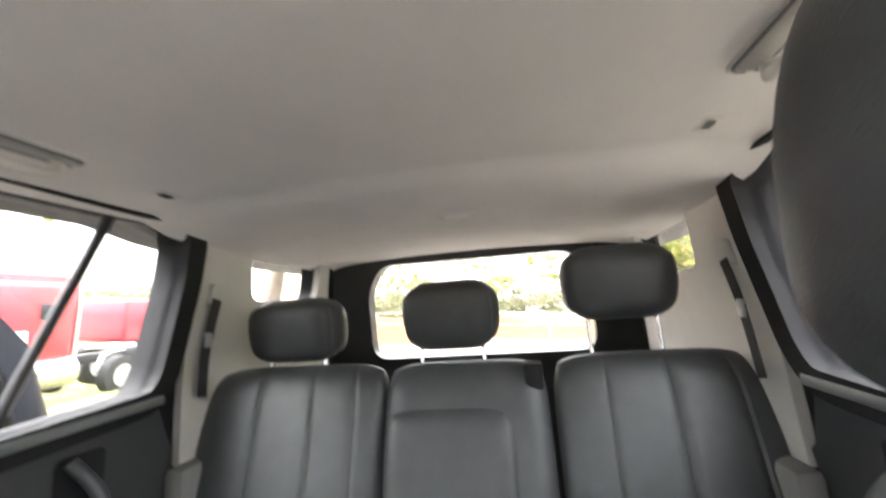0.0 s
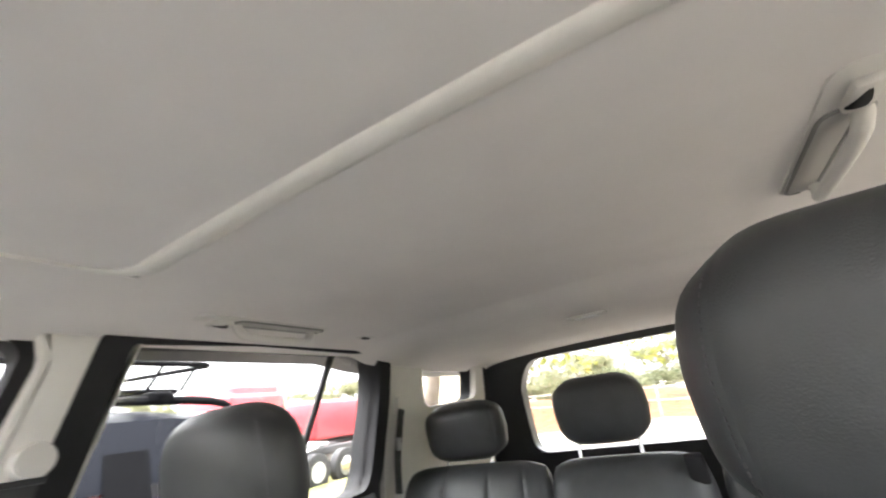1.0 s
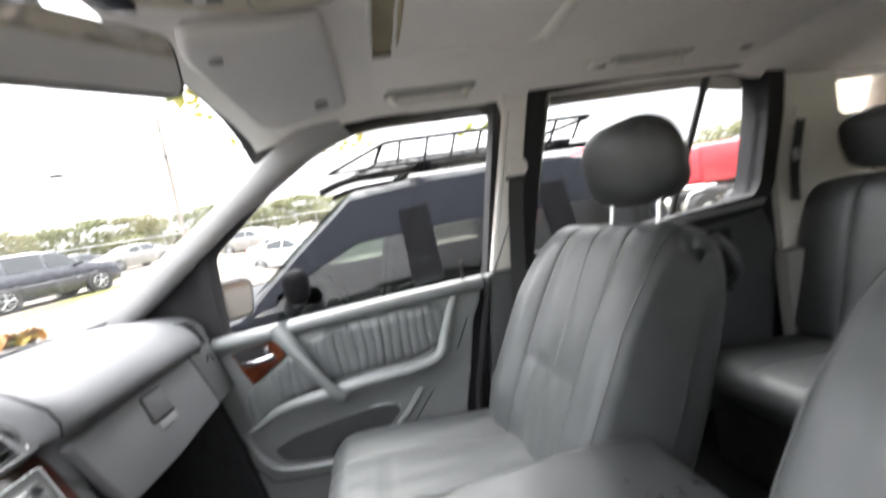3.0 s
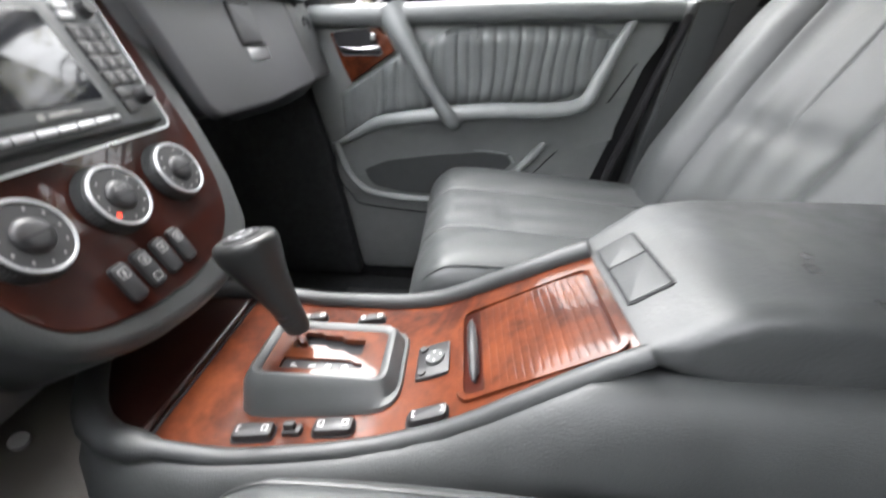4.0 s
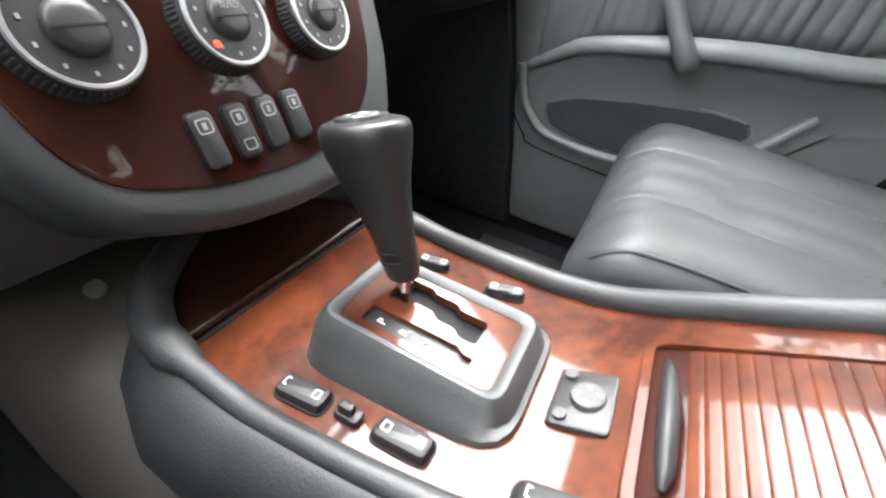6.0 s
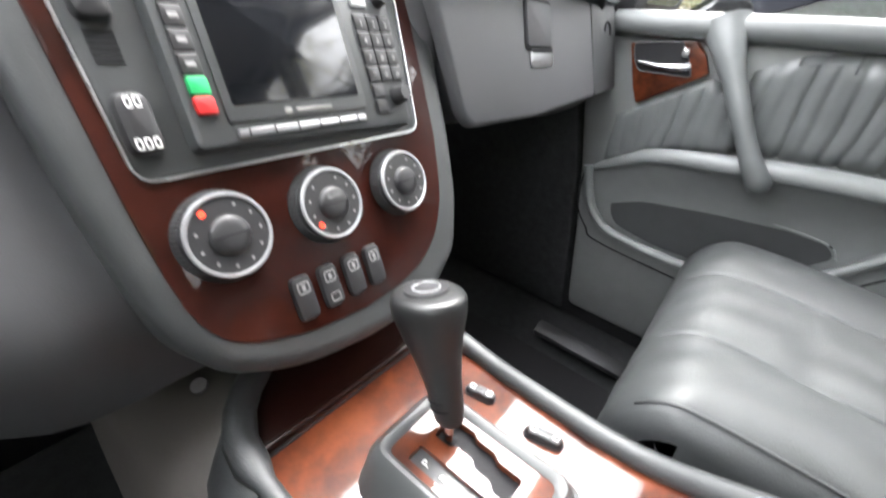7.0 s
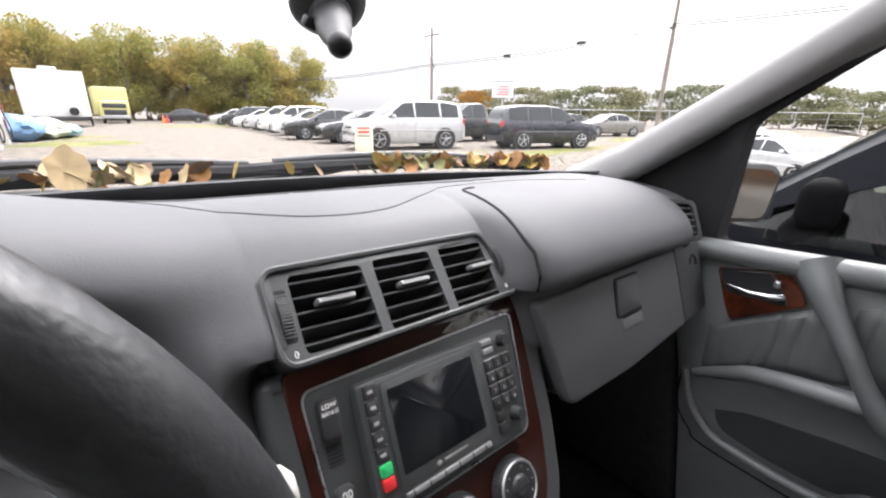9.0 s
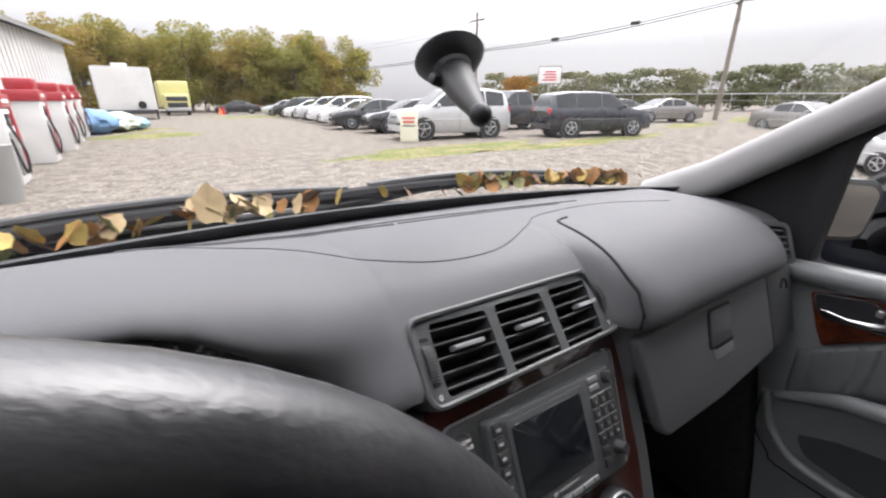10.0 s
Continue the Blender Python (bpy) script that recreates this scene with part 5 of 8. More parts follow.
# ---- steering wheel, cluster, stalk ----
wheel = thing("steering_wheel", (-0.349, 0.738, 1.243), "black leather steering wheel", "steering wheel")
WC, WR = Vector((-0.349, 0.738, 1.243)), rot(-9)
rim = part("rim", T([WC + WR @ Vector((0.184 * math.cos(a), 0, 0.184 * math.sin(a))) for a in (2 * math.pi * i / 72 for i in range(72))], 0.0155, 18, closed=True, up=WR @ Vector((0, 1, 0))), LEATHER_WORN, wheel, "smooth worn leather rim")
part("hub", prism(bmesh.new(), rounded([(-0.10, -0.07), (0.10, -0.07), (0.115, 0.02), (0.06, 0.065), (-0.06, 0.065), (-0.115, 0.02)], 0.03, 5), lambda x, z, d: WC + WR @ Vector((x, 0.06 - d, z)), 0.045, 0.02, 3), PLASTIC, wheel, "padded hub")
for a in (0.1, math.pi - 0.1, math.pi * 1.4, math.pi * 1.6):
    part("spoke", T([WC + WR @ Vector((0.09 * math.cos(a), 0.045, 0.06 * math.sin(a))), WC + WR @ Vector((0.18 * math.cos(a), 0.01, 0.18 * math.sin(a)))], [0.022, 0.014], 10, flat=0.5), PLASTIC, wheel, "charcoal spoke")
cluster = thing("instrument_cluster", (-0.37, 1.05, 1.25), "dark instrument cluster with round dials", "instrument cluster")
part("cluster_panel", B((-0.37, 1.045, 1.25), (0.34, 0.01, 0.11), 0.003, rot(-12)), BLACK, cluster)
for x, r in ((-0.46, 0.038), (-0.36, 0.045), (-0.265, 0.035)):
    d = part("gauge", disc((x, 1.038, 1.25), (0, -1, 0.2), r, 0.003, 32), SCREEN, cluster, "round dark gauge")
    for k in range(9):
        a = math.pi * (1.25 - 1.5 * k / 8)
        part("mark", B((x + r * 0.8 * math.cos(a), 1.0335, 1.25 + r * 0.8 * math.sin(a)), (0.0025, 0.001, 0.006), 0, rot(0, 90 - math.degrees(a))), PRINT, d, "pale scale mark")
stalk = thing("wiper_stalk", (-0.24, 0.81, 1.23), "grey-tipped control stalk on the steering column", "control stalk")
part("lever", T([(-0.30, 0.83, 1.222), (-0.175, 0.81, 1.239)], [0.006, 0.008], 10), PLASTIC, stalk)
part("tip", T([(-0.182, 0.811, 1.238), (-0.172, 0.809, 1.239), (-0.150, 0.8065, 1.2415), (-0.141, 0.8055, 1.2425), (-0.137, 0.805, 1.243)], [0.008, 0.0122, 0.0132, 0.0110, 0.0055], 16), TRIM_SHADE, stalk, "pale grey tip")
column = thing("steering_column", (-0.37, 0.9, 1.1), "charcoal steering column shroud", "steering column")
part("shroud", B((-0.37, 0.87, 1.15), (0.14, 0.22, 0.12), 0.04, rot(-25), 4), PLASTIC, column)
pedals = thing("pedal", (-0.30, 1.20, 0.80), "ribbed black brake pedal", "pedal")
part("pad", B((-0.30, 1.10, 0.68), (0.11, 0.015, 0.07), 0.005, rot(-35)), RUBBER, pedals, "ribbed rubber pad")
for k in range(6):
    part("rib", B((-0.345 + 0.018 * k, 1.091, 0.686), (0.007, 0.006, 0.062), 0.002, rot(-35)), SATIN, pedals)
part("arm", T([(-0.30, 1.11, 0.69), (-0.30, 1.24, 0.90)], 0.011, 8), BLACK, pedals)
solo("knee_panel", B((-0.38, 1.03, 0.93), (0.60, 0.05, 0.22), 0.02, rot(20)), PLASTIC, "charcoal knee panel under the dashboard", "panel")
solo("carpet_mat", B((0.40, 0.83, 0.508), (0.44, 0.62, 0.012), 0.005), RUBBER, "black rubber floor mat with raised rim", "floor mat")
for s, where in ((1, "right"), (-1, "left")):
    solo("trim_kick_panel_" + where, prism(bmesh.new(), rounded([(1.32, 0.52), (1.32, 1.12), (0.94, 1.20), (0.935, 1.07), (0.905, 0.93), (0.88, 0.76), (0.853, 0.52)], 0.02), lambda y, z, d: Vector((s * (SX(z) + 0.03 - d), y, z)), 0.035, 0.01), CARPET, "dark carpeted side of the footwell", kind="structure")
solo("footwell_wall", B((0.14, 1.06, 0.69), (0.05, 0.34, 0.36), 0.02), CARPET, "dark carpeted side of the footwell", kind="structure")
rail = thing("seat_rail", (0.2, 0.55, 0.51), "black seat rail on the floor", "seat rail")
part("rail_bar", B((0.21, 0.40, 0.53), (0.03, 0.5, 0.03), 0.004), BLACK, rail)
rail = thing("sill_vent", (0.62, 0.85, 0.54), "dark slot in the door sill trim", "trim slot")
part("slot_frame", B((0.66, 0.75, 0.545), (0.04, 0.22, 0.02), 0.005, rot(0, -20)), BLACK, rail)

# ---- doors ----
def door_trim(s, base, front):
    """The fittings of a front door panel; s: the side of the car."""
    def dp(y, z, d=0.0):
        return Vector((s * (SX(z) - d), y, z))

    def on(y, z, d):
        return dp(y, z, d)
    P = lambda nm, bm, mat, lab="", sm=True: part(nm, bm, mat, base, lab, sm)
    P("sill_rail", T([dp(y, z, 0.004) for y, z in ((0.90, 1.217), (0.77, 1.224), (0.64, 1.231), (0.4, 1.243), (0.13, 1.252))], 0.024, 14, flat=0.9), DOOR_LEATHER, "smooth sill rail")
    wood = P("wood_inlay", prism(bmesh.new(), rounded([(0.861, 1.188), (0.757, 1.205), (0.735, 1.185), (0.720, 1.157), (0.823, 1.088), (0.838, 1.12)], 0.006, 3), lambda y, z, d: on(y, z, d), 0.010, 0.003), WOOD, "red-brown wood inlay")
    cup = [(0.853, 1.188), (0.776, 1.199), (0.757, 1.172), (0.746, 1.149), (0.834, 1.146), (0.846, 1.165)]
    part("handle_cup", prism(bmesh.new(), rounded(cup, 0.008, 3), lambda y, z, d: on(y, z, d + 0.009), 0.002), RUBBER, wood, "black handle recess")
    part("cup_rim", T([on(y, z, 0.0115) for y, z in rounded(grown(cup, 0.001), 0.008, 3)], 0.0016, 6, closed=True, up=(1, 0, 0)), CHROME, wood, "thin chrome rim")
    part("door_handle", T([on(0.838, 1.160, 0.012), on(0.80, 1.157, 0.022), on(0.772, 1.160, 0.022), on(0.752, 1.163, 0.014)], [0.003, 0.005, 0.0065, 0.006], 10), CHROME, wood, "chrome door handle")
    part("lock_knob", B(on(0.766, 1.184, 0.012), (0.010, 0.010, 0.014), 0.003), SATIN, wood)
    P("lock_pin", T([dp(0.185, 1.26, 0.0), dp(0.185, 1.325, 0.0)], 0.0045, 8), BLACK, "black lock pin")

    # pleated leather
    def pleat(y0, y1, lo, hi, n, name="pleated_panel"):
        bm = bmesh.new()

        def f(y, v):
            z = lo(y) + (hi(y) - lo(y)) * v
            k = (y - y0) / (y1 - y0)
            puff = 0.012 * (max(0.0, 1 - abs(2 * k - 1) ** 8) * max(0.0, 1 - abs(2 * v - 1) ** 6)) ** 0.5
            w = 0.5 + 0.5 * math.cos(2 * math.pi * (n * k + 0.10 * math.sin(5 * v + 9 * k) + 0.05 * math.sin(23 * k)))
            deep = 0.7 + 0.3 * math.sin(41 * k)
            return dp(y, z, 0.002 + puff - deep * (0.0045 * w ** 5 * (0.65 + 0.35 * math.sin(3 * v + 0.5)) + 0.0015 * w ** 2))
        sheet(bm, f, steps(y0, y1, n * 8), steps(0, 1, 12))
        return P(name, bm, DOOR_LEATHER, "pleated grey-black leather")
    pleat(0.235, 0.66, lambda y: lerp(y, [(0.235, 1.16), (0.29, 1.085), (0.36, 1.062), (0.50, 1.056), (0.66, 1.04)]), lambda y: lerp(y, [(0.235, 1.20), (0.30, 1.222), (0.52, 1.217), (0.60, 1.205), (0.66, 1.172)]), 16)
    pleat(0.64, 0.855, lambda y: lerp(y, [(0.64, 1.035), (0.75, 1.012), (0.855, 0.955)]), lambda y: lerp(y, [(0.64, 1.12), (0.712, 1.153), (0.823, 1.084), (0.855, 1.06)]), 8)
    # ledge, pull, pocket
    P("arm_ledge", T(curve([dp(0.862, 0.945, 0.010), dp(0.80, 0.982, 0.02), dp(0.75, 1.006, 0.03), dp(0.63, 1.028, 0.045), dp(0.50, 1.042, 0.05), dp(0.36, 1.048, 0.045), dp(0.295, 1.066, 0.035), dp(0.268, 1.12, 0.022), dp(0.24, 1.19, 0.012), dp(0.21, 1.245, 0.004)], 6), [0.008 + 0.010 * math.sin(math.pi * min(1, max(0, i / 54))) ** 0.7 for i in range(55)], 12), DOOR_CARD, "rounded armrest ledge")
    bm = bmesh.new()
    sheet(bm, lambda y, v: dp(y, lerp(y, [(0.2, 1.08), (0.29, 1.05), (0.36, 1.032), (0.5, 1.028), (0.63, 1.014), (0.75, 0.992), (0.862, 0.935)]) - 0.10 * v, 0.003 + 0.048 * math.sin(math.pi * (y - 0.20) / 0.67) ** 0.6 * (1 - v) ** 1.6), steps(0.201, 0.869, 24), steps(0, 1, 8))
    P("ledge_underside", bm, DOOR_CARD)
    pull = curve([dp(0.725, 1.232, 0.004), dp(0.705, 1.197, 0.022), dp(0.672, 1.145, 0.045), dp(0.644, 1.10, 0.060), dp(0.614, 1.055, 0.070), dp(0.590, 1.022, 0.072), dp(0.580, 1.006, 0.062)], 5)
    P("door_pull", T(pull, [lerp(i, [(0, 0.036), (4, 0.026), (9, 0.017), (18, 0.0145), (24, 0.0175), (27, 0.0185), (29, 0.016), (30, 0.010)]) for i in range(31)], 14, flat=0.8, up=(1, 0, 0)), DOOR_LEATHER, "curved door pull")
    # Flat dark plate paints the shade inside the map pocket.
    P("pocket_well", prism(bmesh.new(), rounded([(0.812, 0.89), (0.772, 0.916), (0.70, 0.930), (0.53, 0.936), (0.45, 0.930), (0.432, 0.91), (0.47, 0.868), (0.62, 0.812), (0.71, 0.814), (0.79, 0.83), (0.808, 0.856)], 0.015), lambda y, z, d: on(y, z, d + 0.001), 0.003), PLASTIC, "map pocket as a flat plate, dark for its shade")
    P("pocket_lip", T(curve([dp(0.880, 0.945, 0.006), dp(0.858, 0.875, 0.012), dp(0.83, 0.838, 0.018), dp(0.79, 0.815, 0.024), dp(0.69, 0.805, 0.030), dp(0.60, 0.808, 0.032), dp(0.50, 0.835, 0.026), dp(0.427, 0.885, 0.016), dp(0.36, 0.966, 0.006)], 6), 0.010, 10), DOOR_CARD, "rounded pocket lip")
    P("pocket_seam", T(curve([dp(0.808, 0.895, 0.004), dp(0.70, 0.932, 0.004), dp(0.53, 0.939, 0.004), dp(0.45, 0.932, 0.005), dp(0.43, 0.91, 0.006)], 6), 0.0013, 6), SATIN, "fine bright seam")
    P("lower_seam", T(curve([dp(0.887, 0.93, 0.002), dp(0.882, 0.844, 0.003), dp(0.85, 0.795, 0.004), dp(0.82, 0.772, 0.006), dp(0.65, 0.757, 0.008), dp(0.3, 0.735, 0.006)], 6), 0.0018, 6), RUBBER, "dark seam")
    P("rear_seam", T([dp(0.42, 0.83, 0.002), dp(0.376, 0.883, 0.002), dp(0.229, 1.069, 0.002), dp(0.19, 1.15, 0.002)], 0.0018, 6), RUBBER, "dark seam")


for s, nm in ((1, "door_1"), (-1, "door_2")):
    out = [(0.845, 0.55), (0.872, 0.76), (0.898, 0.93), (0.925, 1.06), (0.93, 1.215), (0.90, 1.228), (0.125, 1.255), (0.14, 1.2), (0.17, 1.14), (0.185, 1.058), (0.207, 0.947), (0.228, 0.853), (0.25, 0.55)]
    d = solo(nm, prism(bmesh.new(), rounded(out, 0.02, 3), lambda y, z, k: Vector((s * (SX(z) + 0.045 - k), y, z)), 0.045, 0.012), DOOR_CARD, "charcoal front door panel with pleated leather and wood inlay", kind="structure")
    door_trim(s, d, True)
    part("door_seal", T(curve([(s * (SX(z) - 0.004), y, z) for y, z in ((0.105, 1.245), (0.14, 1.12), (0.165, 1.0), (0.19, 0.88), (0.21, 0.6))], 5), 0.011, 8), RUBBER, d, "black rubber door seal")
    out = [(-0.05, 0.55), (-0.045, 1.27), (-0.55, 1.320), (-0.86, 1.335), (-0.93, 1.2), (-0.9, 0.55)]
    d = solo("door_3" if s > 0 else "door_4", prism(bmesh.new(), rounded(out, 0.02, 3), lambda y, z, k: Vector((s * (SX(z) + 0.045 - k), y, z)), 0.045, 0.012), PLASTIC, "charcoal rear door panel of a car", kind="structure")
    part("door_pull", T(curve([(s * 0.70, -0.66, 1.26), (s * 0.655, -0.68, 1.2), (s * 0.65, -0.69, 1.13), (s * 0.70, -0.69, 1.08)], 5), 0.014, 10), PLASTIC, d, "curved door pull")
    # No hollow is cut here: a black plate paints its shade.
    part("door_pocket", prism(bmesh.new(), rounded([(-0.64, 1.27), (-0.74, 1.27), (-0.75, 1.05), (-0.66, 1.05)], 0.02), lambda y, z, k: Vector((s * (SX(z) - k - 0.001), y, z)), 0.003), RUBBER, d, "flat black plate painted as the shade behind the pull")
    part("sill_rail", T([(s * (SX(z) - 0.002), y, z) for y, z in ((-0.05, 1.275), (-0.5, 1.322), (-0.86, 1.338))], 0.016, 10), DOOR_CARD, d, "smooth sill rail")
    # black frame round the rear door glass
    part("door_frame", ring(bmesh.new(), grown(WIN_REAR, 0.052), grown(WIN_REAR, -0.004), lambda y, z, k: Vector((s * (SX(z, y) + 0.035 - k), y, z)), 0.048), RUBBER, d, "thick black door frame")

# outside mirrors of this car
for s in (1, -1):
    t = thing("door_mirror", (s * 0.97, 0.93, 1.28), "silver-grey outside door mirror", "mirror")
    def mp(a, b, d):
        return Vector((s * (0.915 + 0.81 * a - 0.59 * d), 0.895 - 0.59 * a - 0.81 * d, 1.314 + b))
    O = rounded([(-0.090, -0.066), (0.068, -0.062), (0.082, 0.045), (0.058, 0.068), (-0.078, 0.068), (-0.092, 0.035)], 0.026, 5)
    rings = [[mp(p[0] * k, p[1] * k, -dd) for p in O] for k, dd in ((0.86, 0.0), (1.0, 0.004), (1.0, 0.03), (0.9, 0.075), (0.6, 0.10), (0.25, 0.108))]
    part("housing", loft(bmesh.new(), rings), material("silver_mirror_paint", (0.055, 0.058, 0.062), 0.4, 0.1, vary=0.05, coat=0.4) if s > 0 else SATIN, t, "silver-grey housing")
    part("mirror_glass", prism(bmesh.new(), [(p[0] * 0.83, p[1] * 0.84) for p in O], mp, 0.004), material("mirror", (0.20, 0.205, 0.21), 0.02, 1.0, vary=0.01), t, "mirror glass")
    part("foot", T([(s * 0.80, 0.965, 1.255), (s * 0.92, 0.95, 1.262)], [0.028, 0.022], 10), BLACK, t, "black mirror foot")

# ---- belts ----
def belt(name_base, pts, w, label, flat_axis):
    t = thing("seat_belt", pts[0], label, "seat belt", "seat belts")
    bm = bmesh.new()
    rr = []
    for p in curve(pts, 6):
        rr.append([p + Vector(flat_axis) * (w / 2), p - Vector(flat_axis) * (w / 2)])
    g = [[bm.verts.new(q) for q in r] for r in rr]
    for a, b in zip(g, g[1:]):
        bm.faces.new((a[0], a[1], b[1], b[0]))
    part("webbing", thick(bm, 0.0015), BELT, t, "grey belt webbing")
    return t


for s in (1, -1):
    t = belt("b", [(s * (SX(1.54) - 0.03), -0.005, 1.54), (s * (SX(1.45) - 0.025), 0.005, 1.45), (s * (SX(1.25) - 0.028), 0.02, 1.25), (s * (SX(1.0) - 0.028), 0.045, 1.0), (s * (SX(0.7) - 0.03), 0.05, 0.70)], 0.046, "grey seat belt hanging down the middle pillar", (0, 0.98, 0.1))
    part("belt_anchor", disc((s * (SX(1.568) - 0.004), -0.018, 1.568), (-s, 0, 0), 0.032, 0.022, 24, 0.026), TRIM, t, "round pale grey belt anchor")
    part("belt_slot", B((s * (SX(1.54) - 0.028), -0.004, 1.538), (0.012, 0.062, 0.010), 0.003), BLACK, t, "black belt guide")
    t = belt("c", [(s * (SX(1.58, -1) - 0.012), -0.985, 1.58), (s * (SX(1.5, -1) - 0.012), -0.975, 1.50), (s * (SX(1.42, -1) - 0.02), -0.96, 1.42), (s * (SX(1.3) - 0.03), -0.97, 1.32)], 0.036, "black rear seat belt on the pale pillar", (0, 0.95, 0.2))
    part("belt_anchor", prism(bmesh.new(), rounded([(-1.005, 1.565), (-0.965, 1.565), (-0.97, 1.625), (-1.0, 1.625)], 0.01), lambda y, z, d: Vector((s * (SX(z, y) + 0.004 - d), y, z)), 0.016, 0.005), TRIM, t, "pale belt guide")
    part("buckle", B((s * (SX(1.47, -1) - 0.018), -0.965, 1.47), (0.012, 0.024, 0.04), 0.004), SATIN, t, "metal belt tongue")

# ---- roof fittings ----
def grab(x, y0, y1, s, hook, label):
    t = thing("grab_handle", (x, (y0 + y1) / 2, 1.79), label, "grab handle", "grab handles")
    a, b = min(y0, y1), max(y0, y1)
    zz = roof_z(x, (a + b) / 2)
    part("base_plate", prism(bmesh.new(), rect(a - 0.02, -0.034, b + (0.095 if hook else 0.02), 0.026, 0.025, 6), lambda y, w, d: Vector((s * (x + w), y, roof_z(x, (a + b) / 2) - 0.5 * w * w - 0.001 - d)), 0.006, 0.004), TRIM, t, "pale grey base")
    # Darker plate and dark line paint the shadow around the grip.
    well = rect(a - 0.012, -0.027, b + 0.012, 0.024, 0.02, 6)
    part("grip_recess", prism(bmesh.new(), well, lambda y, w, d: Vector((s * (x + w), y, zz - 0.5 * w * w - 0.0075 - d)), 0.0015), TRIM_SHADE, t, "recess behind the grip, coloured darker for its shade")
    part("recess_edge", T([Vector((s * (x + w), y, zz - 0.5 * w * w - 0.008)) for y, w in well if w < 0.012], 0.0028, 6), TRIM_DARK, t, "dark line painted as the shadow round the grip")
    part("grip", T(curve([(s * (x + 0.012), a + 0.004, zz - 0.004), (s * (x + 0.008), a + 0.010, zz - 0.022), (s * (x + 0.002), a + 0.034, zz - 0.034), (s * (x + 0.002), b - 0.034, zz - 0.034), (s * (x + 0.008), b - 0.010, zz - 0.022), (s * (x + 0.012), b - 0.004, zz - 0.004)], 5), [0.011 - 0.002 * math.sin(math.pi * i / 25) for i in range(26)], 12), TRIM, t, "pale grey grip")
    if hook:
        h = part("coat_hook", B((s * x, b + 0.04, zz - 0.012), (0.026, 0.05, 0.012), 0.004), TRIM, t, "coat hook")
        part("hook_hole", T([(s * (x - 0.004), b + 0.028, zz - 0.0175), (s * (x - 0.002), b + 0.036, zz - 0.0177), (s * x, b + 0.056, zz - 0.0172)], [0.011, 0.009, 0.003], 12, flat=0.3), RUBBER, h, "dark teardrop hole")
    return t


grab(0.56, 0.115, 0.320, 1, False, "pale grey roof grab handle above the front door")
grab(0.515, -0.475, -0.265, 1, True, "pale grey roof grab handle with coat hook")
grab(0.505, -0.50, -0.285, -1, True, "pale grey roof grab handle with coat hook")
for s in (1, -1):
    t = thing("roof_clip", (s * 0.52, -0.67, 1.8), "small grey roof clip", "clip", "roof clips")
    part("clip_plate", prism(bmesh.new(), rect(-0.705, -0.016, -0.640, 0.016, 0.006), lambda y, w, d: Vector((s * (0.52 + w), y, roof_z(0.52 + w, y) + 0.001 - d)), 0.009, 0.003), TRIM, t)
    part("clip_slot", prism(bmesh.new(), rect(-0.688, -0.006, -0.658, 0.008, 0.003), lambda y, w, d: Vector((s * (0.52 + w), y, roof_z(0.52 + w, y) - 0.008 - d)), 0.002), RUBBER if s > 0 else CHROME, t, "dark slot")
    t = thing("screw", (s * 0.515, -1.165, 1.79), "small dark screw in the roof lining", "screw", "roof screws")
    part("screw_head", disc((s * 0.515, -1.165, roof_z(0.515, -1.165) + 0.001), (0, 0, -1), 0.009, 0.004, 12), BLACK, t)
t = thing("cargo_light", (-0.045, -1.03, 1.77), "small pale cargo light in the roof", "lamp")
part("lamp_plate", prism(bmesh.new(), rect(-0.105, -1.055, 0.015, -1.005, 0.012), lambda x, y, d: Vector((x, y, roof_z(x, y) + 0.001 - d)), 0.010, 0.004), TRIM, t)
part("lens", prism(bmesh.new(), rect(-0.080, -1.045, -0.010, -1.015, 0.008), lambda x, y, d: Vector((x, y, roof_z(x, y) - 0.009 - d)), 0.004, 0.002), WHITE, t, "white lens")

# overhead console
oc = thing("overhead_console", (0, 0.5, 1.77), "cream overhead console with map lamps and switches", "overhead console")
OC = rounded([(-0.14, 0.380), (0.06, 0.380), (0.12, 0.393), (0.142, 0.44), (0.125, 0.52), (0.07, 0.61), (0.042, 0.668), (-0.095, 0.668), (-0.115, 0.60), (-0.15, 0.52), (-0.188, 0.46), (-0.183, 0.40)], 0.03, 5)
CREAM = material("cream_plastic", (0.52, 0.47, 0.38), 0.4, vary=0.08, scale=15, bump=0.1)
SMOKE = material("cloudy_lens", (0.55, 0.53, 0.5), 0.12, vary=0.25, scale=40, coat=0.6)


def oz(x, y, d):
    return Vector((x, y, 1.822 - 0.16 * (y - 0.375) - d))


part("console_shell", prism(bmesh.new(), OC, oz, 0.042, 0.028, 5), CREAM, oc)
LENS = rounded([(-0.142, 0.398), (-0.055, 0.392), (-0.052, 0.508), (-0.120, 0.500), (-0.148, 0.45)], 0.02, 5)
part("lamp_lens", prism(bmesh.new(), LENS, lambda x, y, d: oz(x, y, d + 0.039), 0.009, 0.006, 3), SMOKE, oc, "cloudy ribbed lamp lens")
part("bulb", disc(oz(-0.088, 0.472, 0.0475), (0, 0, -1), 0.014, 0.002, 16), material("warm_bulb", (0.65, 0.45, 0.36), 0.3), oc, "warm bulb behind the lens")
for k in range(5):
    part("lens_rib", T([oz(-0.128 + 0.006 * k, 0.41 + 0.02 * k, 0.0482), oz(-0.065, 0.405 + 0.021 * k, 0.0482)], 0.0009, 5), SMOKE, oc, "fine lens rib")
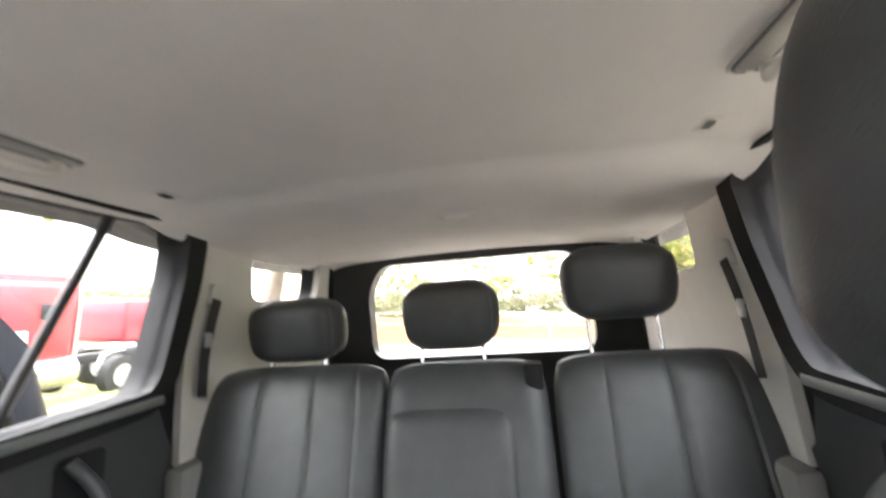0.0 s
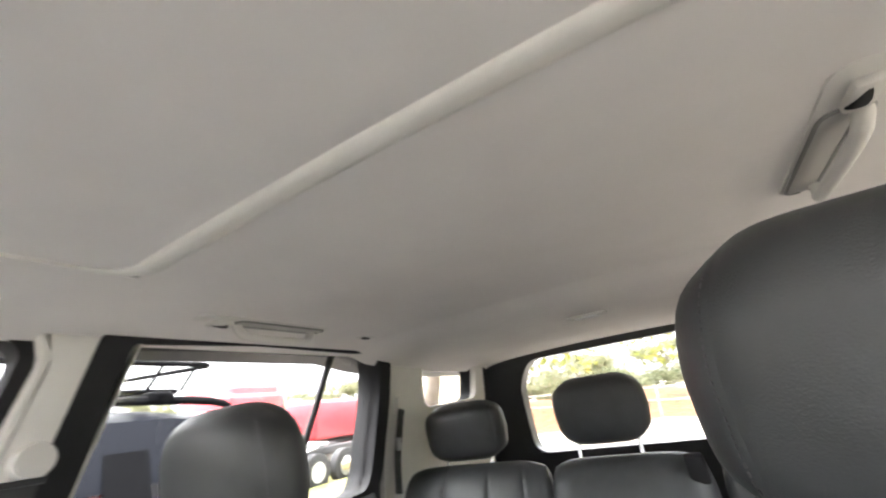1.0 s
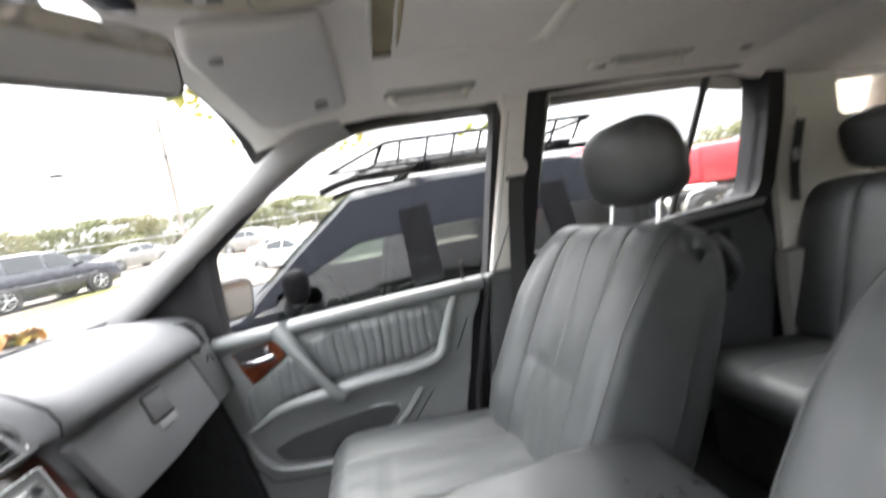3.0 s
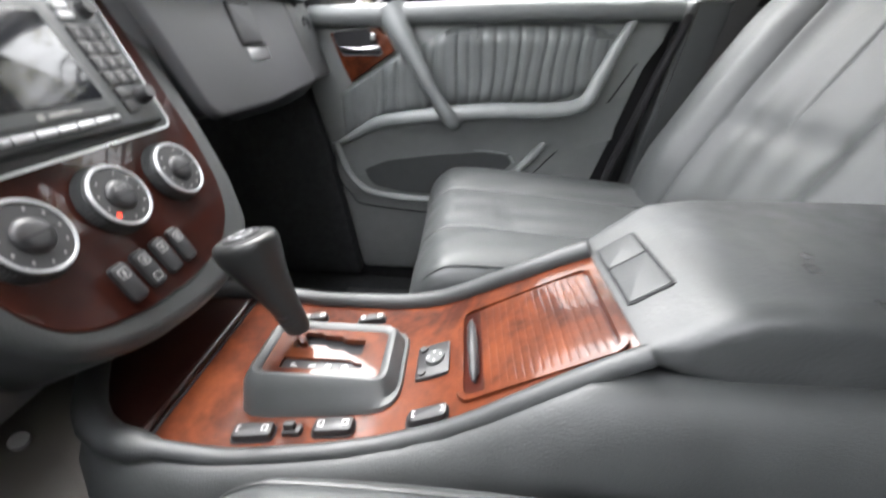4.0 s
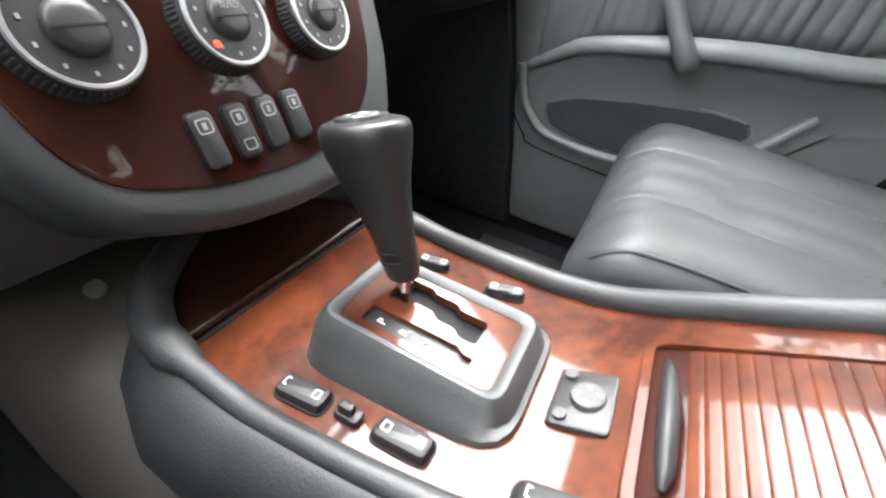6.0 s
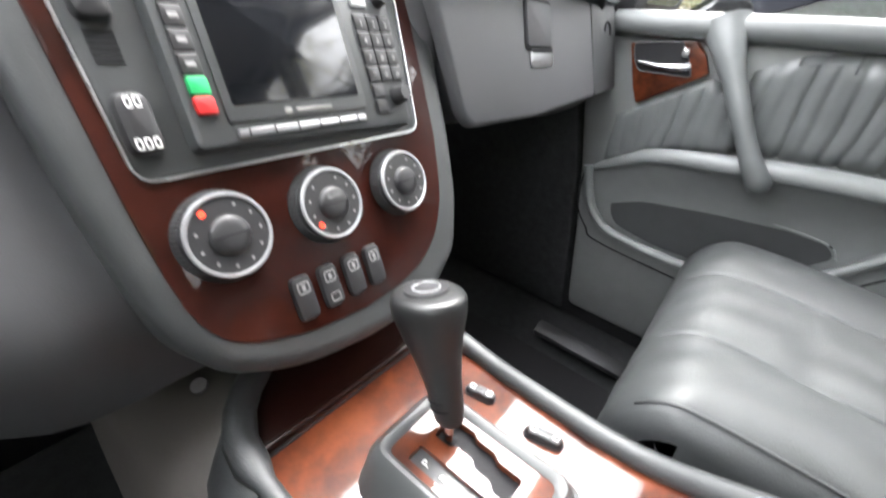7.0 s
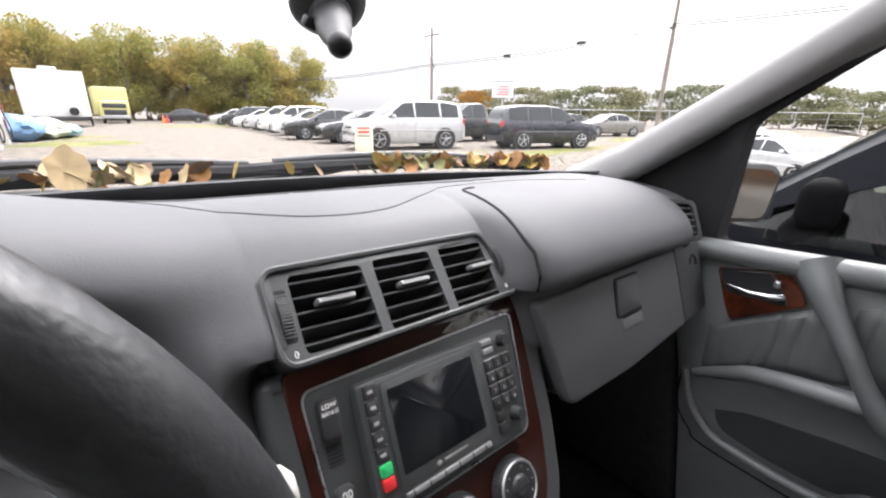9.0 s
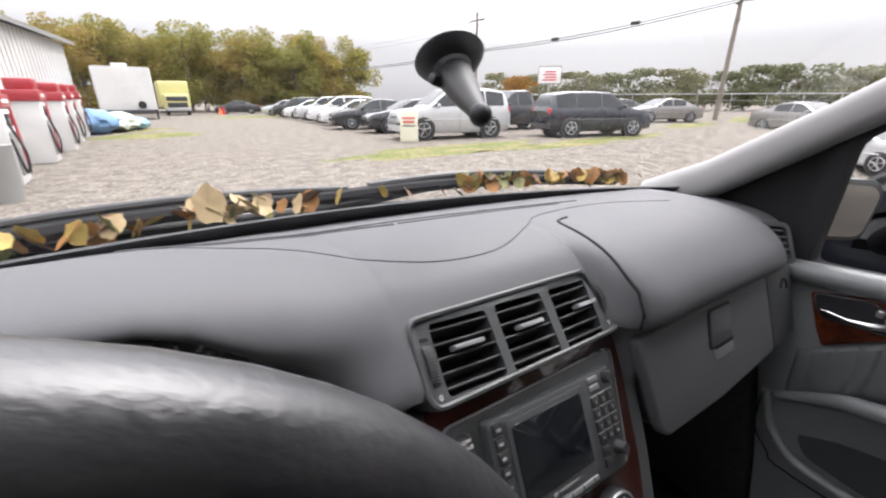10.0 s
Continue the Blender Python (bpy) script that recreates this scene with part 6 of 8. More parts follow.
COVER = rounded([(-0.049, 0.392), (0.055, 0.394), (0.105, 0.415), (0.112, 0.455), (0.088, 0.508), (-0.046, 0.510)], 0.022, 5)
part("lamp_cover", prism(bmesh.new(), COVER, lambda x, y, d: oz(x, y, d + 0.039), 0.008, 0.006, 3), CREAM, oc, "cream lamp cover")
part("lens_seam", T([oz(p[0], p[1], 0.0405) for p in rounded([(-0.150, 0.392), (0.058, 0.387), (0.114, 0.408), (0.120, 0.458), (0.094, 0.516), (-0.125, 0.508), (-0.156, 0.452)], 0.02, 4)], 0.0020, 6, closed=True), TRIM_DARK, oc, "fine seam")
part("reading_lamp", prism(bmesh.new(), rounded([(0.018, 0.482), (0.055, 0.478), (0.058, 0.498), (0.022, 0.503)], 0.008, 4), lambda x, y, d: oz(x, y, d + 0.045), 0.004, 0.002), WHITE, oc, "small oval reading lamp")
part("lamp_edge", T([oz(p[0], p[1], 0.0472) for p in rounded([(0.010, 0.478), (0.062, 0.472), (0.066, 0.502), (0.014, 0.509)], 0.010, 4)], 0.0012, 6, closed=True), TRIM_DARK, oc, "fine oval seam")
for k in range(6):
    part("vent_slot", B(oz(0.018 + 0.011 * (k % 3), 0.409 + 0.009 * (k // 3), 0.0470), (0.008, 0.006, 0.002), 0), RUBBER, oc, "dark slot")
SW = rounded([(-0.112, 0.521), (-0.050, 0.531), (-0.062, 0.578), (-0.104, 0.570)], 0.014, 4)
sb = part("roof_switch", prism(bmesh.new(), SW, lambda x, y, d: oz(x, y, d + 0.039), 0.009, 0.005), CREAM, oc, "rounded sunroof switch")
part("switch_seam", T([oz(p[0], p[1], 0.0405) for p in grown(SW, 0.004)], 0.0016, 6, closed=True), TRIM_DARK, oc, "fine seam")
part("switch_dot", disc(oz(-0.078, 0.552, 0.0475), (0, 0, -1), 0.006, 0.0012, 12), TRIM_DARK, sb)
part("switch_well", prism(bmesh.new(), rounded([(-0.015, 0.572), (0.010, 0.531), (0.062, 0.541), (0.044, 0.577)], 0.005, 3), lambda x, y, d: oz(x, y, d + 0.0405), 0.0022), BLACK, oc, "black switch well")
part("rocker", B(oz(0.026, 0.556, 0.047), (0.030, 0.014, 0.012), 0.004, rot(0, 0, 25)), WHITE, oc, "white rocker switch")
part("rocker", B(oz(0.004, 0.562, 0.045), (0.012, 0.012, 0.008), 0.003, rot(0, 0, 25)), TRIM_DARK, oc, "dark slider")
part("sensor", prism(bmesh.new(), rounded([(-0.095, 0.622), (0.038, 0.622), (0.024, 0.660), (-0.080, 0.662)], 0.014, 4), lambda x, y, d: oz(x, y, d + 0.036), 0.014, 0.006), NAVY, oc, "dark glossy sensor window")
part("microphone", disc(oz(-0.030, 0.604, 0.039), (0, 0, -1), 0.014, 0.006, 18), BLACK, oc, "round black microphone")
part("mic_mesh", hoop(oz(-0.030, 0.604, 0.0455), (0, 0, -1), 0.009, 0.0012, 18), TRIM_DARK, oc, "grey ring")

# sun visors
def visor(x0, x1, label):
    t = thing("sun_visor", ((x0 + x1) / 2, 0.5, 1.75), label, "sun visor", "sun visors")
    def vz(x, y, d):
        return Vector((x, y, 1.797 - 0.17 * (y - 0.43) - d))
    lo, hi = min(x0, x1), max(x0, x1)
    inner = [(lo, 0.62), (lo + 0.045, 0.435), (hi - 0.02, 0.425), (hi, 0.605)] if lo > 0 else [(lo, 0.605), (lo + 0.02, 0.425), (hi - 0.075, 0.437), (hi - 0.047, 0.462), (hi, 0.615)]
    o = rounded(inner + [(hi - 0.05, 0.64), (lo + 0.05, 0.64)], 0.03, 5)
    part("visor_board", prism(bmesh.new(), o, vz, 0.027, 0.013, 4), VISOR, t, "grey padded visor")
    return t, vz


t, vz = visor(0.115, 0.60, "grey cloth passenger sun visor folded up")
part("visor_clip", prism(bmesh.new(), rect(0.485, 0.468, 0.53, 0.497, 0.003), lambda x, y, d: vz(x, y, d + 0.0255), 0.003), TRIM_DARK, t, "small dark visor clip")
part("visor_pivot", disc(vz(0.19, 0.60, 0.023), (0, 0, -1), 0.011, 0.006, 14), TRIM_DARK, t, "round pivot")
t, vz = visor(-0.60, -0.115, "grey driver's sun visor with a warning label")
YELLOW = material("yellow_label", (0.8, 0.52, 0.02), 0.6, vary=0.05)
lay = vz


def vz(x, y, d):
    return lay(x + 0.004, y + 0.013, d)


lab = part("warning_label", prism(bmesh.new(), rect(-0.42, 0.445, -0.232, 0.515, 0.008), lambda x, y, d: vz(x, y, d + 0.0270), 0.0006), WHITE, t, "white and yellow warning label")
part("label_band", prism(bmesh.new(), rect(-0.419, 0.4455, -0.2325, 0.463, 0.006), lambda x, y, d: vz(x, y, d + 0.0277), 0.0004), YELLOW, lab, "yellow band")
part("label_border", ring(bmesh.new(), rect(-0.422, 0.443, -0.230, 0.517, 0.009), rect(-0.4202, 0.4448, -0.2318, 0.5152, 0.008), lambda x, y, d: vz(x, y, d + 0.0270), 0.001), RUBBER, lab, "black border")
random.seed(7)
for k in range(9):
    for j in range(6):
        w = random.uniform(0.007, 0.0125)
        x, y = -0.413 + 0.0148 * k, 0.469 + 0.0075 * j
        part("label_print", prism(bmesh.new(), rect(x, y, x + w, y + 0.0026), lambda x, y, d: vz(x, y, d + 0.0277), 0.0003), TRIM_DARK, lab, "unreadable print bar")
for k in range(8):
    part("label_print", prism(bmesh.new(), rect(-0.41 + 0.022 * k, 0.4525, -0.394 + 0.022 * k, 0.4565), lambda x, y, d: vz(x, y, d + 0.0282), 0.0003), RUBBER, lab, "unreadable print bar")
part("label_line", prism(bmesh.new(), rect(-0.276, 0.464, -0.2745, 0.514), lambda x, y, d: vz(x, y, d + 0.0277), 0.0003), RUBBER, lab)
part("label_sketch", T([vz(-0.266, 0.505, 0.0284), vz(-0.240, 0.473, 0.0284)], 0.002, 4), RUBBER, lab, "dark slanting bar")
part("label_sketch", T([vz(-0.256, 0.47, 0.0284), vz(-0.245, 0.495, 0.0284)], 0.0012, 4), TRIM_DARK, lab, "dark slanting bar")

# rear-view mirror
t = thing("rear_view_mirror", (-0.03, 0.67, 1.68), "black framed rear-view mirror under the roof", "mirror")


def rv(a, b, d):
    return Vector((-0.035 + a * 0.88 - d * 0.42 - b * 0.12, 0.655 - a * 0.42 - d * 0.88, 1.665 + b + a * 0.16 - 0.12 * d))


RV = rect(-0.118, -0.036, 0.118, 0.036, 0.022, 6)
rings = [[rv(p[0] * k, p[1] * k, -dd) for p in RV] for k, dd in ((0.93, -0.002), (1.0, 0.002), (1.0, 0.016), (0.85, 0.032), (0.5, 0.036))]
part("housing", loft(bmesh.new(), rings), PLASTIC, t, "dark grey housing")
part("mirror_glass", prism(bmesh.new(), [(p[0] * 0.92, p[1] * 0.9) for p in RV], lambda a, b, d: rv(a, b, d + 0.002), 0.002), material("inside_mirror", (0.8, 0.82, 0.84), 0.03, 1.0, vary=0.01), t, "mirror glass")
part("stem", T([rv(0, 0.02, -0.03), (-0.02, 0.70, 1.725)], 0.012, 10), PLASTIC, t)

HOLDER = material("black_holder_plastic", (0.009, 0.009, 0.010), 0.45, vary=0.1, spec=0.3)
# phone holder: suction cup on the windscreen with its arm
t = thing("phone_holder", (-0.045, 1.01, 1.52), "black suction cup phone holder on the windscreen", "phone holder")
ctr, n = Vector((0.014, 1.077, 1.518)), Vector((-0.10, -0.592, -0.80)).normalized()
part("suction_cup", T([ctr - n * 0.004, ctr - n * 0.002, ctr + n * 0.004, ctr + n * 0.010], [0.037, 0.038, 0.034, 0.021], 32), HOLDER, t, "black rubber cup")
part("cup_hub", T([ctr + n * 0.006, ctr + n * 0.026], [0.022, 0.018], 20), HOLDER, t)
e = Vector((-0.031, 0.966, 1.464))
part("arm", T([ctr + n * 0.016, ctr.lerp(e, 0.35) + n * 0.014, ctr.lerp(e, 0.72) + n * 0.006, e], [0.019, 0.016, 0.011, 0.0075], 14), HOLDER, t, "short black arm")
bm = bmesh.new()
bmesh.ops.create_uvsphere(bm, u_segments=18, v_segments=12, radius=0.0098, matrix=Matrix.Translation(e))
part("ball_joint", bm, HOLDER, t, "ball joint")
part("lever", B(ctr + Vector((-0.024, -0.014, -0.022)), (0.018, 0.014, 0.012), 0.004, rot(20, 10, 0)), HOLDER, t, "small lever")

# ---- cowl, wipers and fallen leaves ----
# Added sheet stands in for the dash's reflection and hides gaps under the wipers.
bm = bmesh.new()
sheet(bm, lambda u, v: screen_xyz(u, v) + Vector((0, -0.010, -0.004)), steps(-0.98, 0.98, 24), steps(-0.05, 0.042, 3))
solo("trim_screen_base", thick(bm, 0.003), DASH, "grey band standing in for the dash reflected in the windscreen base", kind="structure")
solo("bonnet", loft(bmesh.new(), [[(x, y, z - 0.03 * (x / 0.8) ** 2) for x in steps(-0.86, 0.86, 12)] for y, z in ((1.33, 1.225), (1.6, 1.195), (2.0, 1.13), (2.3, 1.02), (2.4, 0.8), (2.42, 0.45))], closed=False), material("silver_bonnet_paint", (0.33, 0.35, 0.37), 0.3, 0.6, vary=0.05, coat=0.8), "silver bonnet of the car", "bonnet")
solo("cowl", loft(bmesh.new(), [[(x, 1.36 - 0.15 * (x / 0.69) ** 2 + dy, 1.290 + dz) for x in steps(-0.74, 0.74, 16)] for dy, dz in ((-0.04, 0.018), (0.0, 0.016), (0.03, 0.006), (0.06, -0.03))], closed=False), RUBBER, "black windscreen cowl panel", "cowl")
def wip(u, lift=0.0, fwd=0.0):
    return screen_xyz(u, 0.0) + Vector((0, 0.045 + fwd, 0.006 + lift * 0.8))
for a, b, l in ((-0.85, 0.12, 0.0), (-0.05, 0.86, 0.004)):
    t = thing("wiper", screen_xyz((a + b) / 2, 0), "black windscreen wiper with wet leaves on it", "wiper", "wipers")
    us = steps(a, b, 14)
    part("blade", T([wip(u, 0.012 + l + 0.010 * math.sin(math.pi * i / 14)) for i, u in enumerate(us)], 0.0115, 8), RUBBER, t, "rubber blade")
    part("blade_frame", T([wip(u, 0.030 + l + 0.012 * math.sin(math.pi * i / 10), 0.004) for i, u in enumerate(steps(a + 0.12 * (b - a), b - 0.12 * (b - a), 10))], 0.006, 8), BLACK, t, "black blade frame")
    part("wiper_arm", T([wip(a - 0.05, -0.005, 0.01), wip((a * 2 + b) / 3, 0.022 + l, 0.012), wip((a + b) / 2, 0.026 + l, 0.006)], [0.018, 0.014, 0.010], 8), BLACK, t, "black arm")
LEAF_COLOURS = [material("fallen_leaf_%s" % n, c, 0.6, vary=0.35, scale=60) for n, c in (("yellow", (0.34, 0.24, 0.06)), ("orange", (0.28, 0.13, 0.035)), ("green", (0.15, 0.15, 0.05)), ("brown", (0.15, 0.09, 0.05)), ("tan", (0.38, 0.28, 0.15)))]


def leaf_mesh(size, curl):
    """A lobed leaf, folded along its rib."""
    bm = bmesh.new()
    out = []
    for i in range(15):
        a = 2 * math.pi * i / 15
        r = size * (0.78 + 0.22 * abs(math.cos(2.5 * a))) * (0.93 if i % 2 else 1.05)
        out.append((r * math.sin(a) * 0.8, r * math.cos(a)))
    c = bm.verts.new((0, 0, 0))
    vs = [bm.verts.new((x, y, curl * (x * x + 0.4 * y * y) / size + 0.12 * abs(x))) for x, y in out]
    for i in range(15):
        bm.faces.new((c, vs[i - 1], vs[i]))
    me = bpy.data.meshes.new("leaf")
    bm.to_mesh(me)
    bm.free()
    return me


random.seed(11)
leaf_meshes = []
for k in range(10):
    me = leaf_mesh(random.uniform(0.012, 0.021), random.uniform(0.05, 0.4))
    me.materials.append(LEAF_COLOURS[k % 5])
    leaf_meshes.append(me)
big = leaf_mesh(0.028, 0.25)
big.materials.append(LEAF_COLOURS[4])
spots = [(u, 0.0) for u in [random.uniform(-0.75, -0.1) for _ in range(60)] + [random.uniform(0.28, 0.85) for _ in range(70)] + [random.uniform(-0.9, 0.9) for _ in range(24)]]
for k, (u, _) in enumerate(spots):
    ob = tagged(new("fallen_leaf", leaf_meshes[(k * 3 if u < 0.2 else k % 4) % 10]), "fallen autumn leaf lying on the wiper", "leaf", "fallen leaves")
    p = wip(u, random.uniform(0.010, 0.030) + (0.010 if u > 0.3 else 0), random.uniform(-0.034, -0.014))
    ob.matrix_world = CAR @ Matrix.LocRotScale(p, Euler((random.uniform(0.5, 1.3), random.uniform(-0.4, 0.4), random.uniform(0, 6.3))), None)
ob = tagged(new("fallen_leaf", big), "large tan fallen leaf standing on the wiper", "leaf", "fallen leaves")
ob.matrix_world = CAR @ Matrix.LocRotScale(wip(-0.30, 0.036, -0.026), Euler((1.35, 0.1, 0.2)), None)

# ================= outside =================
I4 = Matrix.Identity(4)


def rise(x, y):
    """Height of the lot: it falls away to the right of the parked cars."""
    k = max(0.0, min(1.0, (9 - y) / 7))
    return -0.075 * max(0.0, min(12.0, x - 0.9)) * k * k * (3 - 2 * k)


def patchy(name, a, b, scale, fine, rough=0.95, bump=0.6, bump_scale=12.0, edge=(0.42, 0.58)):
    """Ground of two colours in irregular patches, with fine grain in both."""
    m = bpy.data.materials.new(name)
    m.use_nodes = True
    n, l = m.node_tree.nodes, m.node_tree.links
    p = n["Principled BSDF"]
    p.inputs["Roughness"].default_value, p.inputs["Specular IOR Level"].default_value = rough, 0.2
    co = n.new("ShaderNodeTexCoord")
    big, small, tiny = (n.new("ShaderNodeTexNoise") for _ in range(3))
    for t, s, d in ((big, scale, 5), (small, fine, 6), (tiny, bump_scale, 4)):
        t.inputs["Scale"].default_value, t.inputs["Detail"].default_value = s, d
        l.new(co.outputs["Object"], t.inputs["Vector"])
    r = n.new("ShaderNodeValToRGB")
    r.color_ramp.elements[0].position, r.color_ramp.elements[0].color = edge[0], (*a, 1)
    r.color_ramp.elements[1].position, r.color_ramp.elements[1].color = edge[1], (*b, 1)
    l.new(big.outputs["Fac"], r.inputs[0])
    v = n.new("ShaderNodeMapRange")
    v.inputs["From Min"].default_value, v.inputs["From Max"].default_value = 0.3, 0.7
    v.inputs["To Min"].default_value, v.inputs["To Max"].default_value = 0.35, 1.75
    l.new(small.outputs["Fac"], v.inputs[0])
    mul = n.new("ShaderNodeVectorMath")
    mul.operation = "SCALE"
    l.new(r.outputs[0], mul.inputs[0]), l.new(v.outputs[0], mul.inputs["Scale"])
    l.new(mul.outputs[0], p.inputs["Base Color"])
    bp = n.new("ShaderNodeBump")
    bp.inputs["Strength"].default_value, bp.inputs["Distance"].default_value = bump, 0.03
    l.new(tiny.outputs["Fac"], bp.inputs["Height"])
    l.new(bp.outputs[0], p.inputs["Normal"])
    return m


def foliage(name, colours):
    """Leaves that differ from tree to tree and from leaf to leaf."""
    m = bpy.data.materials.new(name)
    m.use_nodes = True
    n, l = m.node_tree.nodes, m.node_tree.links
    p = n["Principled BSDF"]
    p.inputs["Roughness"].default_value, p.inputs["Specular IOR Level"].default_value = 0.65, 0.25
    info, geo, add, r = n.new("ShaderNodeObjectInfo"), n.new("ShaderNodeNewGeometry"), n.new("ShaderNodeMath"), n.new("ShaderNodeValToRGB")
    add.operation = "MULTIPLY_ADD"
    add.inputs[1].default_value = 0.55
    half = n.new("ShaderNodeMath")
    half.operation = "MULTIPLY"
    half.inputs[1].default_value = 0.45
    l.new(info.outputs["Random"], half.inputs[0])
    l.new(geo.outputs["Random Per Island"], add.inputs[0]), l.new(half.outputs[0], add.inputs[2])
    e = r.color_ramp.elements
    e[0].color, e[1].color = (*colours[0], 1), (*colours[-1], 1)
    for i, c in enumerate(colours[1:-1]):
        e.new((i + 1) / (len(colours) - 1)).color = (*c, 1)
    l.new(add.outputs[0], r.inputs[0])
    l.new(r.outputs[0], p.inputs["Base Color"])
    tr = n.new("ShaderNodeBsdfTranslucent")
    mix = n.new("ShaderNodeMixShader")
    mix.inputs[0].default_value = 0.45
    l.new(r.outputs[0], tr.inputs["Color"])
    l.new(p.outputs[0], mix.inputs[1]), l.new(tr.outputs[0], mix.inputs[2])
    l.new(mix.outputs[0], n["Material Output"].inputs["Surface"])
    return m


GRAVEL = patchy("pale_gravel", (0.095, 0.084, 0.07), (0.19, 0.168, 0.145), 3.0, 16.0, bump=1.0, bump_scale=14, edge=(0.3, 0.7))
GRASS = patchy("thin_grass", (0.10, 0.115, 0.035), (0.17, 0.15, 0.07), 0.8, 9.0)
EARTH = patchy("orange_earth", (0.085, 0.036, 0.012), (0.05, 0.028, 0.012), 0.3, 4.0)
CONCRETE = patchy("pale_concrete", (0.26, 0.235, 0.20), (0.20, 0.18, 0.155), 0.6, 8.0, bump=0.2)
AUTUMN = foliage("autumn_foliage", [(0.14, 0.165, 0.05), (0.21, 0.215, 0.06), (0.28, 0.245, 0.07), (0.33, 0.25, 0.07), (0.28, 0.17, 0.07)])
GREENERY = foliage("green_yellow_leaves", [(0.09, 0.12, 0.035), (0.14, 0.165, 0.045), (0.21, 0.20, 0.055), (0.30, 0.235, 0.06)])
DUSK = foliage("grey_green_foliage", [(0.10, 0.115, 0.065), (0.15, 0.155, 0.085), (0.19, 0.165, 0.10)])
BARK = material("bark", (0.13, 0.105, 0.085), 0.9, vary=0.35, scale=12, bump=0.8, bump_scale=40)
RED = material("red_truck_paint", (0.34, 0.02, 0.03), 0.4, vary=0.1, coat=0.5)
PAINTED = material("white_paint", (0.56, 0.555, 0.54), 0.55, vary=0.15, scale=3)
SILVER = material("silver_car_paint", (0.46, 0.47, 0.48), 0.3, 0.25, vary=0.04, coat=0.8)
GREY_CAR = material("grey_car_paint", (0.23, 0.22, 0.21), 0.3, 0.4, vary=0.04, coat=0.8)
WHITE_CAR = material("white_car_paint", (0.62, 0.62, 0.62), 0.3, vary=0.03, coat=0.8)
BLACK_CAR = material("black_car_paint", (0.012, 0.013, 0.015), 0.25, vary=0.05, coat=1.0)
TINTED = material("dark_car_glass", (0.02, 0.024, 0.026), 0.06, vary=0.05, spec=0.35)
LAMP_CLEAR = material("clear_lamp", (0.65, 0.66, 0.68), 0.15, vary=0.05, coat=1.0)
LAMP_RED = material("red_lamp", (0.55, 0.01, 0.02), 0.2, vary=0.05, coat=1.0)
ALLOY = material("alloy_rim", (0.55, 0.56, 0.57), 0.3, 0.7, vary=0.05)
TYRE = material("tyre_rubber", (0.02, 0.02, 0.021), 0.85, vary=0.2, bump=0.4)
WEATHERED = material("weathered_wood_pole", (0.2, 0.175, 0.15), 0.9, vary=0.3, scale=6)
GALV = material("galvanised_steel", (0.4, 0.41, 0.42), 0.5, 0.6, vary=0.1)

bm = bmesh.new()
gx = [-900, -300, -100, -40, -20, -8, -3, 0, 0.9, 2, 4, 8, 12.9, 20, 40, 80, 160, 400, 900]
gy = [-900, -300, -100, -45, -20, -10, -5, -2, 0, 2, 3, 4, 5, 6, 7, 8, 9, 14, 30, 60, 120, 300, 900]
sheet(bm, lambda x, y: Vector((x, y, rise(x, y))), gx, gy)
solo("ground", bm, GRAVEL, "pale gravel car lot", kind="structure", m=I4)


rnd = random.Random(3)
verts, faces = [], []
for _ in range(12000):
    y = 3.0 + 30 * rnd.random() ** 1.6
    x = rnd.uniform(-5, 9 + 0.4 * y)
    r = rnd.uniform(0.008, 0.022)
    o = Vector((x, y, rise(x, y)))
    i = len(verts)
    verts += [o + Vector(p) * r * rnd.uniform(0.7, 1.3) for p in ((1, 0.2, 0.2), (-0.2, 1, 0.2), (-1, -0.1, 0.2), (0.1, -1, 0.2), (0, 0, 0.45))]
    faces += [(i, i + 1, i + 4), (i + 1, i + 2, i + 4), (i + 2, i + 3, i + 4), (i + 3, i, i + 4)]
me = bpy.data.meshes.new("pebbles")
me.from_pydata([tuple(v) for v in verts], [], faces)
PEBBLE = foliage("pale_stones", [(0.18, 0.16, 0.14), (0.27, 0.245, 0.21), (0.38, 0.35, 0.31), (0.5, 0.47, 0.43)])
me.materials.append(PEBBLE)
tagged(new("pebbles", me), "loose pale stones on the gravel lot", "stones", kind="stuff")


def blob(cx, cy, rx, ry, seed, name, mat, label, lift=0.006):
    rnd = random.Random(seed)
    n = 40
    ph = [rnd.uniform(0, 6.3) for _ in range(5)]
    bm = bmesh.new()
    pts = []
    for i in range(n):
        a = 2 * math.pi * i / n
        k = 1 + 0.2 * math.sin(2 * a + ph[0]) + 0.14 * math.sin(5 * a + ph[1]) + 0.09 * math.sin(9 * a + ph[2])
        x, y = cx + rx * k * math.cos(a), cy + ry * k * math.sin(a)
        pts.append(bm.verts.new((x, y, rise(x, y) + lift)))
    c = bm.verts.new((cx, cy, rise(cx, cy) + lift))
    for i in range(n):
        bm.faces.new((c, pts[i - 1], pts[i]))
    return solo(name, bm, mat, label, kind="structure", m=I4)


for k, (x, y, rx, ry) in enumerate(((7.6, 10.6, 4.2, 0.9), (13.5, 9.6, 4.5, 0.8), (26, 11.8, 3.5, 0.9), (0.6, 22.5, 1.6, 2.2), (-0.8, 27, 2.2, 2.0), (45, 9, 16, 4), (12, -9, 9, 2.2), (40, 40, 30, 5))):
    blob(x, y, rx, ry, k, "grass_patch", GRASS, "patch of thin yellow-green grass")
bm = bmesh.new()
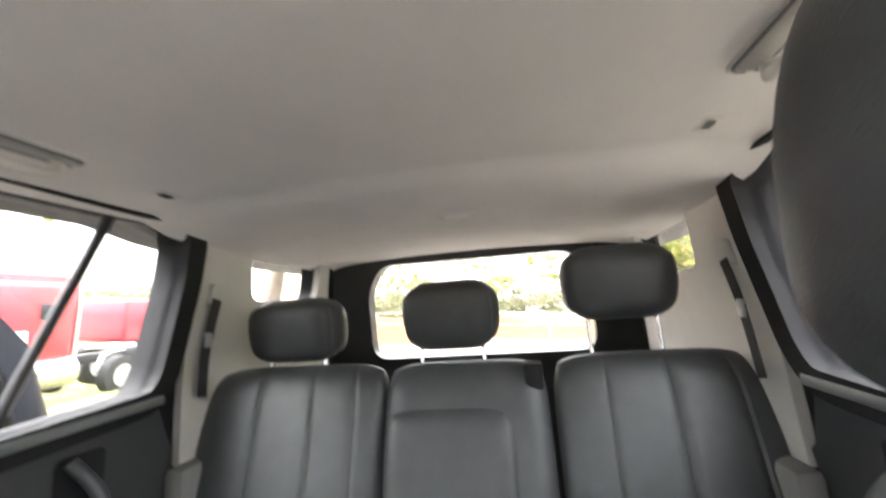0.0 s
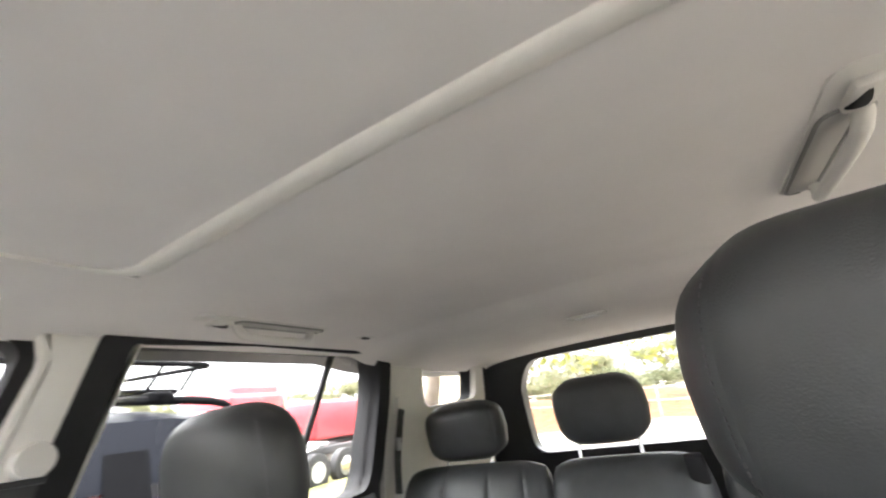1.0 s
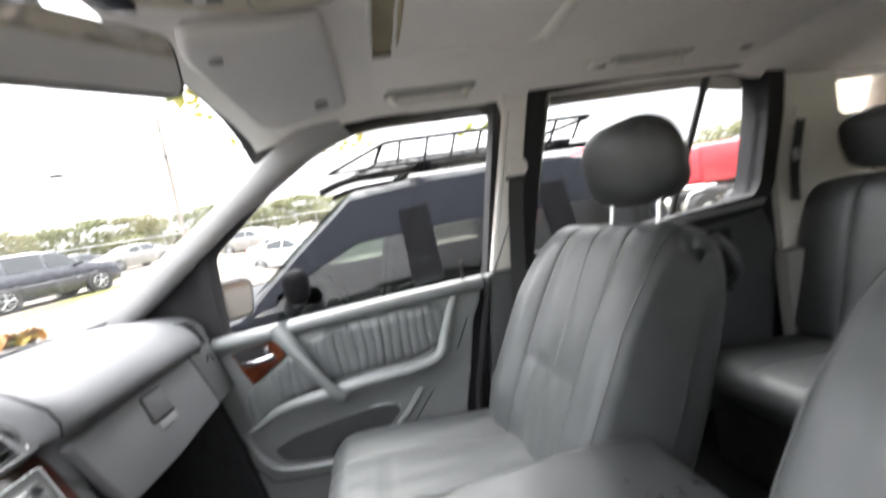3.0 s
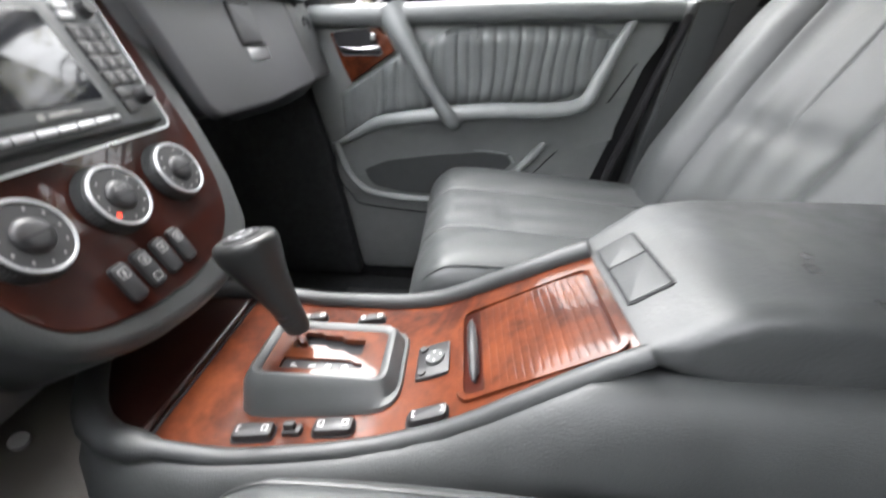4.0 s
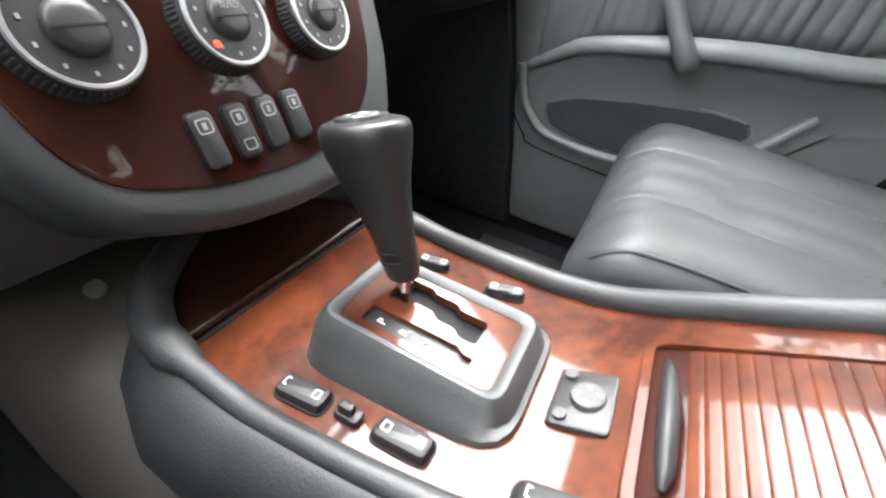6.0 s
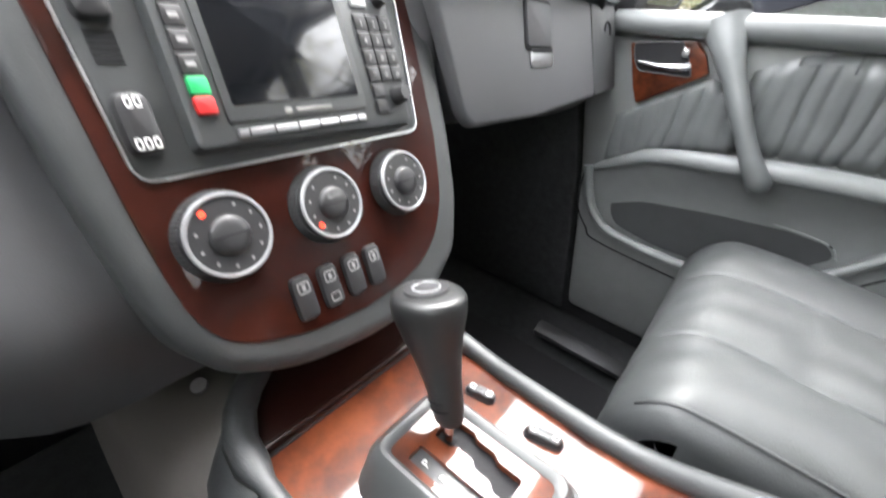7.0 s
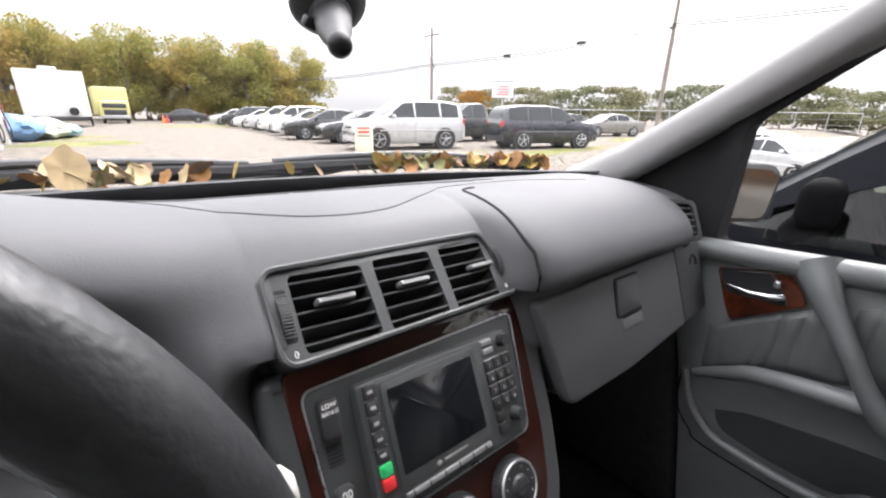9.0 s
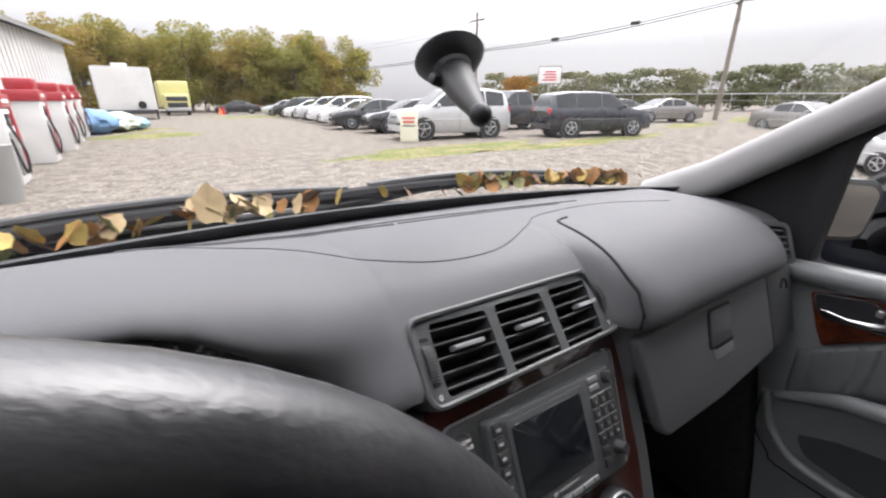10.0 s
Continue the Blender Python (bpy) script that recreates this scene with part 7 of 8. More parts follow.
sheet(bm, lambda x, y: Vector((x, y, rise(x, y) - 0.02 + 1.15 * math.exp(-((y + 24) / 3.0) ** 2) * (0.8 + 0.3 * math.sin(0.23 * x) + 0.12 * math.sin(0.9 * x)))), steps(-45, 45, 60), steps(-33, -17.5, 20))
solo("earth_bank", bm, EARTH, "bare orange earth bank beyond the lane", kind="structure", m=I4)
blob(2, -14.5, 30, 2.0, 33, "concrete_lane", CONCRETE, "pale concrete lane behind the car", 0.008)
blob(55, 3.5, 40, 2.2, 35, "road_strip", CONCRETE, "pale road along the fence", 0.010)


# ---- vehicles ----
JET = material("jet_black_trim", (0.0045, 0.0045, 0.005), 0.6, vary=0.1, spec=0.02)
PROFILES = {  # share of the length, belt and top as shares of the height
    "suv": [(-0.5, 0.52, 0.53), (-0.49, 0.58, 0.62), (-0.46, 0.64, 0.86), (-0.42, 0.65, 0.96), (-0.30, 0.65, 1.0), (-0.05, 0.65, 1.0), (0.08, 0.645, 0.975), (0.17, 0.64, 0.82), (0.26, 0.63, 0.65), (0.30, 0.62, 0.625), (0.42, 0.585, 0.59), (0.475, 0.53, 0.535), (0.5, 0.40, 0.41)],
    "sedan": [(-0.5, 0.52, 0.53), (-0.48, 0.64, 0.65), (-0.34, 0.685, 0.69), (-0.26, 0.685, 0.82), (-0.16, 0.68, 0.96), (-0.03, 0.675, 1.0), (0.07, 0.67, 0.975), (0.17, 0.665, 0.82), (0.265, 0.65, 0.665), (0.31, 0.64, 0.645), (0.44, 0.57, 0.575), (0.485, 0.50, 0.505), (0.5, 0.40, 0.41)],
    "pickup": [(-0.5, 0.55, 0.56), (-0.49, 0.60, 0.605), (-0.17, 0.605, 0.61), (-0.15, 0.62, 0.94), (-0.10, 0.62, 1.0), (0.05, 0.62, 0.985), (0.12, 0.615, 0.84), (0.20, 0.61, 0.64), (0.25, 0.605, 0.61), (0.44, 0.57, 0.575), (0.49, 0.52, 0.525), (0.5, 0.38, 0.39)],
}


def vehicle(name, label, m, kind, L, W, H, paint, group="cars in the lot", glass=TINTED, extras=True, seen_through=None):
    prof = PROFILES[kind]
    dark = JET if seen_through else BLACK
    car = thing(name, (0, 0, 0), label, "car", group, m=m)
    belt = [(a * L, b * H) for a, b, _ in prof]
    top = [(a * L, c * H) for a, _, c in prof]

    def hw(y):
        f = abs(y) / (L / 2)
        return W / 2 * (1 - 0.16 * max(0, (f - 0.6) / 0.4) ** 2.2)

    def edge(y):
        """Half the width at the roof or bonnet edge."""
        zb, zt = lerp(y, belt), lerp(y, top)
        return hw(y) * (0.95 - 0.20 * min(1, (zt - zb) / (0.35 * H)))

    ys = sorted(set(steps(-L / 2, L / 2, 34) + [p[0] for p in belt]))
    rings = []
    for y in ys:
        w, zb, zt, e = hw(y), lerp(y, belt), lerp(y, top), edge(y)
        low = 0.13 * H + 0.05 * H * max(0, (abs(y) / (L / 2) - 0.8) / 0.2)
        halfp = [(w * 0.88, low), (w * 0.97, low + 0.05 * H), (w, 0.36 * H), (w * 0.995, zb - 0.10 * H), (w * 0.96, zb - 0.01 * H), (e + (w * 0.955 - e) * 0.5, zb + (zt - zb) * 0.5), (e, zt - 0.02 * H), (e * 0.9, zt - 0.004 * H), (e * 0.5, zt + 0.008 * H)]
        rings.append([Vector((a, y, b)) for a, b in halfp] + [Vector((-a, y, b)) for a, b in reversed(halfp)])
    span = {"suv": ((0.235, -0.005), (-0.02, -0.24), (-0.255, -0.425)), "sedan": ((0.235, 0.0), (-0.015, -0.20)), "pickup": ((0.18, 0.02), (0.005, -0.13))}[kind]
    bm = loft(bmesh.new(), rings)
    if seen_through:
        gone = []
        for f in bm.faces:
            c = f.calc_center_median()
            if abs(c.x) > 0.3 * W and lerp(c.y, belt) < c.z < lerp(c.y, top) - 0.10 * H and any(b * L + 0.03 < c.y < a * L - 0.03 for a, b in span):
                gone.append(f)
        bmesh.ops.delete(bm, geom=gone, context="FACES")
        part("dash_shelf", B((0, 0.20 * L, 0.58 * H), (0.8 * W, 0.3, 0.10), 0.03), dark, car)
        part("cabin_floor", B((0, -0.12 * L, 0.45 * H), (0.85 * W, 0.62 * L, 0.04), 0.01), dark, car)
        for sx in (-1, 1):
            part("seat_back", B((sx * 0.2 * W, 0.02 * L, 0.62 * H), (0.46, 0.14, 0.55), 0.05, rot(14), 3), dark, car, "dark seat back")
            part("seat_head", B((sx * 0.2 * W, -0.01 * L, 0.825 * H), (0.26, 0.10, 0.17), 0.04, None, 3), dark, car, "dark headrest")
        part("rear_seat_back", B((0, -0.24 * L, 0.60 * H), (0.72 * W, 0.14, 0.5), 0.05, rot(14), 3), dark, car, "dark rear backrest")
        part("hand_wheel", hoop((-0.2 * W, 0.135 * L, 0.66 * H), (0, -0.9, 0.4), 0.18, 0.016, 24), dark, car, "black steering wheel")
    part("body", bm, paint, car, "painted body")

    def flank(y, s, sgn):
        w, zb, zt, e = hw(y), lerp(y, belt), lerp(y, top), edge(y)
        z0, z1 = zb + 0.015 * H, max(zt - (0.07 if seen_through else 0.045) * H, zb + 0.02 * H)
        a0, a1 = w * 0.965, e + 0.012
        return Vector((sgn * (a0 + (a1 - a0) * s + 0.006), y, z0 + (z1 - z0) * s))
    for sgn in (1, -1):
        for a, b in span:
            bm = bmesh.new()
            sheet(bm, lambda y, s: flank(y, s, sgn), steps(b * L, a * L, 8), steps(0, 1, 3))
            part("side_window", bm, seen_through if seen_through and a > 0.1 else glass, car, "side window")
        if seen_through:
            for (_, q1), (q2, _) in zip(span, span[1:]):
                bm = bmesh.new()
                sheet(bm, lambda y, k: flank(y, k, sgn) + Vector((sgn * 0.010, 0, 0)), steps(q2 * L - 0.06, q1 * L + 0.06, 2), steps(-0.04, 1.0, 3))
                part("pillar", bm, dark, car, "black window pillar")
        for q in span[1:]:
            y = q[0] * L + 0.008 * L
            part("door_seam", T([Vector((sgn * (hw(y) + 0.001), y, z * H)) for z in (0.2, 0.4, 0.6)], 0.005, 4), RUBBER, car)
        part("door_handle", B((sgn * (hw(0) + 0.012), span[0][1] * L + 0.14, 0.585 * H), (0.02, 0.15, 0.025), 0.006), paint if extras else BLACK, car, "door handle")
        part("side_strip", T([Vector((sgn * (hw(y) + 0.002), y, 0.40 * H)) for y in steps(-0.36 * L, 0.30 * L, 8)], 0.018, 5, flat=1.6), paint, car)
        my = span[0][0] * L - 0.05 * L
        if seen_through:
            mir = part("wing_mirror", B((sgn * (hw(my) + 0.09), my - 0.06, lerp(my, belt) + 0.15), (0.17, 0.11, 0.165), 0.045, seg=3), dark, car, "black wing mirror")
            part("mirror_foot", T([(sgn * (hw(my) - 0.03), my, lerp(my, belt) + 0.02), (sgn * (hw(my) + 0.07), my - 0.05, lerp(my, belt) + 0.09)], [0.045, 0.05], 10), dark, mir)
        else:
            part("wing_mirror", B((sgn * (hw(my) + 0.10), my, lerp(my, belt) + 0.06), (0.18, 0.10, 0.14), 0.04, seg=3), BLACK if paint in (NAVY, BLACK_CAR) else paint, car, "wing mirror")
        part("headlight", B((sgn * hw(0.46 * L) * 0.74, 0.472 * L, 0.47 * H), (0.30 * W / 1.8, 0.10, 0.10 * H), 0.03, rot(25)), LAMP_CLEAR, car, "clear headlight")
        part("tail_light", B((sgn * hw(0.48 * L) * 0.88, -0.482 * L, 0.56 * H), (0.16, 0.10, 0.17 * H), 0.03), LAMP_RED, car, "red tail light")
    fr = {"suv": (0.245, 0.075), "sedan": (0.25, 0.065), "pickup": (0.19, 0.055)}[kind]
    bk = {"suv": (-0.432, -0.482), "sedan": (-0.175, -0.325), "pickup": (-0.112, -0.148)}[kind]
    for nm, (a, b) in (("windscreen", fr), ("rear_window", bk)):
        bm = bmesh.new()
        sheet(bm, lambda y, u: Vector((u * edge(y) * 0.86, y, lerp(y, top) + 0.012 + 0.006 * (1 - u * u))) + Vector((0, (0.012 if a > 0 else -0.012), 0)), steps(a * L, b * L, 4), steps(-1, 1, 6))
        part(nm, bm, glass, car, "dark glass")
    part("grille", B((0, 0.492 * L, 0.42 * H), (0.42 * W, 0.05, 0.10 * H), 0.015), BLACK, car, "dark grille")
    part("front_bumper", B((0, 0.482 * L, 0.24 * H), (0.86 * W, 0.16, 0.13 * H), 0.05, seg=3), paint, car)
    part("rear_bumper", B((0, -0.485 * L, 0.26 * H), (0.88 * W, 0.14, 0.14 * H), 0.05, seg=3), paint if paint not in (NAVY,) else BLACK, car)
    r = 0.2 * H + 0.02
    for sgn in (1, -1):
        for y in (0.305 * L, -0.29 * L):
            x = sgn * (W / 2 - 0.10)
            part("wheel_arch", T([(x - sgn * 0.12, y, r), (x + sgn * 0.106, y, r)], r * 1.16, 24), BLACK, car, "dark wheel arch")
            tyre = part("wheel", T([(x - sgn * 0.1, y, r), (x - sgn * 0.09, y, r), (x + sgn * 0.10, y, r), (x + sgn * 0.115, y, r)], [r * 0.9, r, r, r * 0.9], 28), TYRE, car, "black tyre")
            bm = T([(x + sgn * 0.10, y, r), (x + sgn * 0.117, y, r)], [r * 0.66, r * 0.64], 24)
            rim = part("rim", bm, BLACK, tyre, "alloy rim")
            for k in range(5):
                a = 2 * math.pi * k / 5 + 0.3
                part("rim_spoke", T([(x + sgn * 0.122, y, r), (x + sgn * 0.122, y + r * 0.62 * math.cos(a), r + r * 0.62 * math.sin(a))], [r * 0.17, r * 0.12], 6, flat=0.4), ALLOY, tyre, "silver spoke")
            part("rim_edge", hoop((x + sgn * 0.118, y, r), (sgn, 0, 0), r * 0.65, 0.014, 24), ALLOY, tyre, "silver rim edge")
    return car


def heading(x, y, deg, z=None):
    """A pose on the lot; deg: the way the front points, from +y to the left."""
    return pose(x, y, rise(x, y) if z is None else z, 0, 0, deg)


# the navy neighbour with its roof basket
NAVY_DULL = material("dusty_navy_paint", (0.0052, 0.006, 0.009), 0.4, 0.0, vary=0.1, scale=6, spec=0.07)
NB = heading(2.67, 0.17, 0.0)
CLEARISH = pane_material("tinted_car_glass", (0.22, 0.28, 0.25), 0.7)
SMOKED = pane_material("smoked_car_glass", (0.16, 0.175, 0.17), 0.35)
nb = vehicle("parked_suv", "dark navy SUV with a black roof basket parked alongside", NB, "suv", 3.62, 1.82, 1.66, NAVY_DULL, "", SMOKED, True, CLEARISH)
for s in (-1, 1):
    part("roof_rail", T(curve([(s * 0.60, -1.45, 1.640), (s * 0.62, -1.2, 1.705), (s * 0.62, 0.1, 1.710), (s * 0.60, 0.45, 1.650)], 5), 0.02, 8), JET, nb, "black roof rail")
basket = thing("roof_basket", (0, -0.5, 1.76), "black steel roof basket on the navy SUV", "roof basket", m=NB)
bx, by0, by1 = 0.56, -1.35, 0.05
for z, k in ((1.760, 0.86), (1.890, 1.0)):
    o = rect(-bx * k, by0 if k == 1 else by0 + 0.12, bx * k, by1 + (0.0 if k == 1 else 0.12), 0.10, 4)
    part("hoop", T([(p[0], p[1], z) for p in o], 0.013, 8, closed=True), JET, basket, "black steel hoop")
for s in (-1, 1):
    for k in range(8):
        y = by0 + 0.1 + 0.17 * k
        part("upright", T([(s * bx * 0.86, y + 0.03, 1.760), (s * bx, y, 1.890)], 0.008, 6), JET, basket)
    part("nose_bar", T([(s * bx * 0.86, by1 + 0.10, 1.760), (s * bx * 0.9, by1 + 0.34, 1.755), (s * bx, by1 - 0.02, 1.890)], 0.011, 6), JET, basket)
for k in range(10):
    y = by0 + 0.15 + 0.155 * k
    part("floor_bar", T([(-bx * 0.86, y, 1.760), (bx * 0.86, y, 1.760)], 0.009, 6), JET, basket)
for y in (-1.05, -0.15):
    part("cross_bar", B((0, y, 1.735), (1.3, 0.06, 0.03), 0.01), JET, basket, "black cross bar")
    for s in (-1, 1):
        part("clamp", B((s * 0.6, y, 1.725), (0.09, 0.12, 0.05), 0.015), JET, basket)

# the lot
vehicle("parked_suv", "silver SUV parked across the gravel lot", heading(10.1, 14.0, 76), "suv", 4.6, 1.84, 1.80, SILVER)
vehicle("parked_suv", "dark blue SUV seen from its tail in the lot", heading(15.3, 11.2, -114), "suv", 4.6, 1.8, 1.70, NAVY)
vehicle("parked_sedan", "grey saloon car by the utility pole", heading(28.6, 14.8, 62), "sedan", 4.8, 1.85, 1.48, GREY_CAR)
vehicle("parked_sedan", "dark saloon behind the grey one", heading(29.0, 18.5, 64), "sedan", 4.8, 1.85, 1.46, BLACK_CAR)
vehicle("pickup_truck", "black pickup beside the silver SUV", heading(15.6, 16.2, 80), "pickup", 5.5, 1.95, 1.85, BLACK_CAR)
vehicle("parked_sedan", "black saloon with bright alloy wheels", heading(10.6, 20.9, 74), "sedan", 4.9, 1.88, 1.47, BLACK_CAR)
vehicle("parked_sedan", "dark green saloon in the row of cars", heading(10.8, 17.6, 76), "sedan", 4.8, 1.84, 1.46, BLACK_CAR)
for k, (x, y, kind, paint, lab) in enumerate(((11.3, 24.6, "sedan", WHITE_CAR, "white saloon in the row of cars"), (11.8, 28.2, "suv", WHITE_CAR, "white SUV in the row of cars"), (12.2, 32.0, "suv", SILVER, "silver SUV in the row of cars"), (12.6, 36.0, "sedan", WHITE_CAR, "white saloon far down the row"), (12.8, 40.0, "suv", BLACK_CAR, "black SUV far down the row"), (13.0, 44.5, "sedan", SILVER, "silver saloon far down the row"), (10.3, 53.0, "sedan", BLACK_CAR, "black car at the far end"), (16.5, 20.5, "suv", WHITE_CAR, "white van-like car behind the silver SUV"))):
    vehicle("parked_car", lab, heading(x, y, 75 + 3 * (k % 3)), kind, 4.6, 1.82, 1.66 if kind == "suv" else 1.46, paint)
for k, (x, y, d, paint) in enumerate(((19.5, 3.6, 150, SILVER), (22, 4.2, 150, WHITE_CAR), (27, 7.0, 155, GREY_CAR))):
    vehicle("parked_car", "parked car further along the lot", heading(x, y, d), "sedan", 4.6, 1.8, 1.46, paint)

# red lorry tractor
RZ = -0.82
LORRY = pose(0, 0, RZ)
t = thing("lorry", (10.9, -8.0, 0), "red lorry tractor with a sleeper cab and bare chassis", "lorry", m=LORRY)
part("sleeper_cab", B((11.0, -7.35, 1.95), (2.3, 1.7, 1.75), 0.16, seg=3), RED, t, "red sleeper cab")
part("roof_fairing", loft(bmesh.new(), [[(11.0 + a * k, -7.35 + b * k2, z) for a, b in rect(-1.1, -0.8, 1.1, 0.8, 0.2)] for z, k, k2 in ((2.7, 1.0, 1.0), (2.95, 0.97, 0.95), (3.05, 0.86, 0.8))]), RED, t, "rounded red roof fairing")
part("cab", B((11.0, -6.0, 1.75), (2.25, 1.3, 1.35), 0.14, seg=3), RED, t)
part("cab_window", B((9.86, -5.95, 2.05), (0.02, 0.8, 0.5), 0.005), TINTED, t, "dark cab window")
part("sleeper_window", B((9.84, -7.6, 2.15), (0.02, 0.4, 0.35), 0.005), TINTED, t, "dark sleeper window")
part("white_panel", B((9.83, -6.9, 1.5), (0.03, 0.6, 0.5), 0.01), PAINTED, t, "pale panel on the cab")
part("bonnet", B((11.0, -4.6, 1.35), (2.0, 1.7, 0.9), 0.2, seg=3), RED, t)
for x in (10.55, 11.45):
    part("chassis_rail", B((x, -9.8, 0.95), (0.12, 4.2, 0.25), 0.02), BLACK, t, "dark chassis rail")
part("fifth_wheel", B((11.0, -10.2, 1.15), (0.9, 0.9, 0.12), 0.04), GALV, t)
part("exhaust_stack", T([(10.05, -8.35, 0.9), (10.05, -8.35, 3.1)], 0.07, 12), CHROME, t, "chrome exhaust stack")
part("tank", T([(9.95, -8.2, 0.8), (9.95, -6.4, 0.8)], 0.32, 18), SATIN, t, "round fuel tank")
for y in (-4.4, -9.5, -10.7):
    for x in (9.95, 12.05):
        w = part("wheel", T([(x - 0.15, y, 0.5), (x - 0.13, y, 0.5), (x + 0.13, y, 0.5), (x + 0.15, y, 0.5)], [0.44, 0.5, 0.5, 0.44], 28), TYRE, t, "dusty black lorry tyre")
        part("rim", T([(x - 0.155, y, 0.5), (x - 0.10, y, 0.5)], [0.28, 0.16], 20), GALV, w, "grey steel rim")
part("mudguard", T(curve([(10.0, -8.9, 0.7), (10.0, -9.1, 1.05), (10.0, -9.6, 1.15)], 4), 0.05, 6), SATIN, t)
t = thing("lorry", (14.5, -13.5, 0), "second red lorry behind the first", "lorry", m=LORRY)
part("cab", B((14.0, -13.6, 1.8), (2.3, 2.6, 1.5), 0.15, seg=3), RED, t)
part("bonnet", B((14.0, -15.4, 1.4), (2.0, 1.6, 0.8), 0.18, seg=3), RED, t)
part("chassis", B((14.0, -13.5, 0.8), (1.0, 6.0, 0.3), 0.05), BLACK, t)
for y in (-15.4, -12.0):
    part("wheel", T([(12.85, y, 0.5), (13.1, y, 0.5)], 0.5, 24), TYRE, t)
t = thing("scrap_heap", (9.5, -11.5, 0), "heap of pale scrap parts and old tyres by the lorry", "scrap", m=LORRY)
random.seed(21)
for k in range(26):
    x, y = 9.3 + random.uniform(-0.6, 0.8), -11.8 + random.uniform(-1.8, 1.6)
    part("scrap_piece", B((x, y, 0.18 + random.uniform(0, 0.45)), (random.uniform(0.2, 0.7), random.uniform(0.15, 0.6), random.uniform(0.1, 0.4)), 0.03, rot(random.uniform(-30, 30), random.uniform(-30, 30), random.uniform(0, 180))), (GALV, TRIM, BEIGE, TYRE)[k % 4], t)
t = thing("beige_trailer", (6.1, -11.2, 0), "pale beige box trailer behind a tree", "trailer", m=I4)
part("trailer_box", B((6.15, -11.2, 1.85), (3.0, 2.0, 2.6), 0.08), material("beige_trailer_paint", (0.55, 0.48, 0.36), 0.6, vary=0.12, scale=2), t)
for x in (5.2, 7.1):
    part("wheel", T([(x, -10.25, 0.3), (x, -10.0, 0.3)], 0.36, 20), TYRE, t)


# ---- buildings, pumps, poles ----
t = thing("white_shed", (-4.5, 18, 0), "long white metal shed with a dark eave", "building", m=I4)
a, b = Vector((-1.75, 28.0, 0)), Vector((-5.6, 6.0, 0))
d = (b - a).normalized()
nrm = Vector((-d.y, d.x, 0)) * -1
nrm = nrm if nrm.x < 0 else -nrm
bm = bmesh.new()
loft(bm, [[p + Vector((0, 0, z)) for p in (a, b, b + nrm * 8, a + nrm * 8)] for z in (0, 3.9)])
part("wall", bm, PAINTED, t, "white corrugated wall", False)
bm = bmesh.new()
for k in range(60):
    p = a.lerp(b, (k + 0.5) / 60)
    box(bm, p - nrm * 0.012 + Vector((0, 0, 1.95)), (0.05, 0.05, 3.88), 0)
part("wall_ribs", bm, PAINTED, t, "", False)
q0, q1 = a - d * 0.4 - nrm * 0.35, b + d * 0.4 - nrm * 0.35
bm = bmesh.new()
loft(bm, [[q0 + Vector((0, 0, 3.86)), q1 + Vector((0, 0, 3.86)), q1 + Vector((0, 0, 4.02)), q0 + Vector((0, 0, 4.02))], [q0 + nrm * 4.6 + Vector((0, 0, 5.3)), q1 + nrm * 4.6 + Vector((0, 0, 5.3)), q1 + nrm * 4.6 + Vector((0, 0, 5.45)), q0 + nrm * 4.6 + Vector((0, 0, 5.45))]])
part("roof", bm, TRIM_DARK, t, "grey sloping roof", False)


def pump(x, y, h, label):
    t = thing("fuel_pump", (x, y, 0), label, "fuel pump", "old fuel pumps", m=I4)
    part("cabinet", B((x, y, h * 0.37), (0.55, 0.85, h * 0.74), 0.03), PAINTED, t, "white pump cabinet")
    part("side_panel", B((x + 0.285, y - 0.1, h * 0.30), (0.02, 0.5, h * 0.42), 0.01), TRIM_DARK, t)
    part("header", B((x, y, h * 0.80), (0.62, 0.95, h * 0.13), 0.03), RED, t, "red pump header")
    part("topper", B((x, y, h * 0.93), (0.5, 0.7, h * 0.13), 0.04), RED, t, "red topper")
    part("red_stripe", B((x + 0.29, y + 0.36, h * 0.42), (0.03, 0.10, h * 0.7), 0.01), RED, t, "red corner stripe")
    part("print_bar", B((x + 0.312, y, h * 0.80), (0.008, 0.5, h * 0.035), 0), WHITE, t, "pale unreadable lettering bar")
    part("display", B((x + 0.28, y, h * 0.62), (0.02, 0.45, h * 0.12), 0.01), SCREEN, t, "dark display")
    part("hose", T(curve([(x + 0.3, y - 0.3, h * 0.6), (x + 0.42, y - 0.36, h * 0.3), (x + 0.36, y - 0.42, h * 0.12), (x + 0.3, y - 0.45, h * 0.45)], 5), 0.02, 6), RUBBER, t, "black hose")
    return t


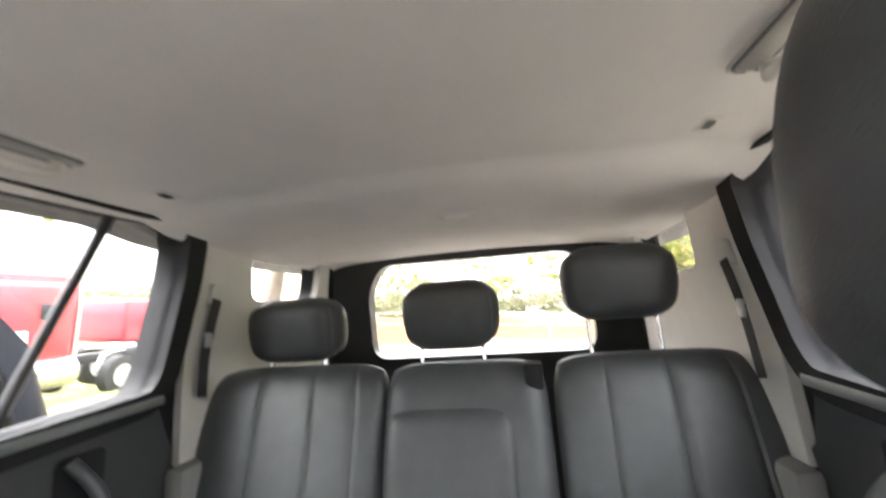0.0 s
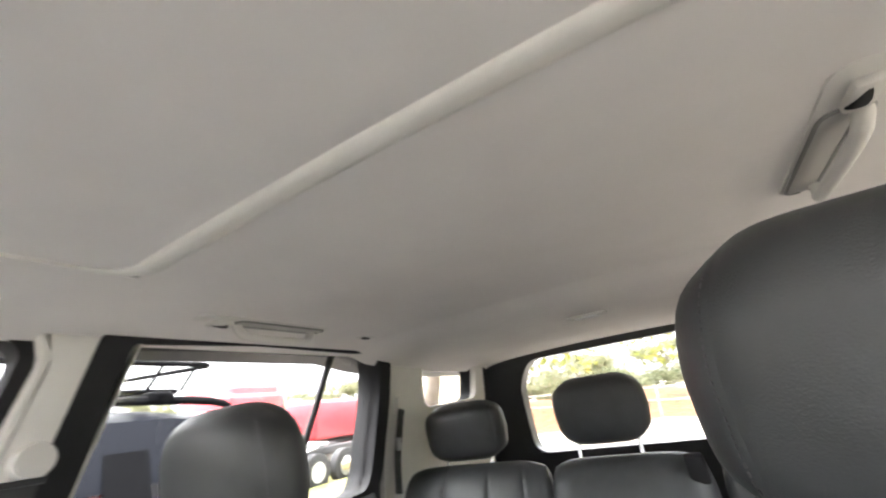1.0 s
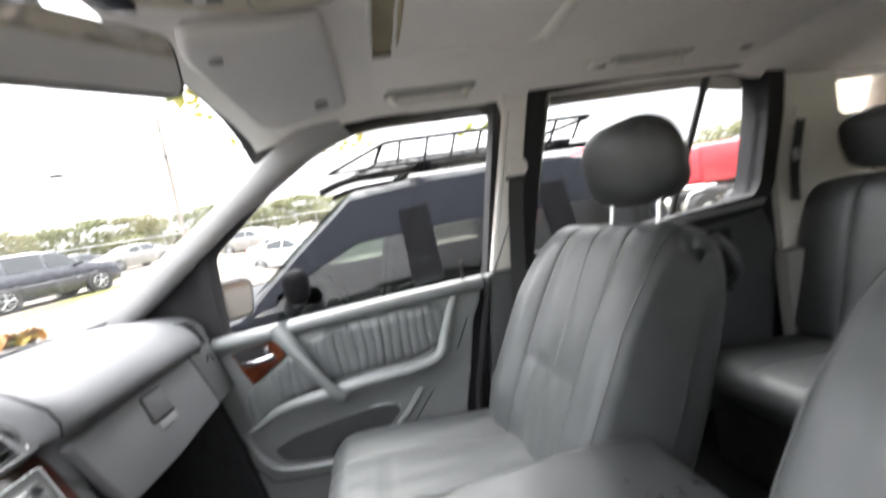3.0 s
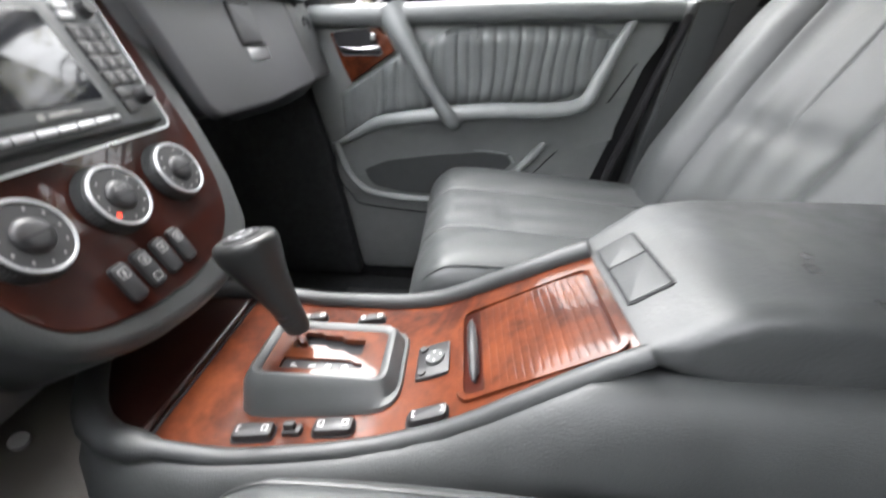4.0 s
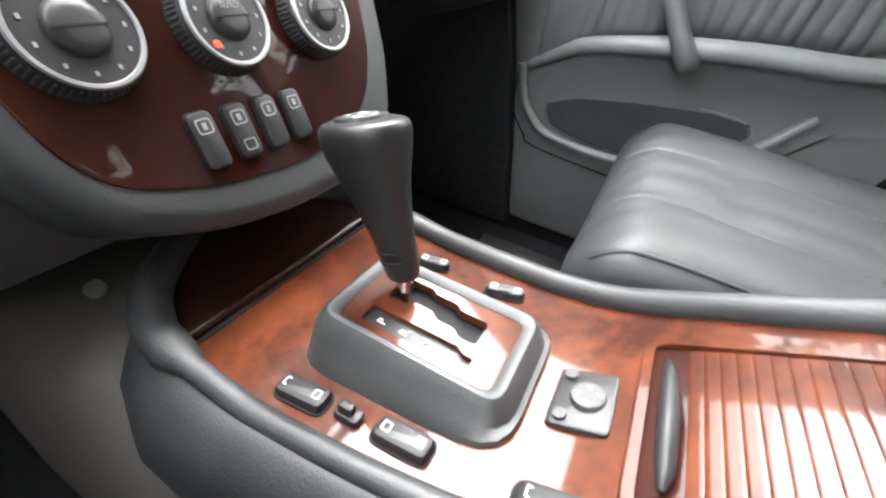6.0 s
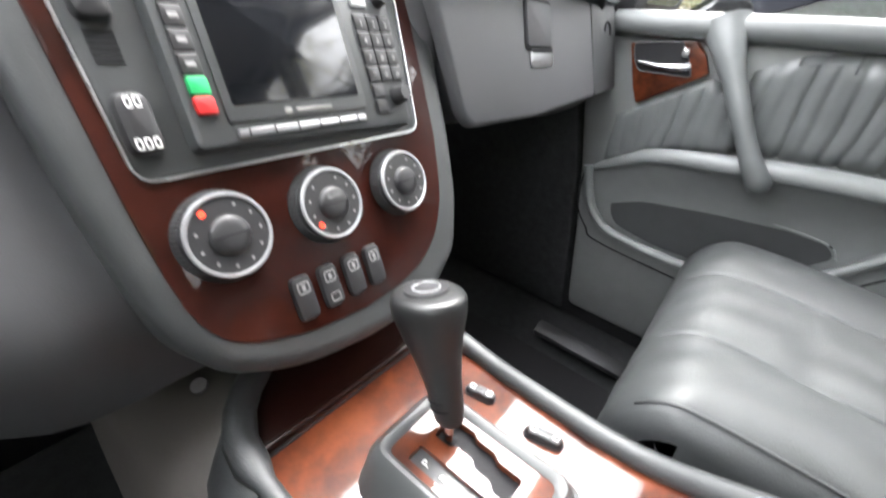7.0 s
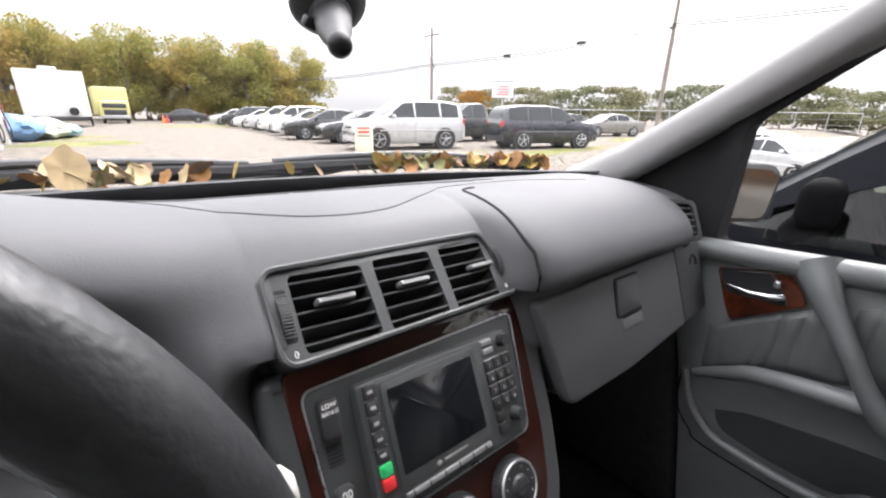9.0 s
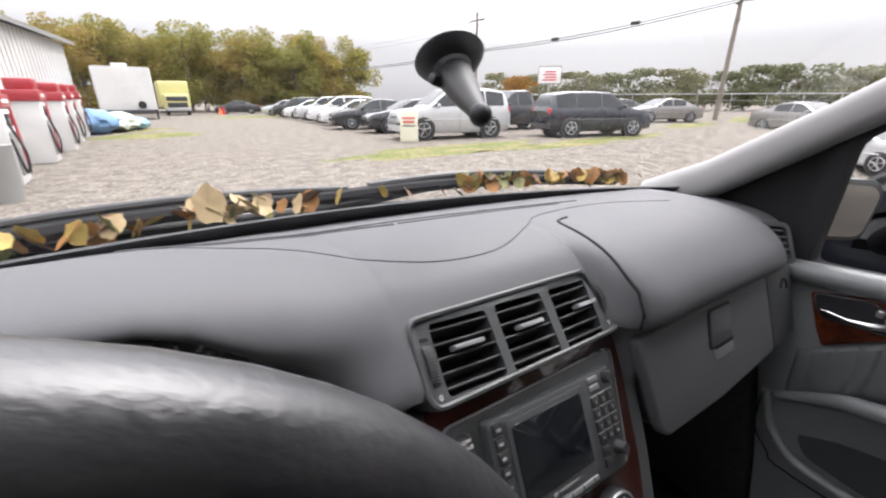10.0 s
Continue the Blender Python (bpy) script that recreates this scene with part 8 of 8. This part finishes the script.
for x, y, h in ((-2.05, 11.2, 1.75), (-1.9, 14.6, 1.9), (-1.75, 17.6, 1.9), (-1.75, 20.6, 1.95), (-1.7, 23.4, 2.0)):
    pump(x, y, h, "old red and white fuel pump on display")
t = thing("waste_bin", (-1.75, 9.3, 0), "grey plastic waste bin by the pumps", "bin", m=I4)
part("drum", T([(-1.85, 9.3, 0), (-1.85, 9.3, 0.75), (-1.85, 9.3, 0.8)], [0.27, 0.31, 0.32], 24), TRIM_DARK, t)
t = thing("tarp_pile", (-0.6, 26.5, 0), "pile of blue and green tarpaulins", "tarpaulin", m=I4)
for k, (dx, dy, c, h) in enumerate(((-0.6, -1.2, (0.12, 0.24, 0.42), 1.0), (0.2, 0.2, (0.46, 0.50, 0.44), 0.85), (0.7, 1.6, (0.16, 0.30, 0.36), 0.6))):
    bm = bmesh.new()
    bmesh.ops.create_icosphere(bm, subdivisions=3, radius=1)
    for v in bm.verts:
        f = 1 + 0.25 * noise.noise(v.co * 2.2 + Vector((k * 5, 0, 0)))
        v.co = Vector((-0.6 + dx + v.co.x * 0.8 * f, 26.5 + dy + v.co.y * 1.3 * f, max(0.0, h * 0.5 + v.co.z * h * 0.55 * f)))
    part("tarpaulin", bm, material("tarp_%d" % k, c, 0.5, vary=0.15, scale=3), t)
t = thing("box_trailer", (0.6, 44, 0), "white enclosed box trailer", "trailer", m=I4)
part("trailer_box", loft(bmesh.new(), [[(0.35 + a, 44.5 + b, z) for a, b in rect(-w, -3.2, w, 3.2, 0.12)] for z, w in ((0.75, 1.75), (0.8, 1.8), (3.7, 1.8), (3.8, 1.7))]), PAINTED, t, "white box")
part("roof_unit", B((0.35, 43.5, 3.95), (1.0, 1.2, 0.35), 0.06), PAINTED, t)
part("spare_wheel", T([(1.2, 41.25, 1.1), (1.2, 41.05, 1.1)], 0.27, 20), TYRE, t, "spare wheel")
for x in (-1.4, 2.1):
    part("wheel", T([(x, 43.0, 0.4), (x + 0.1, 43.0, 0.4)], 0.4, 20), TYRE, t)
part("drawbar", B((0.35, 44, 0.6), (3.0, 6.0, 0.3), 0.05), BLACK, t)
YELLOW_PAINT = material("pale_yellow_paint", (0.5, 0.47, 0.2), 0.5, vary=0.06)
t = thing("ambulance", (4.4, 52, 0), "old pale yellow box ambulance", "van", m=I4)
part("box_body", B((4.4, 54.0, 2.0), (2.6, 4.0, 2.5), 0.12, seg=3), YELLOW_PAINT, t)
part("cab", B((4.4, 51.6, 1.3), (2.1, 1.8, 1.5), 0.18, seg=3), YELLOW_PAINT, t)
part("windscreen", B((4.4, 50.72, 1.7), (1.8, 0.08, 0.6), 0.03, rot(-15)), TINTED, t, "dark windscreen")
part("grille", B((4.4, 50.66, 1.0), (1.7, 0.08, 0.45), 0.03), BLACK, t)
part("front_bumper", B((4.4, 50.6, 0.6), (2.1, 0.2, 0.3), 0.05), GALV, t)
for x in (3.5, 5.3):
    part("wheel", T([(x - 0.12, 51.4, 0.42), (x + 0.12, 51.4, 0.42)], 0.42, 20), TYRE, t)
for x, y in ((8.1, 51.0), (8.7, 52.5)):
    t = thing("traffic_cone", (x, y, 0), "orange traffic cone at the far end", "cone", "traffic cones", m=I4)
    part("cone", T([(x, y, 0.0), (x, y, 0.05), (x, y, 0.06), (x, y, 0.8)], [0.25, 0.25, 0.17, 0.03], 16), material("cone_orange", (0.7, 0.16, 0.02), 0.5) if x < 8.2 else LAMP_RED, t)
t = thing("sale_board", (7.7, 13.3, 0), "pale sale board with unreadable print leaning on the silver SUV", "sign board", m=I4)
board = part("board", B((7.75, 13.25, 0.55), (0.62, 0.03, 1.05), 0.01, rot(-8, 0, -32)), material("board_cream", (0.6, 0.58, 0.45), 0.7, vary=0.1), t)
for k in range(5):
    part("print_bar", B((7.735, 13.228, 0.30 + 0.13 * k), (0.44 - 0.05 * (k % 2), 0.01, 0.05), 0, rot(-8, 0, -32)), LAMP_RED if k > 2 else TRIM_DARK, board, "unreadable printed bar")


def utility_pole(x, y, h, label, lean=0.0):
    t = thing("utility_pole", (x, y, 0), label, "pole", "utility poles", m=I4)
    part("shaft", T([(x, y, 0), (x + lean, y, h)], [0.17, 0.11], 12), WEATHERED, t, "weathered wooden shaft")
    part("cross_arm", B((x + lean * 0.93, y, h * 0.93), (0.12, 2.2, 0.12), 0.01), WEATHERED, t)
    part("bracket", B((x + lean * 0.72, y + 0.15, h * 0.70), (0.5, 0.12, 0.10), 0.02), BLACK, t)
    part("transformer", T([(x + 0.25, y, h * 0.60), (x + 0.25, y, h * 0.60 + 0.3)], 0.16, 12), GALV, t)
    return t


utility_pole(33.9, 13.6, 10.5, "weathered wooden utility pole", 0.2)
utility_pole(29.6, 34.9, 9.4, "weathered wooden utility pole")
utility_pole(24.5, 62.0, 9.0, "weathered wooden utility pole")
wires = thing("overhead_wires", (30, 30, 8), "black overhead wires between the poles", "wire", m=I4)
for k, (z0, z1, dz) in enumerate(((7.6, 6.1, 0.35), (7.45, 5.95, 0.4), (9.3, 8.3, 0.5), (9.6, 8.7, 0.45))):
    for p, q in (((33.9, 13.6), (29.6, 34.9)), ((29.6, 34.9), (24.5, 62.0)), ((33.9, 13.6), (46, -25))):
        zz = (z0, z1) if p[1] < 20 and q[1] > 0 else ((z1, z1 - 0.6) if p[1] > 20 else (z0, z0 + 2))
        pts = [(p[0] + (q[0] - p[0]) * i / 14, p[1] + (q[1] - p[1]) * i / 14, zz[0] + (zz[1] - zz[0]) * i / 14 - dz * math.sin(math.pi * i / 14)) for i in range(15)]
        part("wire", T(pts, 0.035 if k < 2 else 0.014, 5), BLACK, wires, "black wire")
for x, y, z in ((32.6, 20.0, 6.9), (31.3, 26.5, 6.35)):
    part("cable_box", B((x, y, z), (0.2, 0.7, 0.25), 0.03), BLACK, wires, "black cable box")
t = thing("roadside_sign", (30.6, 26.2, 0), "white roadside sign with red unreadable print", "sign", m=I4)
part("post", T([(30.6, 26.2, 0), (30.6, 26.2, 2.8)], 0.08, 8), GALV, t)
board = part("board", B((30.6, 26.2, 3.45), (1.95, 0.12, 1.4), 0.03, rot(0, 0, -48)), WHITE, t, "white board")
part("board_edge", ring(bmesh.new(), rect(-1.0, -0.72, 1.0, 0.72, 0.02), rect(-0.95, -0.67, 0.95, 0.67, 0.02), lambda a, b, d: Vector((30.6, 26.2, 3.45)) + rot(0, 0, -48) @ Vector((a, -0.07 - d, b)), 0.03), TRIM_DARK, board)
for k in range(4):
    part("print_bar", B(Vector((30.6, 26.2, 3.05 + 0.22 * k)) + rot(0, 0, -48) @ Vector((0.1 * (k % 2), -0.07, 0)), (1.1 - 0.15 * (k % 2), 0.02, 0.10), 0, rot(0, 0, -48)), LAMP_RED, board, "red unreadable print bar")
fence = thing("wire_fence", (45, 15, 0), "galvanised wire fence along the road", "fence", m=I4)
F0, F1 = Vector((34, 38, 0)), Vector((62, 4, 0))
for k in range(15):
    p = F0.lerp(F1, k / 14)
    part("fence_post", T([p, p + Vector((0, 0, 2.0))], 0.04, 8), GALV, fence, "steel post")
for z, r in ((1.95, 0.05), (1.3, 0.012), (0.7, 0.012), (0.2, 0.02)):
    part("fence_rail", T([F0 + Vector((0, 0, z)), F1 + Vector((0, 0, z))], r, 6), GALV, fence, "steel rail")
fence = thing("rear_fence", (0, -19, 0), "low post and rail fence behind the lane", "fence", m=I4)
for k in range(13):
    x = -14 + 3 * k
    part("fence_post", T([(x, -19, 0), (x, -19, 1.2)], 0.05, 6), WEATHERED, fence, "wooden post")
for z in (1.1, 0.6):
    part("fence_rail", T([(-14, -19, z), (22, -19, z)], 0.035, 6), WEATHERED, fence, "wooden rail")


# ---- trees ----
def leaf_cloud(seed, lumps, n, size, spread=1.0):
    """Many small folded leaves about the lumps (x, y, z, rx, ry, rz)."""
    rnd = random.Random(seed)
    verts, faces = [], []
    for _ in range(n):
        cx, cy, cz_, rx, ry, rz = rnd.choice(lumps)
        while True:
            d = Vector((rnd.uniform(-1, 1), rnd.uniform(-1, 1), rnd.uniform(-1, 1)))
            if 0.25 < d.length < 1.0 + 0.12 * rnd.random():
                break
        p = Vector((cx + d.x * rx, cy + d.y * ry, cz_ + d.z * rz))
        s = size * rnd.uniform(0.6, 1.3)
        e = Euler((rnd.uniform(0, 6.3), rnd.uniform(0, 6.3), rnd.uniform(0, 6.3))).to_matrix()
        i = len(verts)
        verts += [p + e @ Vector(q) * s for q in ((0, -1, 0), (0.55, -0.1, 0.18), (0, 1, 0), (-0.55, -0.1, 0.18))]
        faces += [(i, i + 1, i + 2), (i, i + 2, i + 3)]
    me = bpy.data.meshes.new("leaves")
    me.from_pydata([tuple(v) for v in verts], [], faces)
    return me


def tree_kind(seed, h, w, n, size, mat, label, group, low_crown=0.15, limbs=14):
    rnd = random.Random(seed)
    t = thing("tree", (0, 0, 0), label, "tree", group, m=I4)
    bm = T([(0, 0, -0.1), (0.1, 0, h * 0.25), (rnd.uniform(-0.3, 0.3), 0.1, h * 0.6), (0, 0, h * 0.9)], [0.02 * h, 0.016 * h, 0.010 * h, 0.003 * h], 8)
    lumps = [(0, 0, h * 0.62, w * 0.32, w * 0.32, h * 0.30)]
    for k in range(limbs):
        a, z = rnd.uniform(0, 6.3), h * rnd.uniform(low_crown, 0.85)
        r = w * rnd.uniform(0.2, 0.42) * (1.15 - 0.6 * abs(z / h - 0.5))
        e = Vector((r * math.cos(a), r * math.sin(a), z))
        tube(bm, [(0, 0, z * 0.65), e * 0.6 + Vector((0, 0, z * 0.36)), e], [0.006 * h, 0.004 * h, 0.0015 * h], 5)
        lumps.append((e.x, e.y, z, w * rnd.uniform(0.13, 0.26), w * rnd.uniform(0.13, 0.26), h * rnd.uniform(0.08, 0.16)))
    part("trunk", bm, BARK, t, "brown trunk with limbs")
    me = leaf_cloud(seed + 50, lumps, n, size)
    me.materials.append(mat)
    ob = new("crown", me)
    ob.parent = t
    ob["label"] = "crown of small leaves"
    return t


random.seed(5)
protos = [tree_kind(s, h, w, 5600, 0.17, AUTUMN, "autumn tree with green, yellow and rust leaves", "tree line") for s, h, w in ((1, 10.5, 7.5), (2, 9.5, 7.0), (3, 11.5, 7.0), (4, 8.5, 7.5))]
places = []
for i in range(30):
    f = i / 29
    x = -30 + 60 * f
    y = 66 - 5.0 * max(0, f - 0.6) * 2 + random.uniform(-2.5, 2.5)
    places.append((x, y, random.uniform(0.82, 1.12) * (1.0 if f < 0.9 else 0.85)))
for i in range(12):
    places.append((-26 + 4.6 * i + random.uniform(-1, 1), 74 + random.uniform(-2, 2), random.uniform(0.95, 1.15)))
used = set()
for i, (x, y, s) in enumerate(places):
    p = protos[i % 4]
    m = Matrix.LocRotScale((x, y, 0), Euler((0, 0, random.uniform(0, 6.3))), None)
    if i % 4 not in used:
        used.add(i % 4)
        p.matrix_world = m
    else:
        c = copy_thing(p, m)
low = [tree_kind(s, h, w, 1500, 0.26, DUSK, "low grey-green tree in the distance", "distant trees") for s, h, w in ((11, 6.0, 8.0), (12, 4.8, 9.0))]
spots = []
for i in range(22):
    f = i / 21
    spots.append((50 + 34 * f + random.uniform(-2, 2), 52 - 62 * f + random.uniform(-3, 3)))
for i in range(16):
    spots.append((64 + random.uniform(0, 14), -16 - 5 * i + random.uniform(-2, 2)))
for i in range(14):
    spots.append((-26 + 4.5 * i + random.uniform(-2, 2), -52 + random.uniform(-4, 4)))
for i in range(8):
    spots.append((42 - 5 * i + random.uniform(-2, 2), -44 - 2 * i + random.uniform(-3, 3)))
for i, (x, y) in enumerate(spots):
    m = pose(x, y, rise(x, y) * 1.0, 0, 0, random.uniform(0, 360))
    if i < 2:
        low[i].matrix_world = m
    else:
        copy_thing(low[i % 2], m)
yel = tree_kind(21, 5.0, 5.0, 1200, 0.22, foliage("rust_leaves", [(0.2, 0.11, 0.02), (0.25, 0.12, 0.02), (0.16, 0.1, 0.02)]), "small rust-yellow tree by the fence", "distant trees")
yel.matrix_world = pose(44, 43, 0)

# the tree that overhangs the car, and the shrubs on the driver's side
t = thing("tree", (4.3, -6.9, 0), "yellow-green tree whose twigs hang over the car", "tree", m=I4)
bm = T(curve([(4.35, -6.9, rise(4.3, -6.9) - 0.1), (4.25, -6.85, 1.0), (4.0, -6.75, 1.9), (3.9, -6.7, 3.0), (3.6, -6.4, 4.6)], 4), [0.20 - 0.008 * i for i in range(17)], 10)
twigs = []
rnd = random.Random(77)
for k in range(46):
    if k < 24:
        tip = Vector((rnd.uniform(-4.0, 3.2), rnd.uniform(-8.5, -5.0), rnd.uniform(1.75, 2.6)))
    elif k < 38:
        tip = Vector((rnd.uniform(2.4, 6.0), rnd.uniform(-5.5, 1.2), rnd.uniform(2.1, 2.7)))
    else:
        tip = Vector((rnd.uniform(2.0, 3.6), rnd.uniform(0.6, 1.6), rnd.uniform(2.25, 2.7)))
    root = Vector((3.7 + rnd.uniform(-0.4, 0.4), -6.5, rnd.uniform(3.2, 4.6)))
    mid = root.lerp(tip, 0.6) + Vector((0, 0, 0.9))
    tube(bm, curve([root, mid, tip], 4), [0.03, 0.026, 0.022, 0.018, 0.014, 0.010, 0.008, 0.006, 0.004], 5)
    for j in range(4):
        c = curve([root, mid, tip], 10)[20 - 3 * j - rnd.randint(0, 2)]
        twigs.append((c.x, c.y, c.z - 0.05, 0.30, 0.30, 0.22))
part("trunk", bm, BARK, t, "pale brown trunk and twigs")
me = leaf_cloud(90, twigs, 5200, 0.065)
me.materials.append(GREENERY)
ob = new("crown", me)
ob.parent = t
ob.matrix_basis = Matrix.Translation((-4.3, 6.9, 0))
ob["label"] = "hanging yellow-green leaves"
shrub = tree_kind(31, 4.8, 3.8, 16000, 0.055, GREENERY, "yellow-green shrub beside the driver's door", "shrubs")
shrub.matrix_world = pose(-3.3, -3.2, 0)
for x, y, a in ((-11.4, 0.6, 80), (-3.6, -6.2, 200), (-11.0, 4.2, 20), (-4.0, -9.6, 130), (-6.2, -3.8, 260)):
    copy_thing(shrub, pose(x, y, 0, 0, 0, a))

# wheels of this car, so that it stands on the ground
for s in (1, -1):
    for y in (1.75, -1.07):
        x = s * 0.80
        z = -0.02 + 0.34
        gz = (rise(0.9 * s, y) + 0.08 + 0.0785 * x)
        t = thing("car_wheel", (x, y, gz), "black tyre and alloy wheel of the car", "wheel", "wheels of the car")
        tyre = part("tyre", T([(x - 0.11, y, gz + 0.36), (x - 0.09, y, gz + 0.36), (x + 0.09, y, gz + 0.36), (x + 0.11, y, gz + 0.36)], [0.32, 0.36, 0.36, 0.32], 28), TYRE, t)
        part("rim", T([(x + s * 0.10, y, gz + 0.36), (x + s * 0.115, y, gz + 0.36)], [0.22, 0.21], 20), ALLOY, t, "alloy rim")
